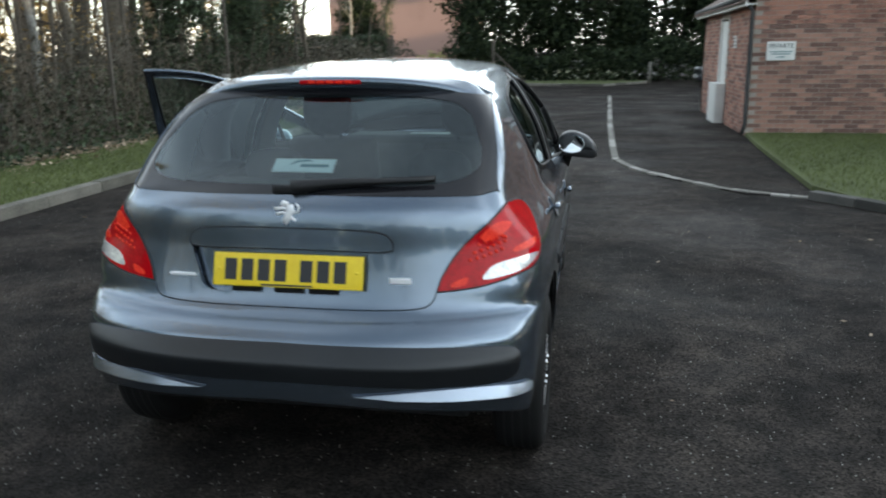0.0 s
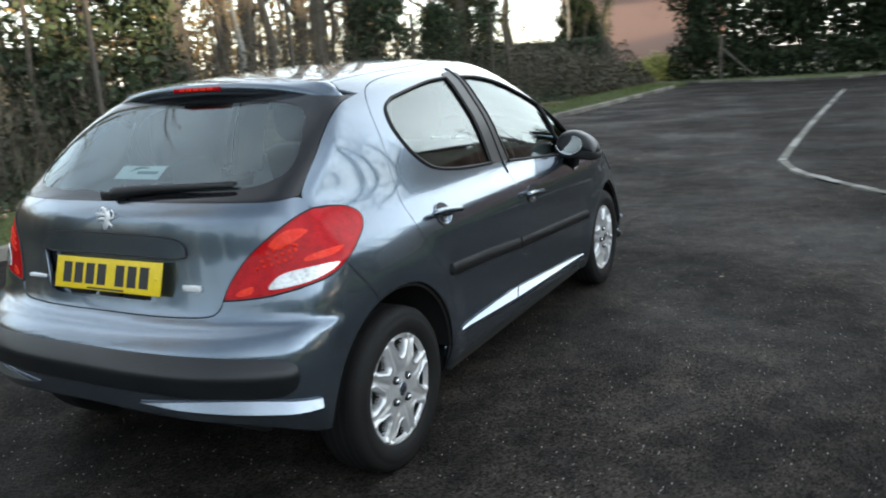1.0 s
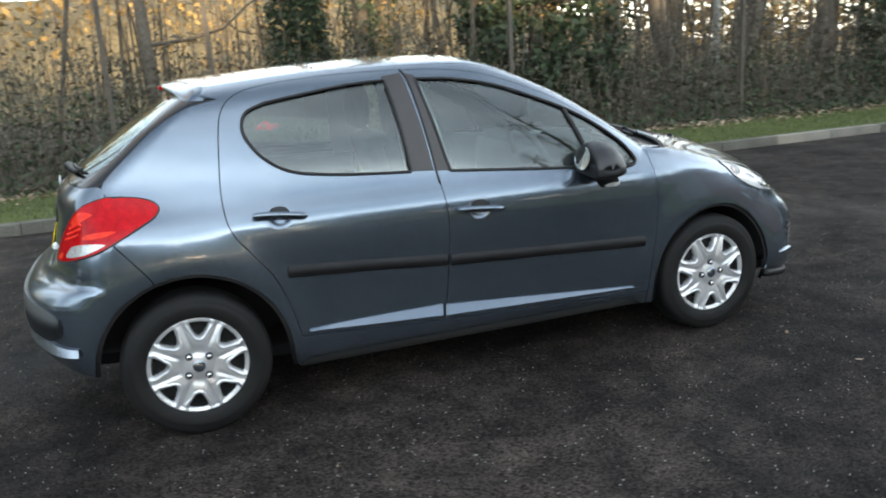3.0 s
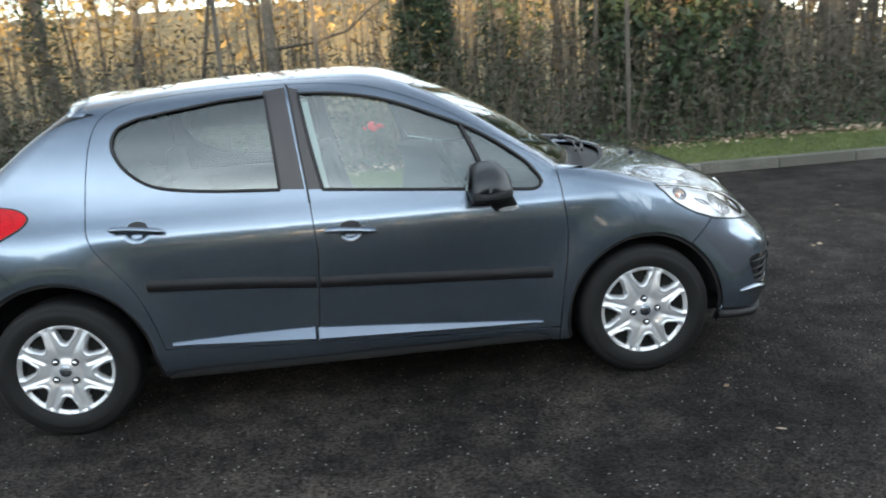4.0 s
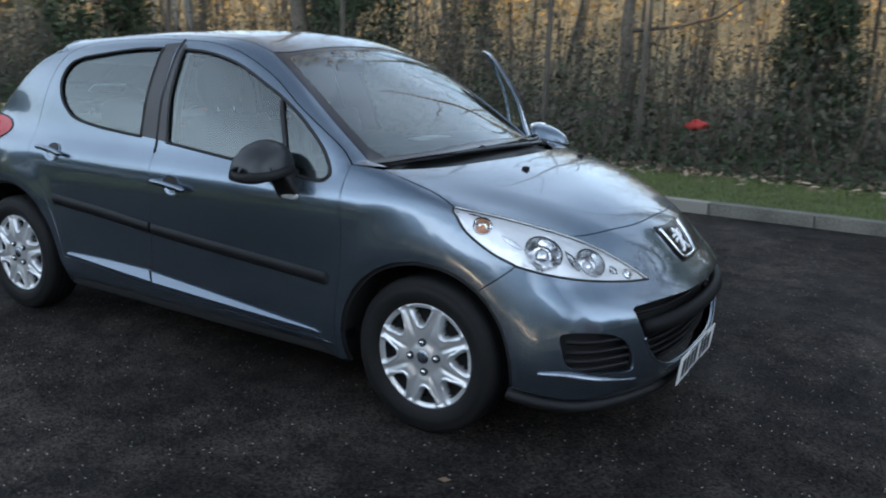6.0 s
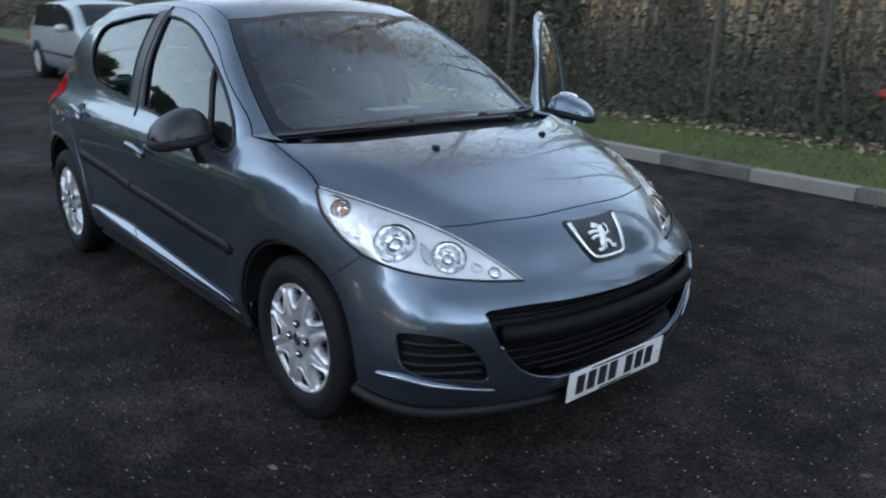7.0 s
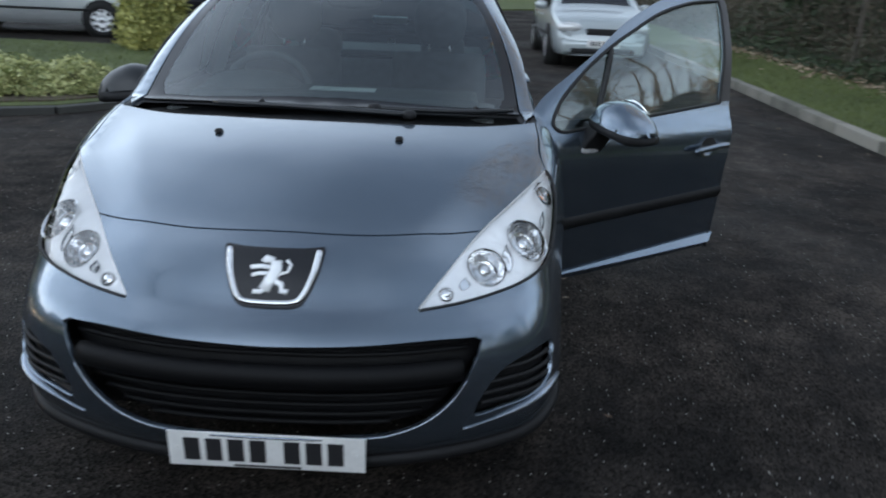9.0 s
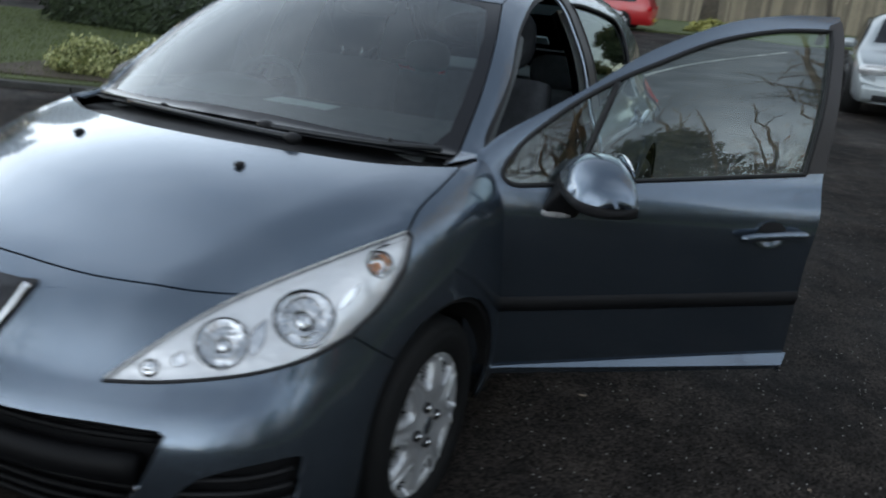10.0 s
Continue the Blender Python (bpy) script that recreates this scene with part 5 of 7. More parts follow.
        def shell(z0, z1, grow=0.0):
            """A slice of the mirror head between two heights, domed above and flat to the rear."""
            b = bmesh.new()
            rows = []
            for i in range(25):
                k = -1 + 2 * i / 24
                h, d = float(high(k)), float(deep(k))
                ring = []
                for j in range(28):
                    a = 2 * math.pi * j / 28
                    c, q = math.cos(a), math.sin(a)
                    y = d * math.copysign(abs(c) ** 0.8, c)
                    z = h * abs(q) ** 0.9 if q > 0 else -0.022 * min(1, h / 0.08) * abs(q)
                    z = min(max(z, z0), max(z1, z0)) * (0.82 if left else 1.0)
                    if y < -0.062:
                        y = -0.062 - 0.10 * (-0.062 - y)
                    ring.append(b.verts.new(((0.894 + 0.014 * left + (0.120 + 0.012 * left + grow) * k), 0.565 + y * (1 + grow * 9) + 0.10 * (z - 0.05) * (1 if y < 0 else -0.1), 0.916 + z - 0.012 * k)))
                rows.append(ring)
            for r0, r1 in zip(rows, rows[1:]):
                for j in range(28):
                    b.faces.new((r0[j], r0[(j + 1) % 28], r1[(j + 1) % 28], r1[j]))
            b.faces.new(rows[0])
            b.faces.new(rows[-1][::-1])
            bmesh.ops.remove_doubles(b, verts=b.verts, dist=0.0004)
            bmesh.ops.transform(b, matrix=flip, verts=b.verts)
            bmesh.ops.recalc_face_normals(b, faces=b.faces)
            return b
        mir = shell(0.028, 1.0)
        base = [o for o in car.children if o.name.startswith("front_door") and o.data.vertices[0].co.x * (-1 if left else 1) > 0][0]
        mo = part("door_mirror", mir, PAINT if left else BUMPER_PLASTIC, base, "rounded body-coloured door mirror" if left else "rounded black door mirror")
        part("mirror_base", shell(-1.0, 0.029, 0.0012), PLASTIC, mo, "black lower half of the mirror")
        mir = bmesh.new()
        corner = [(0.775, 0.560, 0.925), (0.880, 0.560, 0.925), (0.880, 0.662, 0.930), (0.775, 0.662, 0.930), (0.755, 0.600, 0.812), (0.846, 0.602, 0.812), (0.842, 0.722, 0.812), (0.755, 0.722, 0.812)]
        v = [mir.verts.new(tuple(np.array(p) * s)) for p in corner]
        for f in ((0, 1, 2, 3), (7, 6, 5, 4), (0, 4, 5, 1), (1, 5, 6, 2), (2, 6, 7, 3), (3, 7, 4, 0)):
            mir.faces.new([v[i] for i in f])
        bmesh.ops.recalc_face_normals(mir, faces=mir.faces)
        bmesh.ops.bevel(mir, geom=mir.edges[:], offset=0.014, segments=3, affect="EDGES", profile=0.5)
        part("mirror_foot", mir, PLASTIC, mo, "black mirror foot")
        mir = bmesh.new()
        blob(mir, tuple(np.array((0.846, 0.660, 0.834)) * s), (0.006, 0.046, 0.014), 3.2, u=16, v=10)
        part("side_repeater", mir, CLEAR_PLASTIC, mo, "clear side repeater")
        mir = bmesh.new()
        lathe(mir, [(0.0, 0.0), (0.055, 0.001), (0.060, 0.004), (0.062, 0.012)], 28, flip @ Matrix.Translation((0.868, 0.4985, 0.972)) @ Euler((0, radians(-12), radians(-95))).to_matrix().to_4x4() @ Matrix.Diagonal((0.30, 1.20, 0.86, 1)))
        part("mirror_glass", mir, MIRROR, mo)
    part("joint_seal", seals, SEAL, car)
    # wheels
    tyre, groove, rim, cover, cap, bolt, socket = wheel_meshes()
    for left in (False, True):
        for y in (YF, YR):
            w = part("wheel", tyre, RUBBER, car, "black tyre with a silver eight-hole wheel cover")
            w.matrix_world = Matrix.Translation(((-1 if left else 1) * (0.728 if y > 0 else 0.745), y, 0.2985)) @ (Matrix.Rotation(math.pi, 4, "Z") if left else Matrix.Identity(4)) @ Matrix.Rotation(radians(5 if y > 0 else 38), 4, "X")
            part("groove", groove, SEAL, w)
            part("rim", rim, UNDER, w)
            c = part("wheel_cover", cover, WHEEL_SILVER, w)
            part("centre_cap", cap, BRIGHT, w)
            for k in range(4):
                b = part("bolt", bolt, CHROME, w)
                b.matrix_local = Matrix.Translation((0, 0.056 * math.cos(k * math.pi / 2), 0.056 * math.sin(k * math.pi / 2)))
                b = part("bolt_socket", socket, IRON, w)
                b.matrix_local = Matrix.Translation((0, 0.056 * math.cos(k * math.pi / 2), 0.056 * math.sin(k * math.pi / 2)))
    # floor, wheel wells
    bm = bmesh.new()
    box(bm, -0.62, 0.62, -1.30, 1.78, 0.20, 0.26, 0.02)
    box(bm, -0.60, 0.60, -1.74, -1.28, 0.30, 0.36, 0.02)
    box(bm, -0.80, 0.80, -0.86, 0.88, 0.20, 0.27, 0.02)
    box(bm, -0.66, 0.66, 0.95, 1.05, 0.26, 0.94, 0.02)
    part("floor_pan", bm, UNDER, car)
    for left in (False, True):
        for yc, r in ((YF, ARCH_F + 0.004), (YR, ARCH_R + 0.004)):
            bm = bmesh.new()
            n = 20
            k0 = 0.52
            edge = arc(yc, r - 0.004, 176, 4, n + 1)
            ra = [bm.verts.new((float(p[0] - 0.004) * (-1 if left else 1), p[1], p[2])) for p in edge]
            rb_ = [bm.verts.new((k0 * (-1 if left else 1), p[1], p[2])) for p in edge]
            for i in range(n):
                bm.faces.new((ra[i], ra[i + 1], rb_[i + 1], rb_[i]))
            c = bm.verts.new((k0 * (-1 if left else 1), yc, HUB_Z - 0.1))
            for i in range(n):
                bm.faces.new((rb_[i], rb_[i + 1], c))
            part("wheel_arch_liner", bm, UNDER, car)
    # wipers: a flat tapered arm with a cap, a bridge and a blade behind it
    for pts in (((-0.30, 1.190), (-0.16, 1.202), (0.0, 1.196), (0.14, 1.176), (0.27, 1.148), (0.38, 1.118)), ((-0.66, 0.985), (-0.58, 1.035), (-0.48, 1.078), (-0.37, 1.112), (-0.27, 1.136), (-0.18, 1.152))):
        c = np.array([(x, y, float(top_height(np.array([abs(x)]), np.array([y]))[0])) for x, y in curve_through([(x, y, 0) for x, y in pts], 4)[:, :2]])
        if pts[0][0] < -0.5:
            c = c[::-1]
        along = np.gradient(c, axis=0)
        aside = np.stack([-along[:, 1], along[:, 0], np.zeros(len(c))], 1)
        aside /= np.linalg.norm(aside, axis=1)[:, None]
        bm = bmesh.new()
        ring = []
        for i, p in enumerate(c):
            k = i / (len(c) - 1)
            wide, lift = 0.0125 - 0.0065 * k, 0.022 - 0.004 * k
            ring.append([bm.verts.new(tuple(p + aside[i] * u * wide + (0, 0, lift + h))) for u, h in ((-1, -0.010), (-0.8, 0.002), (0.0, 0.006), (0.8, 0.002), (1, -0.010))])
        for r0, r1 in zip(ring, ring[1:]):
            for j in range(5):
                bm.faces.new((r0[j], r0[(j + 1) % 5], r1[(j + 1) % 5], r1[j]))
        bm.faces.new(ring[0])
        bm.faces.new(ring[-1])
        bmesh.ops.recalc_face_normals(bm, faces=bm.faces)
        w = part("wiper", bm, BUMPER_PLASTIC, car, "black wiper resting at the foot of the windscreen")
        bm = bmesh.new()
        far = c + (aside * 0.030) * (1 if aside[len(c) // 2][1] < 0 else -1)
        tube(bm, [tuple(p + (0, 0, 0.010)) for p in far[2:]], 0.0065, 6)
        part("wiper_blade", bm, SEAL, w)
        bm = bmesh.new()
        mid = len(c) - 7
        tube(bm, [tuple(c[mid] + (0, 0, 0.022)), tuple((c[mid] + far[mid]) / 2 + (0, 0, 0.026)), tuple(far[mid] + (0, 0, 0.016))], 0.008, 6)
        part("wiper_bridge", bm, PLASTIC, w)
        bm = bmesh.new()
        blob(bm, Vector(c[0]) + Vector((0, 0, 0.016)), (0.024, 0.022, 0.017), 2.4, u=14, v=8)
        part("wiper_cap", bm, PLASTIC, w)
    bm = bmesh.new()
    cw = back([(abs(x), z) for x, z in ((0.0, 1.070), (0.17, 1.084), (0.47, 1.092))], 8)
    cw = cw - np.array((0, 0.028, 0))
    tube(bm, [tuple(p) for p in cw], np.linspace(0.023, 0.007, len(cw)), 8)
    w = part("rear_wiper", bm, SEAL, car, "black rear wiper lying along the window foot")
    bm = bmesh.new()
    tube(bm, [tuple(p + (0, 0.02, 0.005)) for p in cw], 0.007, 5)
    box(bm, -0.07, 0.05, -1.70, -1.675, 1.046, 1.076, 0.008)
    part("wiper_base", bm, SEAL, w)
    for x in (-0.283, 0.283):
        bm = bmesh.new()
        blob(bm, (x, 1.393, float(top_height(np.array([0.283]), np.array([1.393]))[0]) + 0.004), (0.013, 0.016, 0.009), 2.4, u=12, v=8)
        part("washer_jet", bm, PLASTIC, car)
    cabin(car)
    return car


def even_curve(p, n):
    """Gives drawn glass one even curvature."""
    a = np.stack([np.ones(len(p)), p[:, 1], p[:, 2]], 1)
    m = a @ np.linalg.lstsq(a, n, rcond=None)[0]
    return p, m / np.linalg.norm(m, axis=1)[:, None]


def cabin(car):
    """Seats, dash, wheel and trim seen through the glass."""
    for x in (-0.36, 0.36):
        seat = part("front_seat", boxed(x - 0.24, x + 0.24, 0.02, 0.52, 0.36, 0.52, bevel=0.06), CLOTH, car, "dark cloth front seat")
        bm = bmesh.new()
        tilt = Matrix.Translation((x, 0.03, 0.46)) @ Matrix.Rotation(radians(18), 4, "X")
        box(bm, -0.235, 0.235, -0.085, 0.055, 0, 0.64, 0.06, tilt)
        part("backrest", bm, CLOTH, seat)
        bm = bmesh.new()
        blob(bm, tilt @ Vector((0, -0.01, 0.795)), (0.128, 0.058, 0.125), 2.8)
        part("headrest", bm, CLOTH, seat)
        for k in (-0.05, 0.05):
            bm = bmesh.new()
            tube(bm, [tilt @ Vector((k, -0.01, 0.62)), tilt @ Vector((k, -0.01, 0.70))], 0.007, 6)
            part("headrest_post", bm, CHROME, seat)
    bench = part("rear_seat", boxed(-0.62, 0.62, -0.78, -0.30, 0.36, 0.52, bevel=0.06), CLOTH, car, "dark cloth rear bench")
    tilt = Matrix.Translation((0, -0.80, 0.46)) @ Matrix.Rotation(radians(16), 4, "X")
    part("backrest", boxed(-0.62, 0.62, -0.07, 0.06, 0, 0.50, bevel=0.05, m=tilt), CLOTH, bench)
    for x in (-0.36, 0.36):
        bm = bmesh.new()
        blob(bm, tilt @ Vector((x, 0, 0.585)), (0.13, 0.05, 0.085), 2.8)
        part("headrest", bm, CLOTH, bench)
    part("parcel_shelf", boxed(-0.60, 0.60, -1.50, -0.98, 0.955, 0.985, bevel=0.012), DASH, car, "dark parcel shelf")
    bm = bmesh.new()
    box(bm, -0.62, 0.62, 0.58, 0.90, 0.62, 0.96, 0.06)
    box(bm, -0.54, 0.54, 0.60, 0.90, 0.90, 1.002, 0.035)
    box(bm, -0.60, 0.60, 0.82, 0.99, 0.80, 0.955, 0.03)
    d = part("dashboard", bm, DASH, car, "dark moulded dashboard")
    bm = bmesh.new()
    blob(bm, (0.345, 0.69, 0.955), (0.20, 0.13, 0.10), 2.6)
    part("instrument_hood", bm, DASH, d)
    # steering wheel
    m = Matrix.Translation((0.345, 0.50, 0.925)) @ Matrix.Rotation(radians(-62), 4, "X")
    bm = bmesh.new()
    tube(bm, [m @ Vector((0.185 * math.cos(a), 0.185 * math.sin(a), 0)) for a in np.linspace(0, 2 * math.pi, 37)], 0.016, 8, cap=False)
    sw = part("steering_wheel", bm, DASH, car, "dark three-spoke steering wheel")
    bm = bmesh.new()
    blob(bm, m @ Vector((0, -0.01, -0.01)), (0.075, 0.06, 0.045), 2.8)
    for a in (0, math.pi, math.pi / 2):
        tube(bm, [m @ Vector((0.05 * math.cos(a), 0.05 * math.sin(a), -0.01)), m @ Vector((0.18 * math.cos(a), 0.18 * math.sin(a), 0))], (0.026, 0.018), 6)
    part("wheel_hub", bm, DASH, sw)
    bm = bmesh.new()
    blob(bm, (0, 0.30, 1.315), (0.115, 0.022, 0.034), 3)
    part("interior_mirror", bm, PLASTIC, car, "dark interior mirror")
    # pale pillar linings and headlining
    part("headlining", sheet("headlining", whole(chain(plan([(0.0, 0.30), (0.46, 0.28)], 4), plan([(0.48, 0.1), (0.46, -0.4), (0.46, -1.05)], 5), plan([(0.46, -1.06), (0.0, -1.07)], 4))), TOP, TRIM_GREY, h=0.1, offset=-0.03, lip=0), TRIM_GREY, car, "pale grey headlining")
    for left in (False, True):
        loop = chain(side([(-1.03, 1.28), (-1.05, 1.05), (-1.10, 0.93)], 5), side([(-1.12, 0.92), (-1.46, 0.95), (-1.43, 1.05)], 5), side([(-1.40, 1.10), (-1.20, 1.27), (-1.06, 1.33)], 5))
        part("pillar_lining", sheet("pillar_lining", loop, FLANK, TRIM_GREY, h=0.06, offset=-0.035, lip=0, left=left), TRIM_GREY, car, "pale grey rear pillar lining")
        loop = chain(side([(-0.15, 1.36), (-0.08, 0.95)], 5), side([(-0.08, 0.94), (-0.30, 0.94)], 3), side([(-0.30, 0.95), (-0.33, 1.36)], 5))
        part("pillar_lining", sheet("pillar_lining", loop, FLANK, TRIM_GREY, h=0.06, offset=-0.045, lip=-0.03, left=left), TRIM_GREY, car, "pale grey centre pillar lining")
        loop = chain(side([(-0.12, 0.94), (-0.12, 0.33)], 5), side([(-0.12, 0.30), (-0.30, 0.31)], 3), side([(-0.30, 0.33), (-0.30, 0.94)], 5))
        part("pillar_post", sheet("pillar_post", loop, FLANK, PAINT, h=0.06, offset=-0.03, lip=0, left=left), PAINT, car)
        part("sill_plate", boxed(-0.80 if left else 0.70, -0.70 if left else 0.80, -0.86, 0.88, 0.25, 0.32, bevel=0.02), PAINT, car)
        loop = chain(side([(0.83, 0.985), (0.60, 1.115), (0.30, 1.28)], 5), plan([(0.56, 0.30), (0.62, 0.60), (0.675, 0.92)], 5))
        part("pillar_lining", sheet("pillar_lining", loop, FLANK, DASH, h=0.05, offset=-0.03, lip=0, left=left), DASH, car, "dark windscreen pillar lining")
    bm = bmesh.new()
    box(bm, -0.14, 0.11, -0.045, 0.045, 0, 0.002, 0, Matrix.Translation((0.0, 0.74, 1.0025)))
    tagged(new("paper_sheet", mesh_of("paper_sheet", bm, PAPER, False)), "loose white paper sheet lying on the dashboard", "paper")
    mid = back([(0.0, 1.132), (0.01, 1.132)], 1)[0]
    nrm = slope(np.array([mid]))[0]
    upv = Vector((0, -nrm[2], nrm[1])) * (-1 if -nrm[2] * 0 + nrm[1] < 0 else 1)
    m = Matrix.Translation(Vector(mid) - Vector(nrm) * 0.009) @ Matrix(((1, 0, 0, 0), (0, upv.y, nrm[1], 0), (0, upv.z, nrm[2], 0), (0, 0, 0, 1)))
    st = part("window_sticker", boxed(-0.108, 0.112, -0.034, 0.034, -0.001, 0.001, m=m), PAPER, car, "pale rectangular window sticker", smooth=False)
    bm = bmesh.new()
    tube(bm, [m @ Vector(p) for p in ((-0.05, 0.0, 0.0015), (-0.03, 0.018, 0.0015), (0.0, 0.024, 0.0015), (0.03, 0.022, 0.0015))], (0.001, 0.004, 0.004, 0.002), 4)
    box(bm, -0.01, 0.09, -0.008, 0.006, 0.001, 0.0016, 0, m)
    part("printed_mark", bm, PALE_INK, st, smooth=False)


CAR = hatchback()
# ---------------------------------------------------------------- ground, kerbs, verges
RNG = np.random.default_rng(7)


def quads(name, verts, n, mat, k=4):
    """A mesh of n loose k-cornered leaves."""
    me = bpy.data.meshes.new(name)
    me.vertices.add(n * k)
    me.vertices.foreach_set("co", np.asarray(verts, np.float32).ravel())
    me.loops.add(n * k)
    me.loops.foreach_set("vertex_index", np.arange(n * k, dtype=np.int32))
    me.polygons.add(n)
    me.polygons.foreach_set("loop_start", np.arange(0, n * k, k, dtype=np.int32))
    me.update(calc_edges=True)
    me.materials.append(mat)
    return me


def leaf_verts(p, size, flat=0.0, rng=RNG):
    """Leaf-shaped quads at the points, turned at random; flat 1 lays them on the ground."""
    n = len(p)
    a = rng.normal(size=(n, 3))
    a[:, 2] *= 1 - flat
    a /= np.linalg.norm(a, axis=1)[:, None]
    b = rng.normal(size=(n, 3))
    b[:, 2] *= 1 - flat
    b -= a * (a * b).sum(1)[:, None]
    b /= np.linalg.norm(b, axis=1)[:, None]
    s = (size * rng.uniform(0.6, 1.4, n))[:, None]
    return np.stack([p - a * s, p + b * s * 0.45, p + a * s, p - b * s * 0.45], 1)


def leaves(name, p, size, mat, parent=None, label="", category="", kind="", flat=0.0):
    me = quads(name, leaf_verts(p, size, flat), len(p), mat)
    ob = new(name, me)
    if parent is not None:
        ob.parent = parent
        return tagged(ob, label)
    return tagged(ob, label, category, kind=kind)


def clumps(n, lo, hi, per, spread, rng=RNG):
    """Points gathered in loose clumps within a box."""
    c = rng.uniform(lo, hi, (n, 3))
    p = c[:, None] + rng.normal(size=(n, per, 3)) * spread
    return p.reshape(-1, 3)


def flat_sheet(name, outline, z, mat, thick=0.06):
    bm = bmesh.new()
    f = bm.faces.new([bm.verts.new((x, y, z)) for x, y in outline])
    bm.normal_update()
    if f.normal.z < 0:
        f.normal_flip()
    r = bmesh.ops.extrude_face_region(bm, geom=[f])
    bmesh.ops.translate(bm, verts=[v for v in r["geom"] if isinstance(v, bmesh.types.BMVert)], vec=(0, 0, -thick))
    bmesh.ops.recalc_face_normals(bm, faces=bm.faces)
    return tagged(new(name, mesh_of(name, bm, mat, False)), kind="structure")


bm = bmesh.new()
bmesh.ops.create_grid(bm, x_segments=2, y_segments=2, size=700)
ground = tagged(new("ground", mesh_of("ground", bm, ASPHALT, False)), "dark worn asphalt with pale stone chips", kind="structure")

VERGE_Z = 0.105
KERB_X, VERGE_X = -4.42, -6.25
flat_sheet("verge", [(-4.55, -60), (-4.55, 31), (-5.2, 32.3), (-7.5, 33.0), (-7.5, -60)], VERGE_Z, TURF, 0.12)
flat_sheet("lawn", [(3.32, 4.75), (3.50, 8.7), (3.62, 10.36), (14.0, 10.9), (14.0, 2.0), (5.6, 2.3), (4.2, 3.2), (3.6, 4.0)], 0.07, TURF, 0.1)
flat_sheet("lawn_rear", [(3.05, -4.15), (3.4, -3.75), (5.3, -2.95), (9.0, -1.6), (16, 0.5), (16, -8.6), (9, -9.6), (4.3, -9.4), (3.95, -8.5), (3.35, -6.2)], 0.07, TURF, 0.1)
flat_sheet("lawn_far", [(-4.6, -31), (-1.0, -27.5), (1.0, -28.5), (4.2, -27), (12, -29), (40, -30), (40, -60), (-4.6, -60)], 0.05, TURF, 0.1)
flat_sheet("verge_ahead", [(-7.5, 33.2), (-5.0, 32.9), (-2, 31.2), (1.4, 30.2), (3.4, 33.2), (3.4, 60), (-30, 60), (-30, 33.2)], 0.09, TURF, 0.12)
path_new = flat_sheet("path", [(1.50, 23.0), (1.32, 12.6), (1.28, 7.6), (1.36, 6.75), (1.82, 5.6), (2.60, 4.50), (3.24, 4.40), (3.32, 4.75), (3.50, 8.7), (3.62, 10.36), (3.62, 24)], 0.012, ASPHALT, 0.03)


def bend(line):
    """Rounds a line's corners."""
    return [(float(x), float(y)) for x, y, _ in curve_through([(x, y, 0) for x, y in line], 4)]


def stones(name, parent_label, line, wide, high, length, mat, base=0.0):
    """A run of separate stones along a line, with open joints."""
    run = thing(name, "", "", kind="structure")
    tagged(run, parent_label)
    pts = [Vector((x, y, 0)) for x, y in line]
    mesh, k, carry = {}, 0, 0.0
    seg = [(a, b) for a, b in zip(pts, pts[1:])]
    for a, b in seg:
        d = (b - a)
        n = max(1, round(d.length / length))
        l = d.length / n
        key = round(l, 2)
        if key not in mesh:
            bmx = bmesh.new()
            box(bmx, -wide / 2, wide / 2, -l / 2 + 0.004, l / 2 - 0.004, -0.05, high, 0.012)
            mesh[key] = mesh_of("stone", bmx, mat, False)
        for i in range(n):
            c = a + d * ((i + 0.5) / n)
            ob = new("kerb_stone", mesh[key])
            ob.parent = run
            ob.matrix_world = Matrix.Translation((c.x + RNG.normal() * 0.003, c.y, base + RNG.normal() * 0.002)) @ Matrix.Rotation(math.atan2(d.y, d.x) - math.pi / 2, 4, "Z")
    return run


stones("kerb_1", "worn grey concrete kerb along a grass verge", [(KERB_X - 0.07, -32.0), (KERB_X - 0.07, 24.0), (-4.6, 28.5), (-5.1, 31.5), (-6.2, 32.8), (-9.5, 33.1)], 0.14, 0.115, 0.915, KERB)
stones("kerb_2", "flush concrete edging between two asphalt surfaces", bend([(1.57, 23.0), (1.37, 12.6), (1.33, 7.7), (1.38, 6.9), (1.58, 6.15), (1.90, 5.6), (2.50, 4.75), (3.22, 4.33)]), 0.10, 0.022, 0.9, EDGE_STONE)
stones("kerb_3", "dark concrete kerb edging a lawn", [(3.22, 4.33), (3.55, 3.95), (4.15, 3.15), (5.55, 2.25), (14.0, 1.95)], 0.14, 0.085, 0.7, DARK_KERB)
stones("kerb_4", "dark concrete kerb round a planted bed", [(16, 0.6), (9.0, -1.5), (5.3, -2.85), (3.38, -3.66), (3.0, -4.1), (3.27, -6.2), (3.87, -8.5), (4.25, -9.5)], 0.14, 0.065, 0.8, DARK_KERB)
stones("kerb_5", "flush concrete edging along the road", bend([(-0.55, -23.0), (0.55, -17.5), (1.10, -13.5), (1.24, -9.3), (1.29, -6.4), (1.55, -5.4), (2.2, -4.6), (3.0, -4.1)]), 0.08, 0.016, 0.9, EDGE_STONE)
stones("kerb_6", "low concrete kerb at the end of the road", [(-5.0, 32.8), (-2, 31.1), (1.4, 30.1), (3.4, 33.1)], 0.14, 0.10, 0.9, KERB)


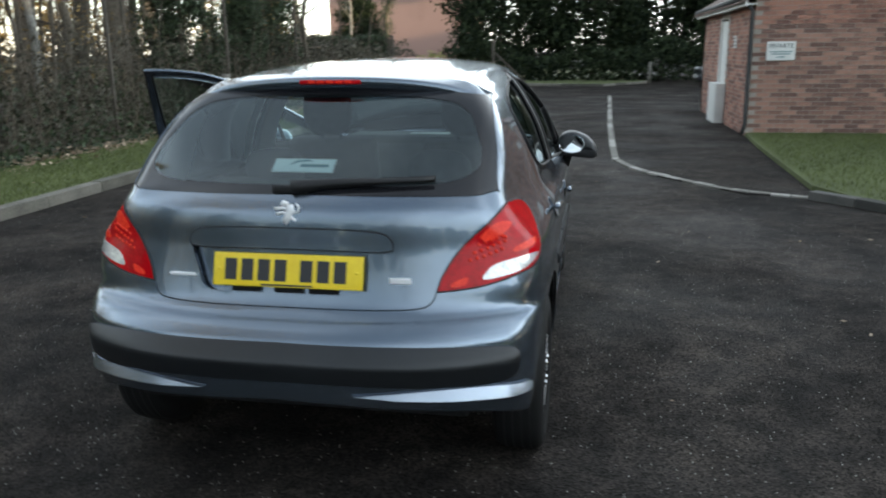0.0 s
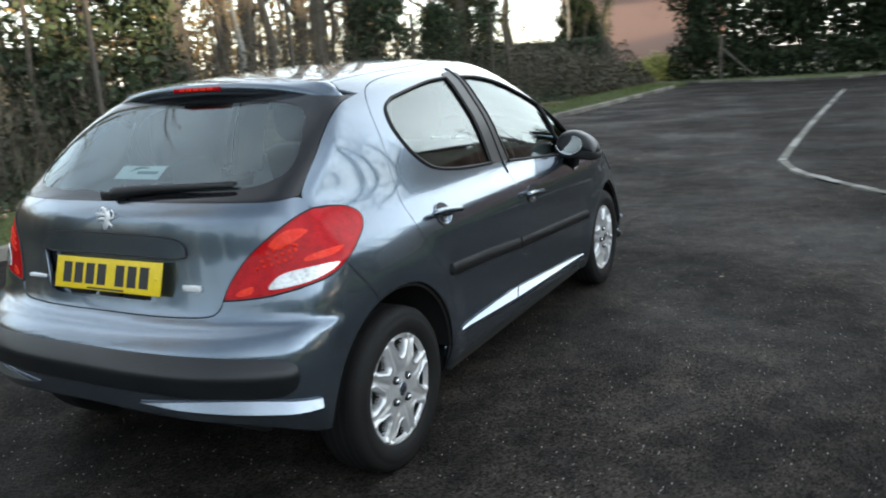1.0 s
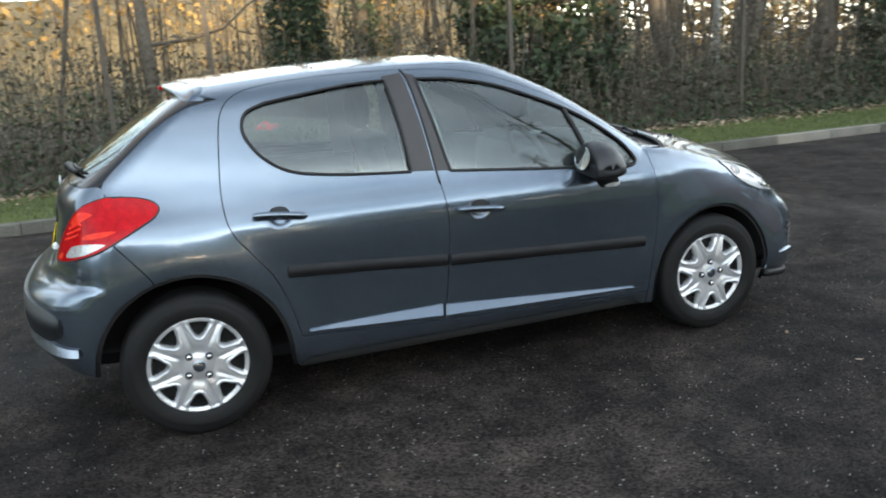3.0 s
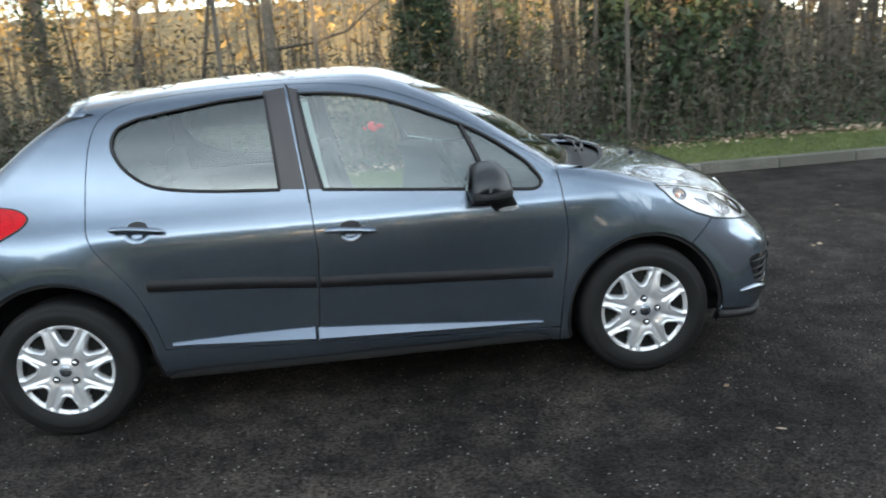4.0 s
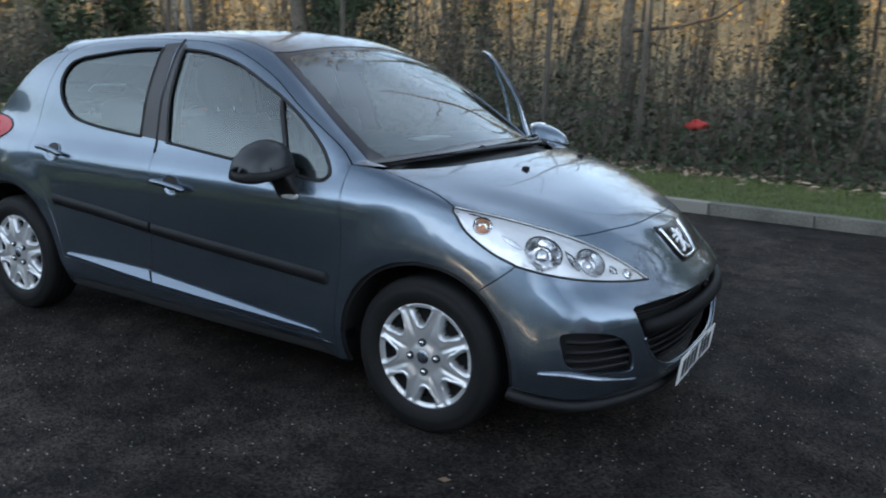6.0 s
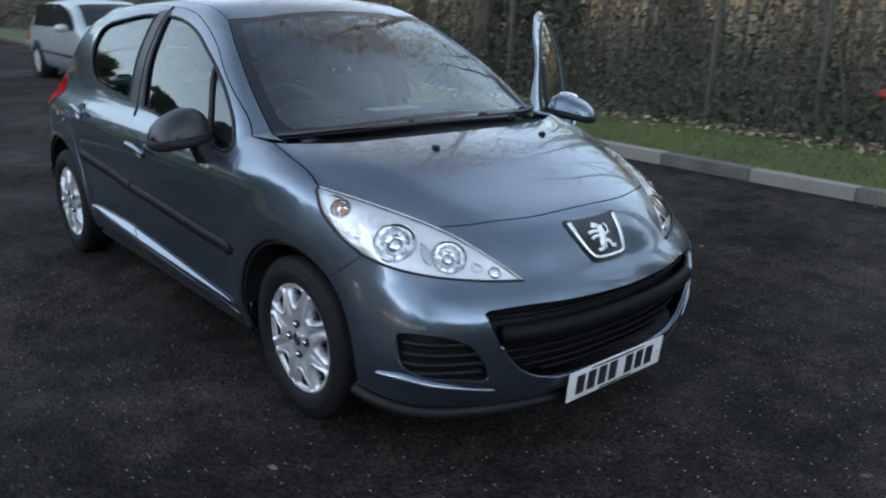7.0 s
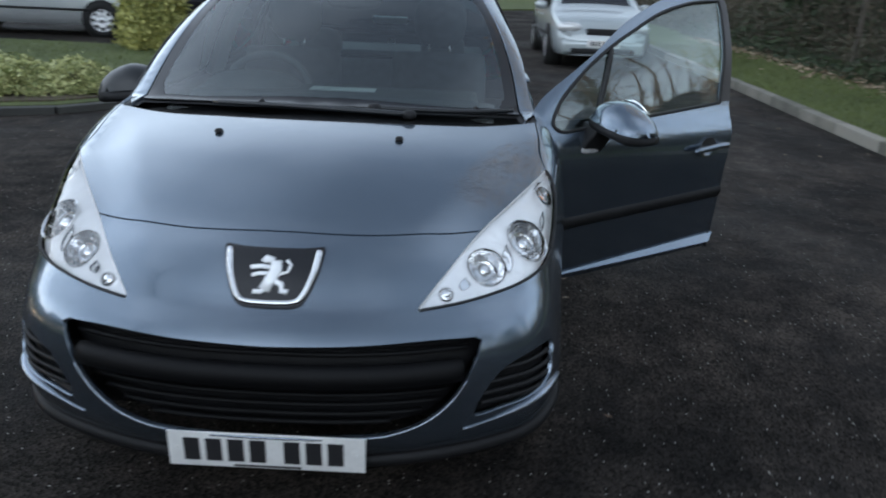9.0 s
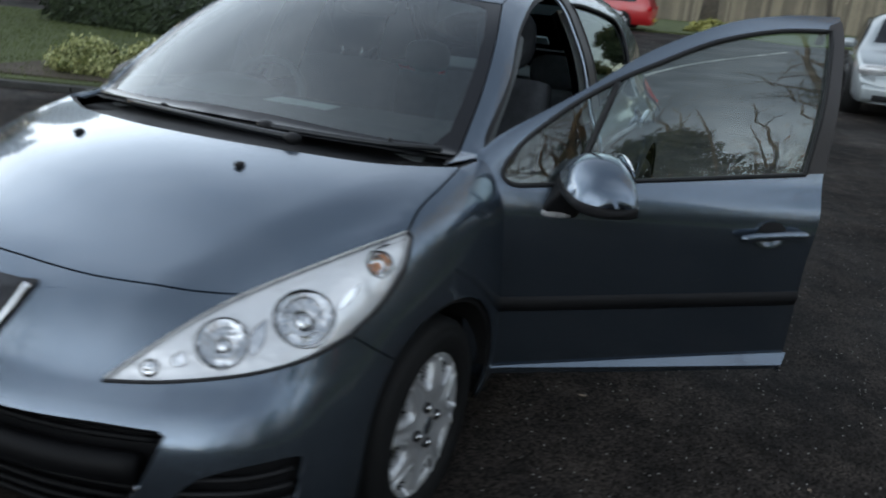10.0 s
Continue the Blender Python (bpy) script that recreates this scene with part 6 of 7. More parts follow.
def grass(name, lo, hi, n, tall, label, keep=None):
    p = np.column_stack([RNG.uniform(lo[0], hi[0], n), RNG.uniform(lo[1], hi[1], n), np.full(n, lo[2])])
    if keep is not None:
        p = p[inside(p[:, :2], np.array(keep, float))]
    n = len(p)
    a = RNG.uniform(0, 2 * math.pi, n)
    w = np.column_stack([np.cos(a), np.sin(a), 0 * a]) * 0.0045
    tip = np.column_stack([RNG.normal(size=n) * 0.018, RNG.normal(size=n) * 0.018, tall * RNG.uniform(0.4, 1.2, n)])
    v = np.stack([p - w, p + w, p + tip], 1)
    tagged(new(name, quads(name, v, n, GRASS, 3)), label, "grass", kind="stuff")


grass("verge_grass", (-6.5, -14, VERGE_Z - 0.004), (-4.56, 14, 0), 95000, 0.045, "short green verge grass with some moss")
grass("verge_grass_far", (-6.5, 14, VERGE_Z - 0.004), (-4.6, 31, 0), 20000, 0.06, "short green verge grass")
grass("lawn_grass", (3.3, 2.0, 0.066), (11, 10.8, 0), 60000, 0.05, "short green lawn grass", [(3.36, 4.75), (3.54, 8.7), (3.66, 10.3), (11, 10.7), (11, 2.1), (5.65, 2.35), (4.25, 3.25), (3.65, 4.05)])
grass("bed_grass", (3.0, -9.4, 0.066), (14, 0.4, 0), 60000, 0.05, "short green lawn grass", [(3.15, -4.2), (3.45, -3.8), (5.35, -3.0), (9.0, -1.7), (14, -0.2), (14, -8.8), (9, -9.5), (4.4, -9.3), (4.05, -8.5), (3.45, -6.2)])

# wood floor rising to a bank, its sunlit look partly put into the colour
bm = bmesh.new()
NX, NY = 44, 60
rows = []
for i in range(NX + 1):
    u = i / NX
    x = -6.2 - 1.2 * i - 1.9 * max(i - 22, 0)
    row = []
    for k in range(NY + 1):
        y = -75 + 160 * k / NY
        z = 0.09 + 0.22 * (1 - float(ramp(x, -9.0, -6.3)))
        z += (4.6 * (1 - float(ramp(x, -38.0, -17.0))) + 3.2 * (1 - float(ramp(x, -90, -46)))) * (1 - float(ramp(y, 13, 30)))
        z += (0.10 * noise.noise((x * 0.35, y * 0.35, 1.7)) + 0.5 * noise.noise((x * 0.05, y * 0.05, 4.1)) * (1 - float(ramp(x, -20, -9)))) * (0 if i == 0 else 1)
        row.append(bm.verts.new((x, y, z)))
    rows.append(row)
for a, b in zip(rows, rows[1:]):
    for k in range(NY):
        f = bm.faces.new((a[k], a[k + 1], b[k + 1], b[k]))
        # beyond this line the floor takes the colour with sunlight painted in
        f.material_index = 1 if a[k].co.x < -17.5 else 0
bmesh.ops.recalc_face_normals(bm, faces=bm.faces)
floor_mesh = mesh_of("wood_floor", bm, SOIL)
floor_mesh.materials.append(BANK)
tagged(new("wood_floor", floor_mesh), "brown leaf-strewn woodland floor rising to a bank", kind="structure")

# ---------------------------------------------------------------- trees
def bare_tree(name, label, seed, tall, girth, bark, levels=3, lean=0.0, low=0.28, ivy=0, group="woodland trees", limb_count=8, fork=(2, 4)):
    """A trunk, limbs and fine twigs, tapered and crooked; ivy climbs some."""
    rng = random.Random(seed)
    tree = thing(name, label, "tree", group)
    trunk, limbs = bmesh.new(), bmesh.new()
    pts, r = [], []
    x = y = 0.0
    n = 11
    for i in range(n + 1):
        t = i / n
        pts.append(Vector((x, y, -0.1 + tall * t)))
        r.append(girth * (1.25 if i == 0 else 1) * (1 - 0.80 * t))
        x += rng.gauss(lean * tall / n, tall * 0.012)
        y += rng.gauss(0, tall * 0.012)
    tube(trunk, pts, r, 10)

    def grow(p, d, length, rad, level):
        path, rr, q = [p.copy()], [rad], d.normalized()
        k = 4 if level < levels else 3
        for i in range(k):
            q = (q + Vector((rng.gauss(0, 0.22), rng.gauss(0, 0.22), rng.gauss(0.06, 0.14)))).normalized()
            path.append(path[-1] + q * (length / k))
            rr.append(rad * (1 - 0.8 * (i + 1) / k))
        tube(limbs, path, rr, 6 if level == 1 else 4 if level == 2 else 3, cap=False)
        if level < levels:
            for _ in range(rng.randint(*fork)):
                i = rng.randint(1, k)
                side_way = Vector((rng.gauss(0, 1), rng.gauss(0, 1), rng.gauss(0.25, 0.5))).normalized()
                grow(path[i], q * 0.7 + side_way, length * rng.uniform(0.38, 0.62), max(rr[i] * 0.6, 0.003), level + 1)
    for i in range(limb_count):
        t = low + (0.97 - low) * (i + rng.random()) / limb_count
        k = min(int(t * n), n - 1)
        p = pts[k].lerp(pts[k + 1], t * n - k)
        a = rng.uniform(0, 2 * math.pi)
        grow(p, Vector((math.cos(a), math.sin(a), rng.uniform(0.25, 1.0))), tall * rng.uniform(0.18, 0.34) * (1.15 - 0.6 * t), girth * 0.34 * (1.1 - 0.7 * t), 1)
    part("trunk", trunk, bark, tree)
    part("branchwork", limbs, TWIG if bark is BARK else bark, tree)
    if ivy:
        g = np.random.default_rng(seed)
        m = ivy
        t = g.uniform(0, 0.62, m) ** 1.1
        base = np.array([tuple(v) for v in pts])
        idx = np.clip((t * n).astype(int), 0, n - 1)
        c = base[idx] + (base[idx + 1] - base[idx]) * (t * n - idx)[:, None]
        a = g.uniform(0, 2 * math.pi, m)
        bump = girth * 1.05 + 0.10 * (1 - t) * (0.6 + 0.4 * np.sin(7 * t * tall + 3 * a)) + np.abs(g.normal(size=m)) * 0.09
        p = c + np.column_stack([np.cos(a) * bump, np.sin(a) * bump, g.normal(size=m) * 0.04])
        leaves("ivy", p, 0.055, IVY, tree, "dark climbing ivy")
    return tree


def evergreen(name, label, seed, tall, wide, n, mat=None, size=0.075, group="woodland trees", skirt=0.05):
    """A dense dark tree: trunk and many leaf sprays with an uneven outline and gaps."""
    rng = np.random.default_rng(seed)
    tree = thing(name, label, "tree", group)
    bm = bmesh.new()
    tube(bm, [(0, 0, -0.1), (0.05, 0.03, tall * 0.3), (-0.03, 0.05, tall * 0.7), (0, 0, tall * 0.93)], (0.16, 0.13, 0.07, 0.02), 8)
    for i in range(26):
        a, z = rng.uniform(0, 6.28), rng.uniform(0.05, 0.9) * tall
        l = wide * (1 - z / tall * 0.75) * rng.uniform(0.6, 1.0)
        tube(bm, [(0, 0, z), (math.cos(a) * l * 0.5, math.sin(a) * l * 0.5, z + 0.08), (math.cos(a) * l, math.sin(a) * l, z - 0.05)], (0.03, 0.02, 0.006), 4)
    part("trunk", bm, BARK, tree)
    c = n // 40
    z = rng.uniform(skirt, 1, c) ** 0.9
    a = rng.uniform(0, 6.28, c)
    r = wide * np.sqrt(np.clip(1 - (z * 0.97) ** 2.2, 0.02, 1)) * rng.uniform(0.35, 1.0, c) ** 0.5 * (0.8 + 0.3 * np.sin(3 * a + seed) * np.sin(9 * z))
    cen = np.column_stack([np.cos(a) * r, np.sin(a) * r, z * tall])
    p = (cen[:, None] + rng.normal(size=(c, 40, 3)) * (wide * 0.11, wide * 0.11, wide * 0.09)).reshape(-1, 3)
    p[:, 2] = np.maximum(p[:, 2], 0.02)
    leaves("crown", p, size, mat or IVY, tree)
    return tree


def at(x, y, z=0.1, turn=0.0, s=1.0):
    return Matrix.Translation((x, y, z)) @ Matrix.Rotation(turn, 4, "Z") @ Matrix.Diagonal((s, s, s, 1))


def put(ob, m):
    """Stands a copy at m, and keeps its scale."""
    c = copy_thing(ob, m)
    c.matrix_basis = m
    return c


tree_a = bare_tree("bare_tree", "tall bare tree with an ivy-clad trunk", 3, 11.5, 0.17, BARK, 3, 0.01, 0.30, 2600)
tree_b = bare_tree("bare_tree", "slender bare tree with a grey trunk", 11, 9.5, 0.10, BARK, 3, -0.01, 0.16)
tree_c = bare_tree("bare_tree", "slim pale-barked bare tree", 23, 10.0, 0.085, PALE_BARK, 3, 0.02, 0.22)
tree_d = bare_tree("bare_tree", "stout crooked bare tree with dark bark", 31, 12.5, 0.24, BARK, 3, 0.0, 0.20, limb_count=14, fork=(4, 6))
tree_far = bare_tree("bare_tree", "bare tree far back in the wood", 47, 11.0, 0.15, BARK, 2, 0.0, 0.20)
beech = bare_tree("beech_tree", "tall beech with orange-brown leaves still hanging", 61, 15.5, 0.17, BARK, 2, 0.03, 0.34)
gold = np.random.default_rng(61)
tip = gold.uniform((-3.6, -3.6, 5.6), (3.9, 3.6, 15.2), (330, 3))
tip = tip[(tip[:, 0] ** 2 + tip[:, 1] ** 2) < 14 * np.clip((16.5 - tip[:, 2]) / 6, 0.1, 1)]
leaves("crown", (tip[:, None] + gold.normal(size=(len(tip), 30, 3)) * (0.40, 0.40, 0.26)).reshape(-1, 3), 0.085, AUTUMN, beech, "thin orange-brown crown")
beech.matrix_basis = at(-7.7, -7.0, 0.15)
tree_far.matrix_basis = at(-21.0, 3.0, 0.3)
tree_a.matrix_basis, tree_b.matrix_basis, tree_c.matrix_basis, tree_d.matrix_basis = at(-8.6, 6.4, 0.25), at(-8.2, -1.2, 0.2), at(-9.6, 9.6, 0.25), at(-9.4, 12.3, 0.3)
rnd = random.Random(5)
protos = (tree_a, tree_b, tree_b, tree_c, tree_b)
spots = []
for i in range(38):
    for _ in range(40):
        x, y = -rnd.uniform(7.6, 19.0), rnd.uniform(-26, 33)
        if all((x - a) ** 2 + (y - b) ** 2 > 1.5 for a, b in spots):
            break
    spots.append((x, y))
    put(rnd.choice(protos), at(x, y, 0.22, rnd.uniform(0, 6.28), rnd.uniform(0.75, 1.15)))
for i in range(38):
    put(tree_far, at(-rnd.uniform(20, 46), rnd.uniform(-45, 62), 0.3, rnd.uniform(0, 6.28), rnd.uniform(0.8, 1.2)))
# evergreens standing among them
ever = evergreen("holly_tree", "dense dark evergreen holly at the wood's edge", 4, 5.2, 1.45, 13000)
ever.matrix_basis = at(-8.3, 4.9, 0.1)
put(ever, at(-8.3, 13.2, 0.1, 2.0, 0.70))
for x, y, k in ((-10.5, 9.0, 1.0), (-12.5, 15.5, 1.1), (-9.0, 19.0, 0.9), (-14.0, 22.0, 1.15), (-11.5, 12.0, 1.05), (-16.0, 16.0, 1.2), (-10.5, 24.5, 1.1), (-17.5, 26.0, 1.25)):
    put(tree_d, at(x, y, 0.2, x * 1.7, k))
put(ever, at(-8.8, -6.6, 0.1, 4.0, 0.72))
put(ever, at(-7.9, -12.5, 0.1, 1.0, 0.85))
put(ever, at(-8.9, 19.5, 0.1, 3.0, 0.9))
put(ever, at(-9.5, 1.2, 0.1, 5.0, 0.5))
put(ever, at(-7.9, 15.5, 0.1, 0.7, 0.55))
big = evergreen("yew_tree", "large dark evergreen tree behind the road's end", 9, 9.0, 3.4, 24000, mat=YEW, size=0.13)
belt_tree = evergreen("yew_tree", "tall dark evergreen backdrop tree, some copies added to screen the sun", 15, 9.0, 3.4, 5200, size=0.30)
belt_tree.matrix_basis = at(30.0, 100.0, 0.0)
big.matrix_basis = at(1.0, 38.5, 0.1)
for x, y, s in ((-3.6, 37.6, 1.0), (4.6, 40, 1.0), (8.5, 38.5, 1.0), (12.5, 41, 1.1), (17.5, 39, 1.0), (-10.5, 35.0, 0.45), (22, 40, 1.0)):
    put(big, at(x, y, 0.1, x, s))

# ---------------------------------------------------------------- undergrowth along the wood's edge
def band_points(n, x0, x1, y0, y1, z1, power=1.6, lump=0.5):
    p = np.column_stack([RNG.uniform(x0, x1, n), RNG.uniform(y0, y1, n), RNG.uniform(0, 1, n) ** power])
    top = z1 * (0.55 + lump * (0.5 + 0.5 * np.sin(p[:, 1] * 1.3 + 1.7 * np.sin(p[:, 1] * 0.41)) * np.cos(p[:, 1] * 0.77 + p[:, 0] * 2.1)))
    top *= np.clip(0.18 + (VERGE_X - p[:, 0]) / 1.5, 0.12, 1)
    p[:, 2] = 0.1 + p[:, 2] * top
    return p


leaves("ivy_bank", band_points(40000, -9.0, -6.25, -18, 22, 1.2, 1.8), 0.045, IVY, label="dark green ivy and bramble covering the bank", category="undergrowth", kind="stuff")
leaves("dry_undergrowth", band_points(60000, -10.5, -6.6, -20, 24, 2.05, 1.1), 0.042, IVY_DRY, label="dull brown-green winter undergrowth", category="undergrowth", kind="stuff")
leaves("far_undergrowth", np.vstack([band_points(16000, -11, -6.3, 22, 33, 2.0, 1.2), band_points(14000, -11, -6.3, -44, -18, 2.4, 1.2)]), 0.085, IVY_DRY, label="dull green hedge growth along the verge", category="undergrowth", kind="stuff")
leaves("wood_leaves", np.vstack([clumps(420, (-19, -24, 0.8), (-10, 32, 5.0), 34, (0.5, 0.5, 0.35)), clumps(160, (-10, -22, 1.8), (-7.8, 20, 4.0), 26, (0.35, 0.35, 0.25))]), 0.05, AUTUMN, label="sparse yellow-brown leaves still hanging in the wood", category="leaves", kind="stuff")
bank = np.vstack([clumps(700, (-60, -55, 2.4), (-20, 70, 5.6), 30, (1.0, 1.0, 0.5)), clumps(300, (-46, -50, 4.0), (-22, 60, 6.6), 34, (0.9, 0.9, 0.6))])
bank = bank[(bank[:, 1] < 14) | (np.sin(bank[:, 1] * 0.9 + bank[:, 0] * 0.35) > 0.62)]
bank[bank[:, 1] > 20, 2] -= 1.6
bank = np.vstack([bank, clumps(90, (-28, 16, 0.8), (-16, 28, 4.2), 34, (0.9, 0.9, 0.5))])
leaves("bank_leaves", bank, 0.17, AUTUMN, label="golden sunlit leaves on the far bank", category="leaves", kind="stuff")
lp = np.column_stack([RNG.normal(-6.45, 0.28, 5200), RNG.uniform(-16, 20, 5200), RNG.uniform(0.11, 0.16, 5200)])
leaves("fallen_leaves", lp, 0.045, LITTER, label="pale brown fallen leaves along the verge's edge", category="leaves", kind="stuff", flat=0.75)
lp = np.column_stack([RNG.uniform(-6.3, 4.0, 420), RNG.uniform(-9, 14, 420), RNG.uniform(0.006, 0.012, 420)])
lp = lp[(np.abs(lp[:, 0]) > 1.0) | (np.abs(lp[:, 1]) > 2.3)]
lp[lp[:, 0] < -4.4, 2] = VERGE_Z + 0.035
leaves("scattered_leaves", lp[::2], 0.018, LITTER, label="a few small dry leaves scattered on the asphalt", category="leaves", kind="stuff", flat=0.9)

# brambles and saplings: thin upright stems
bm = bmesh.new()
rs = random.Random(12)
for i in range(1500):
    x, y = -6.5 - abs(rs.gauss(0, 1.3)), rs.uniform(-18, 22)
    h = rs.uniform(0.5, 2.6) * min(1, 0.35 + (-6.4 - x) / 1.2)
    dx, dy = rs.gauss(0, 0.22) * h, rs.gauss(0, 0.22) * h
    tube(bm, [(x, y, 0.08), (x + dx * 0.35, y + dy * 0.35, 0.08 + h * 0.55), (x + dx + rs.gauss(0, 0.05), y + dy, 0.08 + h)], (0.008, 0.006, 0.002), 3, cap=False)
for i in range(620):
    x, y = -rs.uniform(9.0, 19.0), rs.uniform(-24, 28)
    h = rs.uniform(1.8, 5.0)
    dx, dy = rs.gauss(0, 0.10) * h, rs.gauss(0, 0.10) * h
    tube(bm, [(x, y, 0.2), (x + dx * 0.4, y + dy * 0.3, 0.2 + h * 0.5), (x + dx, y + dy, 0.2 + h)], (0.020, 0.013, 0.004), 3, cap=False)
    for k in range(5):
        t = rs.uniform(0.3, 0.95)
        a, l = rs.uniform(0, 6.28), rs.uniform(0.3, 0.9)
        q = (x + dx * t, y + dy * t, 0.2 + h * t)
        tube(bm, [q, (q[0] + math.cos(a) * l * 0.5, q[1] + math.sin(a) * l * 0.5, q[2] + l * 0.45), (q[0] + math.cos(a) * l, q[1] + math.sin(a) * l, q[2] + l * 0.6)], (0.006, 0.004, 0.002), 3, cap=False)
tagged(new("bramble_stems", mesh_of("bramble_stems", bm, TWIG)), "thin brown saplings and bramble stems", "undergrowth", kind="stuff")
bm = bmesh.new()
for i in range(260):
    x, y = -rs.uniform(8.0, 17.0), rs.uniform(-22, 30)
    h = rs.uniform(3.0, 6.0)
    dx, dy = rs.gauss(0, 0.12) * h, rs.gauss(0, 0.12) * h
    r = rs.uniform(0.012, 0.045)
    tube(bm, [(x, y, 0.1), (x + dx * 0.3, y + dy * 0.3, h * 0.5), (x + dx, y + dy, h)], (r, r * 0.8, r * 0.3), 5, cap=False)
tagged(new("sapling_stems", mesh_of("sapling_stems", bm, BARK)), "thin dark sapling trunks in the wood", "undergrowth", kind="stuff")

# boundary posts of a wire fence, and marker posts
def fence_post(x, y, tall, lean, mat=POST, name="fence_post", label="weathered thin fence post at the wood's edge"):
    bm = bmesh.new()
    box(bm, -0.028, 0.028, -0.028, 0.028, -0.1, tall, 0.006)
    ob = tagged(new(name, mesh_of(name, bm, mat, False)), label, "post", "boundary posts")
    ob.matrix_world = Matrix.Translation((x, y, 0.1)) @ Matrix.Rotation(lean, 4, "X")
    return ob


for i, y in enumerate((-9.2, -5.3, -1.75, -0.45, 3.75, 8.0, 12.2, 16.6)):
    fence_post(-6.75 - 0.1 * (i % 2), y, 2.5 + 0.15 * (i % 3), rs.gauss(0, 0.012))
bm = bmesh.new()
tube(bm, [(0, 0, -0.1), (0, 0, 0.98)], (0.085, 0.085), 14)
b = thing("marker_post", "round grey concrete marker post with a reflective band on the verge", "post", at=Matrix.Translation((-6.55, 11.6, 0.1)))
part("post", bm, KERB, b)
bm = bmesh.new()
tube(bm, [(0, 0, 0.80), (0, 0, 0.90)], (0.087, 0.087), 14)
part("band", bm, PLATE_WHITE, b, "pale reflective band")
bm = bmesh.new()
tube(bm, [(0, 0, 0), (0, 0, 0.92)], (0.07, 0.06), 12)
tagged(new("bollard", mesh_of("bollard", bm, KERB)), "pale concrete bollard at the road's end", "bollard").matrix_world = Matrix.Translation((3.5, 33.0, 0))
# braced end posts and wire-mesh screen beside the far shrub
for x, y, tall, bx in ((-7.3, 29.0, 2.15, -1.1), (-3.55, 33.2, 1.95, 1.5)):
    f = thing("end_post", "pale timber end post with a slanting brace", "post", "end posts")
    part("post", boxed(x - 0.06, x + 0.06, y - 0.06, y + 0.06, 0, tall, bevel=0.01), POST, f)
    bm = bmesh.new()
    tube(bm, [(x, y, tall * 0.75), (x + bx, y - 0.2, 0.1)], 0.045, 6)
    part("brace", bm, POST, f)
bm = bmesh.new()
for k in range(60):
    box(bm, -13.4 + 0.1 * k, -13.4 + 0.1 * k + 0.086, 29.0, 29.02, 0.1, 2.05 + 0.02 * math.sin(k * 2.3))
ob = tagged(new("screen_fence", mesh_of("screen_fence", bm, POST, False)), "dark ivy-grown boarded screen fence", "fence")
leaves("screen_ivy", np.column_stack([RNG.uniform(-13.5, -7.5, 6000), RNG.normal(28.9, 0.12, 6000), RNG.uniform(0.1, 2.2, 6000)]), 0.08, IVY, label="dark ivy hanging over a screen fence", category="ivy", kind="stuff")
# a scrap of red cloth caught in the brambles
bm = bmesh.new()
blob(bm, (-7.15, 0.2, 0.62), (0.10, 0.16, 0.07), 1.6, u=12, v=8)
for v in bm.verts:
    v.co += Vector((noise.noise(v.co * 9), noise.noise(v.co * 9 + Vector((5, 0, 0))), noise.noise(v.co * 9 + Vector((0, 7, 0))))) * 0.05
tagged(new("red_rag", mesh_of("red_rag", bm, CARRIER)), "crumpled red rag caught in the undergrowth", "rag")

# ---------------------------------------------------------------- shrubs and hedges by the parking bays
def shrub(name, label, m, size, n, mat, leaf, seed, group=""):
    s = thing(name, label, "shrub", group, at=m)
    g = np.random.default_rng(seed)
    bm = bmesh.new()
    for i in range(14):
        a = g.uniform(0, 6.28)
        tube(bm, [(0, 0, 0), (math.cos(a) * size[0] * 0.35, math.sin(a) * size[1] * 0.35, size[2] * 0.5), (math.cos(a) * size[0] * 0.7, math.sin(a) * size[1] * 0.7, size[2] * g.uniform(0.6, 0.9))], (0.02, 0.012, 0.004), 4, cap=False)
    part("stems", bm, TWIG, s)
    c = n // 24
    d = g.normal(size=(c, 3))
    d[:, 2] = np.abs(d[:, 2])
    d /= np.linalg.norm(d, axis=1)[:, None]
    r = g.uniform(0.5, 1.0, c) ** 0.4 * (0.88 + 0.22 * np.sin(5 * np.arctan2(d[:, 1], d[:, 0]) + 4 * d[:, 2]))
    p = ((d * r[:, None])[:, None] + g.normal(size=(c, 24, 3)) * 0.085).reshape(-1, 3) * size
    p[:, 2] = np.abs(p[:, 2]) + 0.02
    leaves("foliage", p, leaf, mat, s)
    return s


shrub("conifer_shrub", "rounded yellow-green dwarf conifer in a bed by the bays", at(4.42, -9.1, 0.07), (0.56, 0.56, 1.10), 12000, CONIFER, 0.040, 2)
for i, (x, y, w, h) in enumerate(((3.55, -4.5, 0.42, 0.30), (4.25, -4.25, 0.55, 0.36), (5.05, -3.95, 0.60, 0.40), (5.90, -3.60, 0.52, 0.34))):
    shrub("golden_shrub", "low gold-variegated shrub spilling over the bed's kerb", at(x, y, 0.07), (w, w * 0.75, h), 8000, GOLDEN, 0.026, 20 + i, "golden shrubs")
flat_sheet("soil_bed", [(3.12, -4.3), (3.5, -3.9), (5.35, -3.15), (6.9, -2.6), (6.9, -4.4), (3.6, -5.4)], 0.085, SOIL, 0.05)
hedge = thing("clipped_hedge", "low dark clipped hedge on the lawn", "hedge")
g = np.column_stack([RNG.uniform(7.35, 11.5, 16000), RNG.uniform(-8.6, -7.4, 16000), RNG.uniform(0.05, 0.80, 16000)])
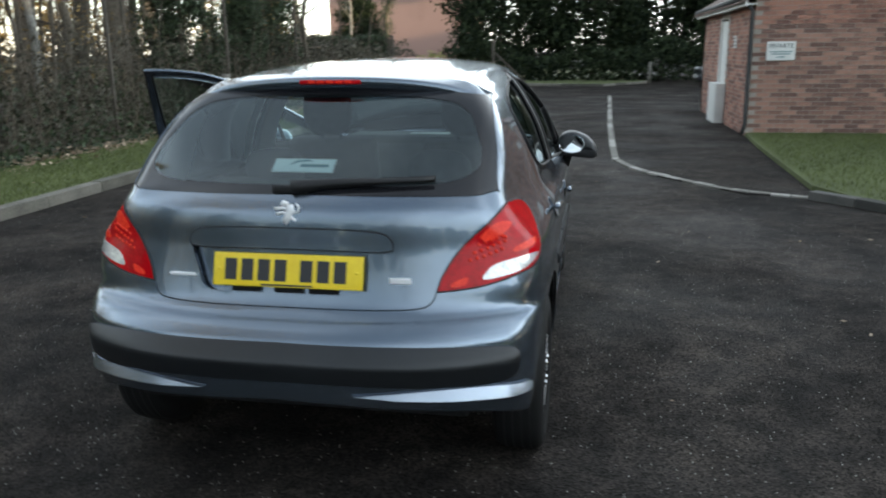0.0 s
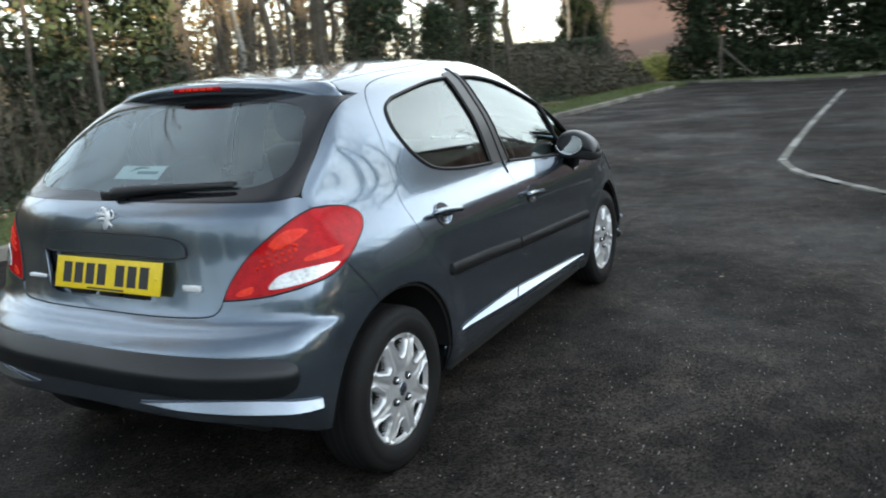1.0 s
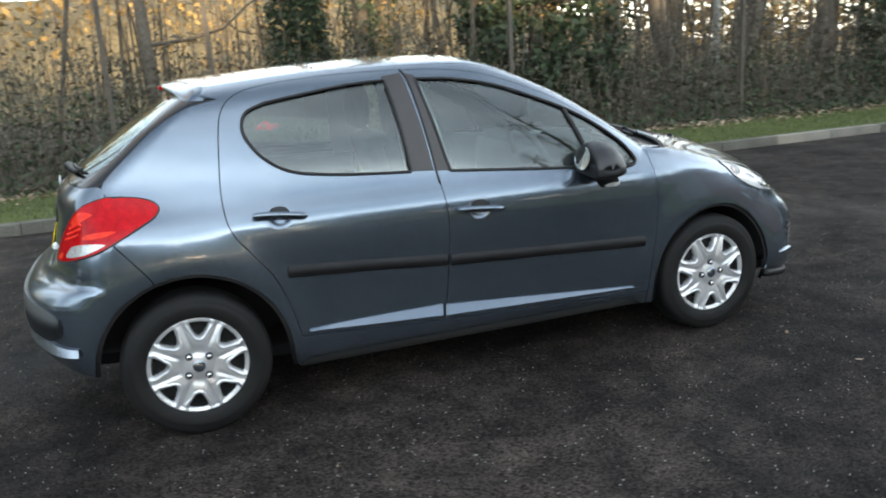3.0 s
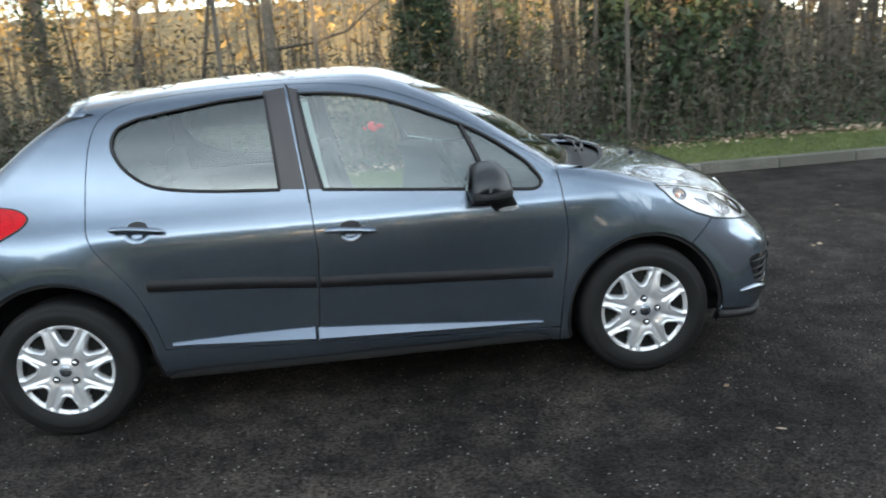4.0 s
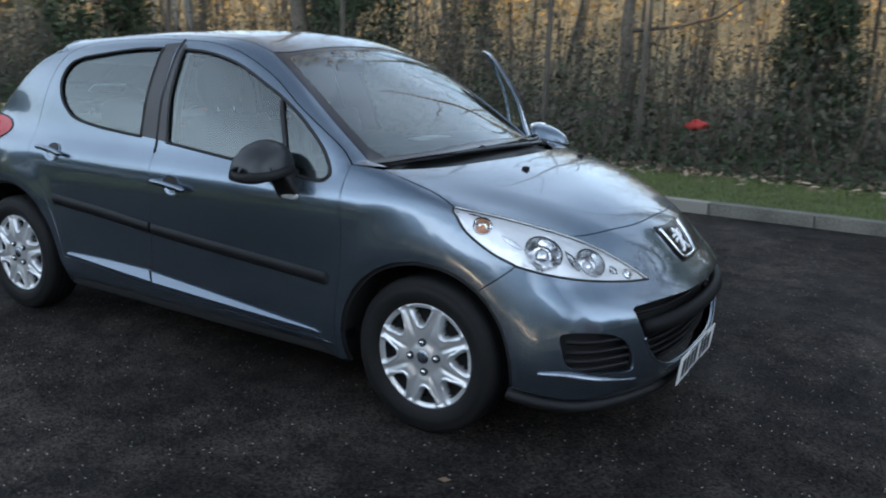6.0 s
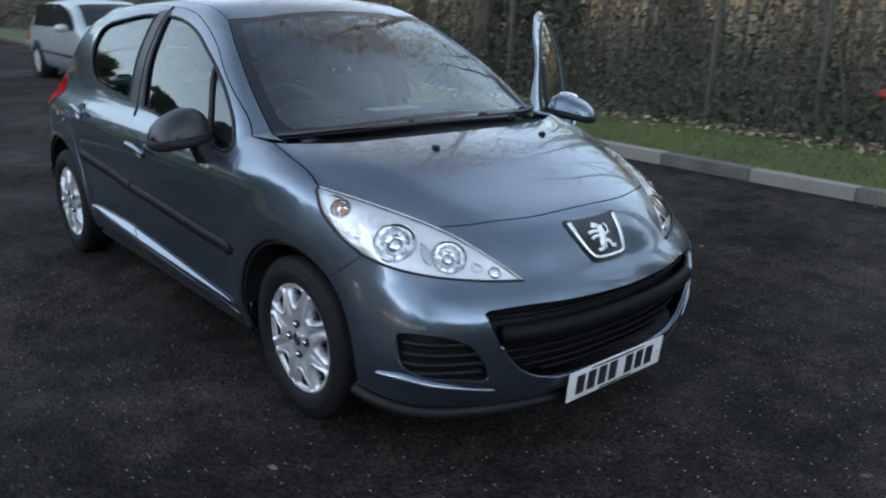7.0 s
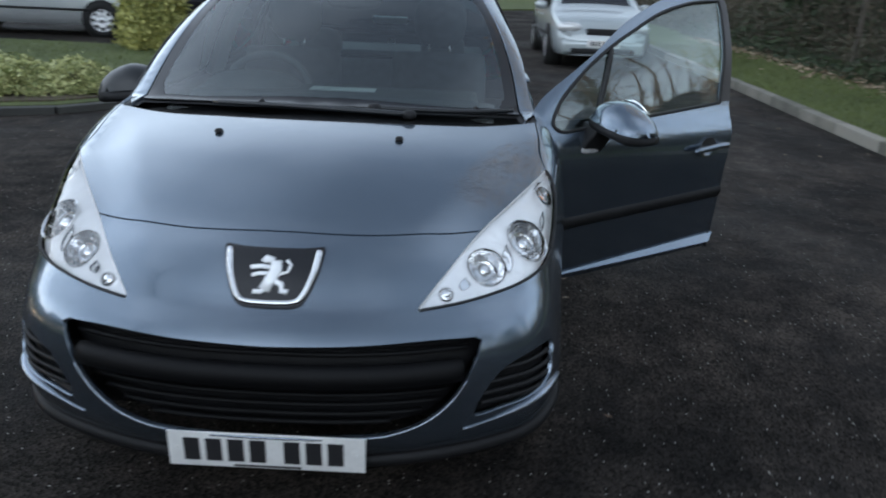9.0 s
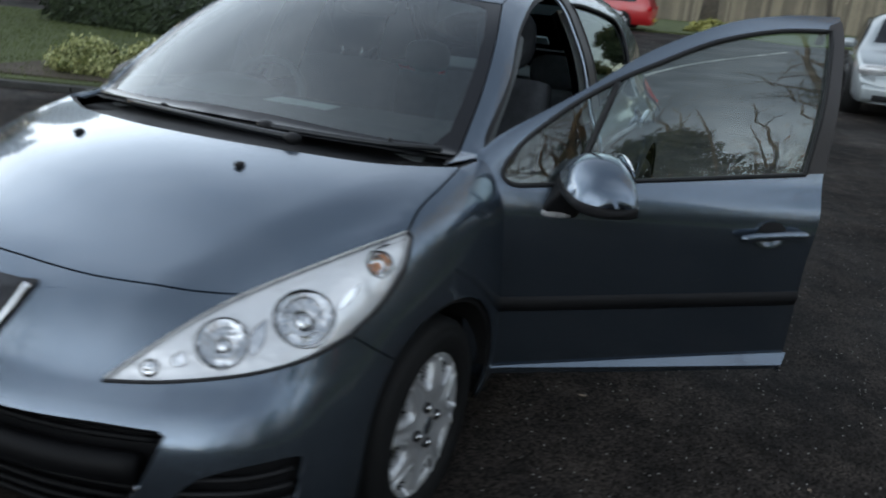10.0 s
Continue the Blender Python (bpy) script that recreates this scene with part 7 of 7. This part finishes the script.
keep = (np.minimum(np.minimum(g[:, 0] - 7.35, 11.5 - g[:, 0]), np.minimum(np.minimum(g[:, 1] + 8.6, -7.4 - g[:, 1]), 0.80 - g[:, 2])) < 0.16)
leaves("foliage", g[keep] + RNG.normal(size=(keep.sum(), 3)) * 0.03, 0.045, HEDGE, hedge)
part("hedge_core", boxed(7.5, 11.35, -8.45, -7.55, 0.05, 0.66, bevel=0.1), HEDGE, hedge)
shrub("garden_bush", "yellow-green bush by a far garden", at(-7.0, 35.2, 0.1), (1.5, 1.2, 1.15), 5000, CONIFER, 0.09, 41)
shrub("garden_bush", "low green bush on the far lawn", at(2.4, -29.5, 0.05), (0.9, 0.7, 0.45), 3500, CONIFER, 0.07, 44)

# dense laurel closing the road's end under the yews
lp = np.column_stack([RNG.uniform(-6.0, 24.0, 15000), RNG.uniform(33.6, 36.6, 15000), RNG.uniform(0.0, 1.0, 15000)])
lp[:, 2] = 0.1 + lp[:, 2] * (1.5 + 0.5 * np.sin(lp[:, 0] * 1.1) * np.cos(lp[:, 0] * 0.43 + 1))
leaves("laurel_thicket", lp, 0.12, YEW, label="dark evergreen thicket at the end of the road", category="undergrowth", kind="stuff")

# ---------------------------------------------------------------- buildings
def brick_store():
    """A low brick store with a boarded white door, a downpipe and a sign."""
    b = thing("brick_store", "low red-brown brick store with a tiled roof and white door", "building")
    X0, X1, Y0, Y1, EAVE = 3.64, 13.0, 10.40, 16.6, 2.35
    ridge = (X0 + X1) / 2
    bm = bmesh.new()
    box(bm, X0, X1, Y0, Y0 + 0.25, -0.1, EAVE + 0.05)
    box(bm, X0, X0 + 0.25, Y0 + 0.25, 13.0, -0.1, EAVE)
    box(bm, X0, X0 + 0.25, 14.0, Y1, -0.1, EAVE)
    box(bm, X0, X0 + 0.25, 13.0, 14.0, 2.08, EAVE)
    box(bm, X0, X1, Y1 - 0.25, Y1, -0.1, EAVE)
    v = [bm.verts.new(p) for p in ((X0, Y0, EAVE), (X1, Y0, EAVE), (ridge, Y0, EAVE + 2.6), (X0, Y0 + 0.25, EAVE), (X1, Y0 + 0.25, EAVE), (ridge, Y0 + 0.25, EAVE + 2.6))]
    for f in ((0, 1, 2), (5, 4, 3), (0, 2, 5, 3), (1, 4, 5, 2)):
        bm.faces.new([v[i] for i in f])
    bmesh.ops.recalc_face_normals(bm, faces=bm.faces)
    wall = part("wall", bm, MORTAR, b, "mortared brick wall", smooth=False)
    bm = bmesh.new()
    for s in (-1, 1):
        xe = X0 - 0.25 if s < 0 else X1 + 0.25
        v = [bm.verts.new(p) for p in ((xe, Y0 - 0.12, EAVE - 0.12), (ridge, Y0 - 0.12, EAVE + 2.75), (ridge, Y1 + 0.1, EAVE + 2.75), (xe, Y1 + 0.1, EAVE - 0.12))]
        f = bm.faces.new(v if s > 0 else v[::-1])
    r = bmesh.ops.extrude_face_region(bm, geom=bm.faces[:])
    bmesh.ops.translate(bm, verts=[v for v in r["geom"] if isinstance(v, bmesh.types.BMVert)], vec=(0, 0, 0.10))
    part("roof", bm, TILE_ROOF, b, smooth=False)
    part("fascia", boxed(X0 - 0.20, X0 - 0.16, Y0 - 0.10, Y1, EAVE - 0.17, EAVE + 0.02), WHITE_WOOD, b, "white painted fascia", smooth=False)
    part("soffit", boxed(X0 - 0.16, X0 - 0.002, Y0 - 0.10, Y1, EAVE - 0.15, EAVE - 0.13), WHITE_WOOD, b, smooth=False)
    bm = bmesh.new()
    tube(bm, [(X0 - 0.21, Y0 + 0.05, EAVE - 0.05), (X0 - 0.21, Y1, EAVE - 0.03)], 0.055, 8)
    part("gutter", bm, IRON, b)
    bm = bmesh.new()
    tube(bm, [(X0 - 0.20, Y0 - 0.02, EAVE - 0.05), (X0 - 0.06, Y0 - 0.05, EAVE - 0.25), (X0 - 0.045, Y0 - 0.05, 0.20), (X0 - 0.10, Y0 - 0.12, 0.05)], 0.036, 8)
    part("downpipe", bm, IRON, b, "black downpipe")
    part("door", boxed(X0 + 0.03, X0 + 0.08, 13.05, 13.95, 0.03, 2.03), WHITE_WOOD, b, "white door", smooth=False)
    part("door_frame", boxed(X0 - 0.02, X0 + 0.10, 13.0, 13.05, 0.0, 2.08), WHITE_WOOD, b, smooth=False)
    part("door_frame", boxed(X0 - 0.02, X0 + 0.10, 13.95, 14.0, 0.0, 2.08), WHITE_WOOD, b, smooth=False)
    bm = bmesh.new()
    box(bm, X0 - 0.20, X0 - 0.01, 12.9, 13.9, 0.0, 0.80, 0.01)
    part("meter_box", bm, WHITE_WOOD, b, "white meter box")
    bm = bmesh.new()
    box(bm, X0 - 0.03, X0 - 0.004, 12.0, 12.22, 1.50, 1.72)
    vent = part("wall_vent", bm, WHITE_WOOD, b, smooth=False)
    for k in range(3):
        part("vent_slot", boxed(X0 - 0.032, X0 - 0.029, 12.02, 12.20, 1.53 + 0.065 * k, 1.56 + 0.065 * k), IRON, vent, smooth=False)
    # sign
    s = part("sign", boxed(3.86, 4.32, Y0 - 0.032, Y0 - 0.014, 1.29, 1.60, bevel=0.004), PLATE_WHITE, b, "white wall sign")
    cu = bpy.data.curves.new("sign_word", "FONT")
    cu.body, cu.size, cu.align_x, cu.extrude = "PRIVATE", 0.105, "CENTER", 0.001
    t = new("sign_word", cu)
    me = bpy.data.meshes.new_from_object(t.evaluated_get(bpy.context.evaluated_depsgraph_get()))
    bpy.data.objects.remove(t)
    me.materials.append(INK)
    t = new("sign_word", me)
    t.matrix_world = Matrix.Translation((4.09, Y0 - 0.034, 1.495)) @ Matrix.Rotation(radians(90), 4, "X")
    t.parent = s
    for k, (w, z) in enumerate(((0.36, 1.432), (0.30, 1.395), (0.14, 1.345))):
        part("sign_line", boxed(4.09 - w / 2, 4.09 + w / 2, Y0 - 0.0345, Y0 - 0.032, z - 0.008, z + 0.008), PALE_INK, s, smooth=False)
    return b, wall


STORE, STORE_WALL = brick_store()

far = thing("brick_house", "plain pink-brown brick house beyond the wood", "house")
bm = bmesh.new()
box(bm, -19.5, -8.6, 58, 68, 0, 6.0)
part("wall", bm, BRICK_FAR, far, smooth=False)
bm = bmesh.new()
v = [bm.verts.new(p) for p in ((-20, 57.5, 5.9), (-8.1, 57.5, 5.9), (-14, 57.5, 9.4), (-20, 68.5, 5.9), (-8.1, 68.5, 5.9), (-14, 68.5, 9.4))]
for f in ((0, 1, 2), (5, 4, 3), (0, 2, 5, 3), (1, 4, 5, 2), (0, 3, 4, 1)):
    bm.faces.new([v[i] for i in f])
bmesh.ops.recalc_face_normals(bm, faces=bm.faces)
part("roof", bm, TILE_ROOF, far, smooth=False)
bm = bmesh.new()
box(bm, -27, -13.5, 50, 50.3, 0.1, 2.6, 0.05)
tagged(new("garden_wall", mesh_of("garden_wall", bm, HEDGE, False)), "dark overgrown garden wall before a house", "wall")

# timber fence far behind, with a tree and a lamp post on the lawn
fence = thing("panel_fence", "long weathered timber panel fence across a far lawn", "fence")
bm = bmesh.new()
box(bm, 0.005, 0.145, -0.012, 0.012, 0.05, 1.85)
board = mesh_of("board", bm, FENCE, False)
for k in range(190):
    ob = new("board", board)
    ob.parent = fence
    ob.matrix_world = Matrix.Translation((-13 + 0.15 * k, -44 + 0.03 * k + 0.006 * (k % 2), RNG.normal() * 0.012))
for k in range(16):
    part("fence_post", boxed(-13.06 + 1.8 * k, -12.94 + 1.8 * k, -44.12 + 0.36 * k, -44.0 + 0.36 * k, 0, 1.95, bevel=0.01), POST, fence)
put(tree_b, at(-1.3, -29.0, 0.0, 1.0, 1.3))
put(tree_d, at(2.9, -31.0, 0.0, 2.2, 1.35))
put(tree_a, at(9.0, -36.0, 0.0, 2.0, 1.0))
put(belt_tree, at(11, -53, 0, 1, 0.7))
put(belt_tree, at(-2, -56, 0, 2.4, 1.0))
put(belt_tree, at(24, -48, 0, 4, 1.2))
put(belt_tree, at(-14, -50, 0, 0.4, 0.9))
for i in range(9):
    put(belt_tree, at(-32 + 7.0 * i + 1.4 * math.sin(i * 2.3), -62 - 2 * math.sin(i * 1.9), 0, i * 0.9, 1.35 + 0.15 * math.sin(i * 3.1)))
put(belt_tree, at(7, -57, 0, 3.3, 1.2))
house2 = thing("brick_house", "far red brick house with a dark roof behind a fence", "house")
part("wall", boxed(-2.0, 9.0, -72, -64, 0, 4.8), BRICK_FAR, house2, smooth=False)
bm = bmesh.new()
v = [bm.verts.new(p) for p in ((-2.5, -63.4, 4.7), (9.5, -63.4, 4.7), (-2.5, -68, 7.6), (9.5, -68, 7.6), (-2.5, -72.6, 4.7), (9.5, -72.6, 4.7))]
for f in ((0, 1, 3, 2), (2, 3, 5, 4), (0, 2, 4), (1, 5, 3), (0, 4, 5, 1)):
    bm.faces.new([v[i] for i in f])
bmesh.ops.recalc_face_normals(bm, faces=bm.faces)
part("roof", bm, TILE_ROOF, house2, smooth=False)
for x in (0.2, 3.2, 6.2):
    w = part("window", boxed(x, x + 1.4, -63.99, -63.9, 2.6, 3.8), WHITE_WOOD, house2, "white-framed window", smooth=False)
    part("pane", boxed(x + 0.08, x + 1.32, -63.92, -63.885, 2.68, 3.72), GLOSS_BLACK, w, smooth=False)

# bare trees on the lawn and behind the brick store
put(tree_d, at(10.6, 7.6, 0.0, 0.8, 1.1))
put(tree_d, at(15.4, 18.6, 0.0, 3.9, 1.3))
put(tree_d, at(13.5, 12.5, 0.0, 2.6, 1.15))
put(tree_d, at(20.0, 11.0, 0.0, 5.2, 1.2))
# unseen evergreen belt on the sunny side, added to keep low sun off the car
for i in range(16):
    put(belt_tree, at(39 + 1.5 * math.sin(i * 2.9), -48 + 5.6 * i, 0, i * 2.3, 1.22 + 0.06 * math.sin(i * 1.3)))
for i in range(27):
    put(belt_tree, at(33 + 4 * math.sin(i * 2.1), -58 + 5.8 * i + 1.6 * math.sin(i * 4.7), 0, i * 1.3, 1.10 + 0.08 * math.sin(i * 1.7)))
for x, y, s in ((26.5, -14.0, 0.6), (27.5, 5.0, 1.0), (16.5, 21.0, 1.0), (29.0, -4.0, 0.7), (24.0, 15.0, 1.0), (24, -24, 0.65), (11.5, 26, 0.9)):
    put(tree_a if s == 0.9 else tree_d, at(x, y, 0.0, x * y, s))

# ---------------------------------------------------------------- other parked cars
def parked_car(label, paint, m, length, wide, tall, bonnet_l, boot_l, wheels, estate=False, mat_glass=None, group="parked cars"):
    """A simple saloon or hatch: lofted body, glazed cabin, lamps, bumpers and wheels; its nose points to +y."""
    car = thing("parked_car", label, "car", group)
    h = length / 2
    belt, w = tall * 0.635, wide / 2
    tail_top = belt + 0.02 if boot_l > 0.5 else belt
    prof = hermite((-h, -h + 0.10, -h + max(boot_l, 0.12), -h + max(boot_l, 0.12) + (0.25 if estate else 0.95 if boot_l > 0.5 else 0.55), -0.1 * h, h - bonnet_l - 0.75, h - bonnet_l, h - 0.25, h), (belt * 0.80, tail_top, tail_top + (0.10 if boot_l < 0.5 else 0.03), tall - 0.05, tall, tall - 0.06, belt + 0.06, belt - 0.12, belt * 0.62))
    plan_w = hermite((-h, -h + 0.08, -h + 0.5, 0, h - 0.6, h - 0.12, h), (w * 0.70, w * 0.88, w * 0.985, w, w * 0.97, w * 0.84, w * 0.62))
    bm = bmesh.new()
    ys = np.concatenate([np.linspace(-h, -h + 0.3, 7), np.linspace(-h + 0.38, h - 0.38, 40), np.linspace(h - 0.3, h, 7)])
    rings = []
    for y in ys:
        top, ww = float(prof(y)), float(plan_w(y))
        b = min(belt, top)
        up = max(top - belt, 0.0)
        inn = 0.30 * up
        pts = [(ww * 0.90, 0.22), (ww * 0.97, 0.30), (ww, 0.46), (ww, 0.62 * min(1, b / 0.6)), (ww * 0.985, b * 0.90), (ww * 0.955, b), (ww * 0.945 - inn * 0.55, b + up * 0.5), (ww * 0.93 - inn, b + up * 0.88), (ww * 0.78 - inn, top - 0.008 + 0.004), (ww * 0.4, top + 0.012), (0, top + 0.018)]
        rings.append([bm.verts.new((x, y, z)) for x, z in pts] + [bm.verts.new((-x, y, z)) for x, z in pts[-2::-1]])
    for a, b in zip(rings, rings[1:]):
        for k in range(len(a) - 1):
            bm.faces.new((a[k], b[k], b[k + 1], a[k + 1]))
    bm.faces.new(rings[0][::-1])
    bm.faces.new(rings[-1])
    bmesh.ops.recalc_face_normals(bm, faces=bm.faces)
    part("body", bm, paint, car)
    y_s, y_e = h - bonnet_l, -h + max(boot_l, 0.12)

    def pane(name, pts):
        b = bmesh.new()
        f = b.faces.new([b.verts.new(p) for p in pts])
        r = bmesh.ops.extrude_face_region(b, geom=[f])
        c = sum((Vector(p) for p in pts), Vector()) / len(pts)
        d = Vector((c.x, c.y if abs(c.x) < 0.1 else 0, 0.35)).normalized() * 0.012
        bmesh.ops.translate(b, verts=[v for v in r["geom"] if isinstance(v, bmesh.types.BMVert)], vec=d)
        bmesh.ops.recalc_face_normals(b, faces=b.faces)
        return part(name, b, GLOSS_BLACK, car, "dark reflective glass", smooth=False)

    def skin(y, t):
        top, ww = float(prof(y)), float(plan_w(y))
        up = max(top - belt, 0)
        return ww * 0.95 - 0.30 * up * t, belt + up * t
    for s in (-1, 1):
        lo, hi = y_e + 0.45, y_s - 0.18
        mid = (lo + hi) / 2 - 0.05
        for a, b in ((lo, mid - 0.04), (mid + 0.04, hi)):
            q = []
            n = 6
            for i in range(n + 1):
                y = a + (b - a) * i / n
                x, z = skin(y, 0.10)
                q.append((s * (x + 0.004), y, z))
            for i in range(n, -1, -1):
                y = a + (b - a) * i / n
                if a == lo and boot_l > 0.5:
                    y = max(y, a + 0.55 + (b - a - 0.55) * i / n)
                t = 0.86 if float(prof(y)) - belt > 0.25 else 0.6
                x, z = skin(y, t)
                q.append((s * (x + 0.004), y, z))
            pane("side_window", q)
    def crown(x, y):
        top, ww = float(prof(y)), float(plan_w(y))
        e = ww * 0.78 - 0.30 * max(top - belt, 0.0)
        return top - 0.004 + 0.016 * (e - x) / (e - ww * 0.4) if x > ww * 0.4 else top + 0.018 - 0.006 * x / (ww * 0.4)
    g = bmesh.new()
    grid = []
    for y in np.linspace(y_s - 0.10, y_s - 0.68, 9):
        e = (float(plan_w(y)) * 0.78 - 0.30 * max(float(prof(y)) - belt, 0.0)) * 0.97
        grid.append([g.verts.new((x, y, crown(abs(x), y) + 0.007)) for x in np.linspace(-e, e, 11)])
    for r0, r1 in zip(grid, grid[1:]):
        for k in range(10):
            g.faces.new((r0[k], r0[k + 1], r1[k + 1], r1[k]))
    bmesh.ops.recalc_face_normals(g, faces=g.faces)
    part("windscreen", g, GLOSS_BLACK, car, "dark reflective glass")
    ya, yb = y_e + 0.04, y_e + (0.22 if estate else 0.50)
    pane("rear_window", [(float(plan_w(ya)) * 0.80, ya, float(prof(ya)) + 0.004), (float(plan_w(yb)) * 0.68, yb, float(prof(yb)) + 0.002), (-float(plan_w(yb)) * 0.68, yb, float(prof(yb)) + 0.002), (-float(plan_w(ya)) * 0.80, ya, float(prof(ya)) + 0.004)])
    for s in (-1, 1):
        b = bmesh.new()
        blob(b, (s * w * 0.66, h - 0.13, belt * 0.74), (0.20, 0.10, 0.085), 2.6, u=16, v=10)
        part("headlight", b, CLEAR_PLASTIC, car, "clear headlight")
        b = bmesh.new()
        blob(b, (s * w * 0.74, -h + 0.10, belt * 0.84), (0.16, 0.08, 0.11), 2.8, u=16, v=10)
        part("tail_light", b, RED_LENS, car, "red tail light")
        b = bmesh.new()
        blob(b, (s * (w + 0.08), y_s - 0.35, belt + 0.06), (0.11, 0.06, 0.07), 2.4, u=14, v=10)
        part("door_mirror", b, paint, car)
        b = bmesh.new()
        tube(b, [(s * (w + 0.006), -h + 0.95, 0.50), (s * (w + 0.006), h - 1.0, 0.48)], 0.022, 6)
        part("rubbing_strip", b, PLASTIC, car)
        for y in (y_e * 0.2 + 0.1, y_s - 0.9):
            part("door_handle", boxed(s * w - 0.01 + (0 if s > 0 else -0.02), s * w + 0.03 - (0 if s > 0 else 0.02), y - 0.09, y + 0.09, belt - 0.13, belt - 0.105, bevel=0.005), paint, car)
    part("front_bumper", boxed(-w * 0.80, w * 0.80, h - 0.16, h + 0.03, 0.24, 0.46, bevel=0.06), paint, car)
    part("rear_bumper", boxed(-w * 0.80, w * 0.80, -h - 0.03, -h + 0.16, 0.26, 0.52, bevel=0.06), paint, car)
    part("grille", boxed(-w * 0.34, w * 0.34, h - 0.06, h + 0.005, belt * 0.62, belt * 0.74, bevel=0.02), PLASTIC, car, "black grille")
    part("lower_intake", boxed(-w * 0.62, w * 0.62, h - 0.05, h + 0.036, 0.26, 0.34, bevel=0.015), PLASTIC, car)
    for s, y in ((1, h + 0.034), (-1, -h - 0.046)):
        p = part("number_plate", boxed(-0.26, 0.26, y, y + 0.012, 0.36, 0.47), PLATE_WHITE if s > 0 else YELLOW, car, smooth=False)
        for k in range(7):
            x = -0.20 + 0.06 * k + (0.03 if k > 3 else 0)
            part("dark_bar", boxed(x - 0.02, x + 0.02, y - 0.002, y + 0.014, 0.38, 0.45), INK, p, smooth=False)
    tyre, groove, rim, cover, cap, bolt, socket = WHEELS
    for s in (-1, 1):
        for y in wheels:
            b = bmesh.new()
            tube(b, [(s * (w - 0.24), y, 0.31), (s * (w + 0.003), y, 0.31)], 0.36, 24)
            part("wheel_arch", b, UNDER, car)
            wh = part("wheel", tyre, RUBBER, car)
            wh.matrix_world = Matrix.Translation((s * (w - 0.062), y, 0.30)) @ (Matrix.Rotation(math.pi, 4, "Z") if s < 0 else Matrix.Identity(4))
            part("rim", rim, UNDER, wh)
            part("wheel_cover", cover, WHEEL_SILVER, wh)
    car.matrix_world = m
    return car


WHEELS = wheel_meshes(16, 64)
parked_car("pale silver five-door hatchback parked against the kerb", PALE_GOLD, Matrix.Translation((-2.78, -11.4, 0)), 4.1, 1.66, 1.38, 1.0, 0.15, (1.28, -1.22))
parked_car("silver saloon parked in a bay, nose to the road", SILVER, Matrix.Translation((7.6, -11.8, 0)) @ Matrix.Rotation(radians(97), 4, "Z"), 4.7, 1.80, 1.44, 1.25, 0.95, (1.40, -1.32))
parked_car("black saloon parked in a bay, tail to the road", BLACK_PAINT, Matrix.Translation((6.12, -16.1, 0)) @ Matrix.Rotation(radians(-86), 4, "Z"), 4.7, 1.82, 1.43, 1.25, 0.95, (1.40, -1.40))
parked_car("white hatchback parked in a bay, nose to the road", WHITE_PAINT, Matrix.Translation((6.15, -21.0, 0)) @ Matrix.Rotation(radians(96), 4, "Z"), 4.2, 1.75, 1.45, 1.05, 0.2, (1.30, -1.24))
parked_car("red estate car parked in a bay, tail to the road", RED_PAINT, Matrix.Translation((6.5, -27.2, 0)) @ Matrix.Rotation(radians(-88), 4, "Z"), 4.5, 1.76, 1.47, 1.15, 0.14, (1.38, -1.24), True)
parked_car("black car parked beyond the brick store", BLACK_PAINT, Matrix.Translation((7.3, 30.3, 0)) @ Matrix.Rotation(radians(95), 4, "Z"), 4.3, 1.76, 1.46, 1.1, 0.2, (1.30, -1.24))

# ---------------------------------------------------------------- bricks of the store, last
bm = bmesh.new()
box(bm, -0.107, 0.107, -0.006, 0.004, -0.0325, 0.0325, 0.003)
brick_mesh = mesh_of("brick", bm, BRICK, False)
made, rest = 0, bmesh.new()
for row in range(40):
    z = 0.04 + 0.075 * row
    for k in range(19):
        x = 3.64 + 0.1125 + 0.225 * k + (0.1125 if row % 2 else 0)
        if z > 3.0 or (x < 3.70 and row % 2 and k < 0):
            continue
        if k < 12 and made < 300 and z < 2.0:
            ob = new("brick", brick_mesh)
            ob.parent = STORE_WALL
            ob.matrix_world = Matrix.Translation((x, 10.398 + RNG.normal() * 0.001, z))
            made += 1
        else:
            box(rest, x - 0.107, x + 0.107, 10.390, 10.402, z - 0.0325, z + 0.0325)
    if z < 2.28:
        for k in range(11):
            y = 10.42 + 0.1125 + 0.225 * k + (0.1125 if row % 2 else 0)
            if y < 12.9:
                box(rest, 3.634, 3.646, y - 0.107, y + 0.107, z - 0.0325, z + 0.0325)
        for k in range(10):
            y = 14.12 + 0.225 * k + (0.1125 if row % 2 else 0)
            box(rest, 3.634, 3.646, y - 0.107, y + 0.107, z - 0.0325, z + 0.0325)
BRICK_REST = grain(material("brick_rest", (0.33, 0.16, 0.115), 0.85), (7.0, 70.0), (0.17, 0.085, 0.068), (0.42, 0.205, 0.15), 0.5, 120, island=True)
tagged(part("brickwork", rest, BRICK_REST, STORE_WALL, smooth=False), kind="stuff")
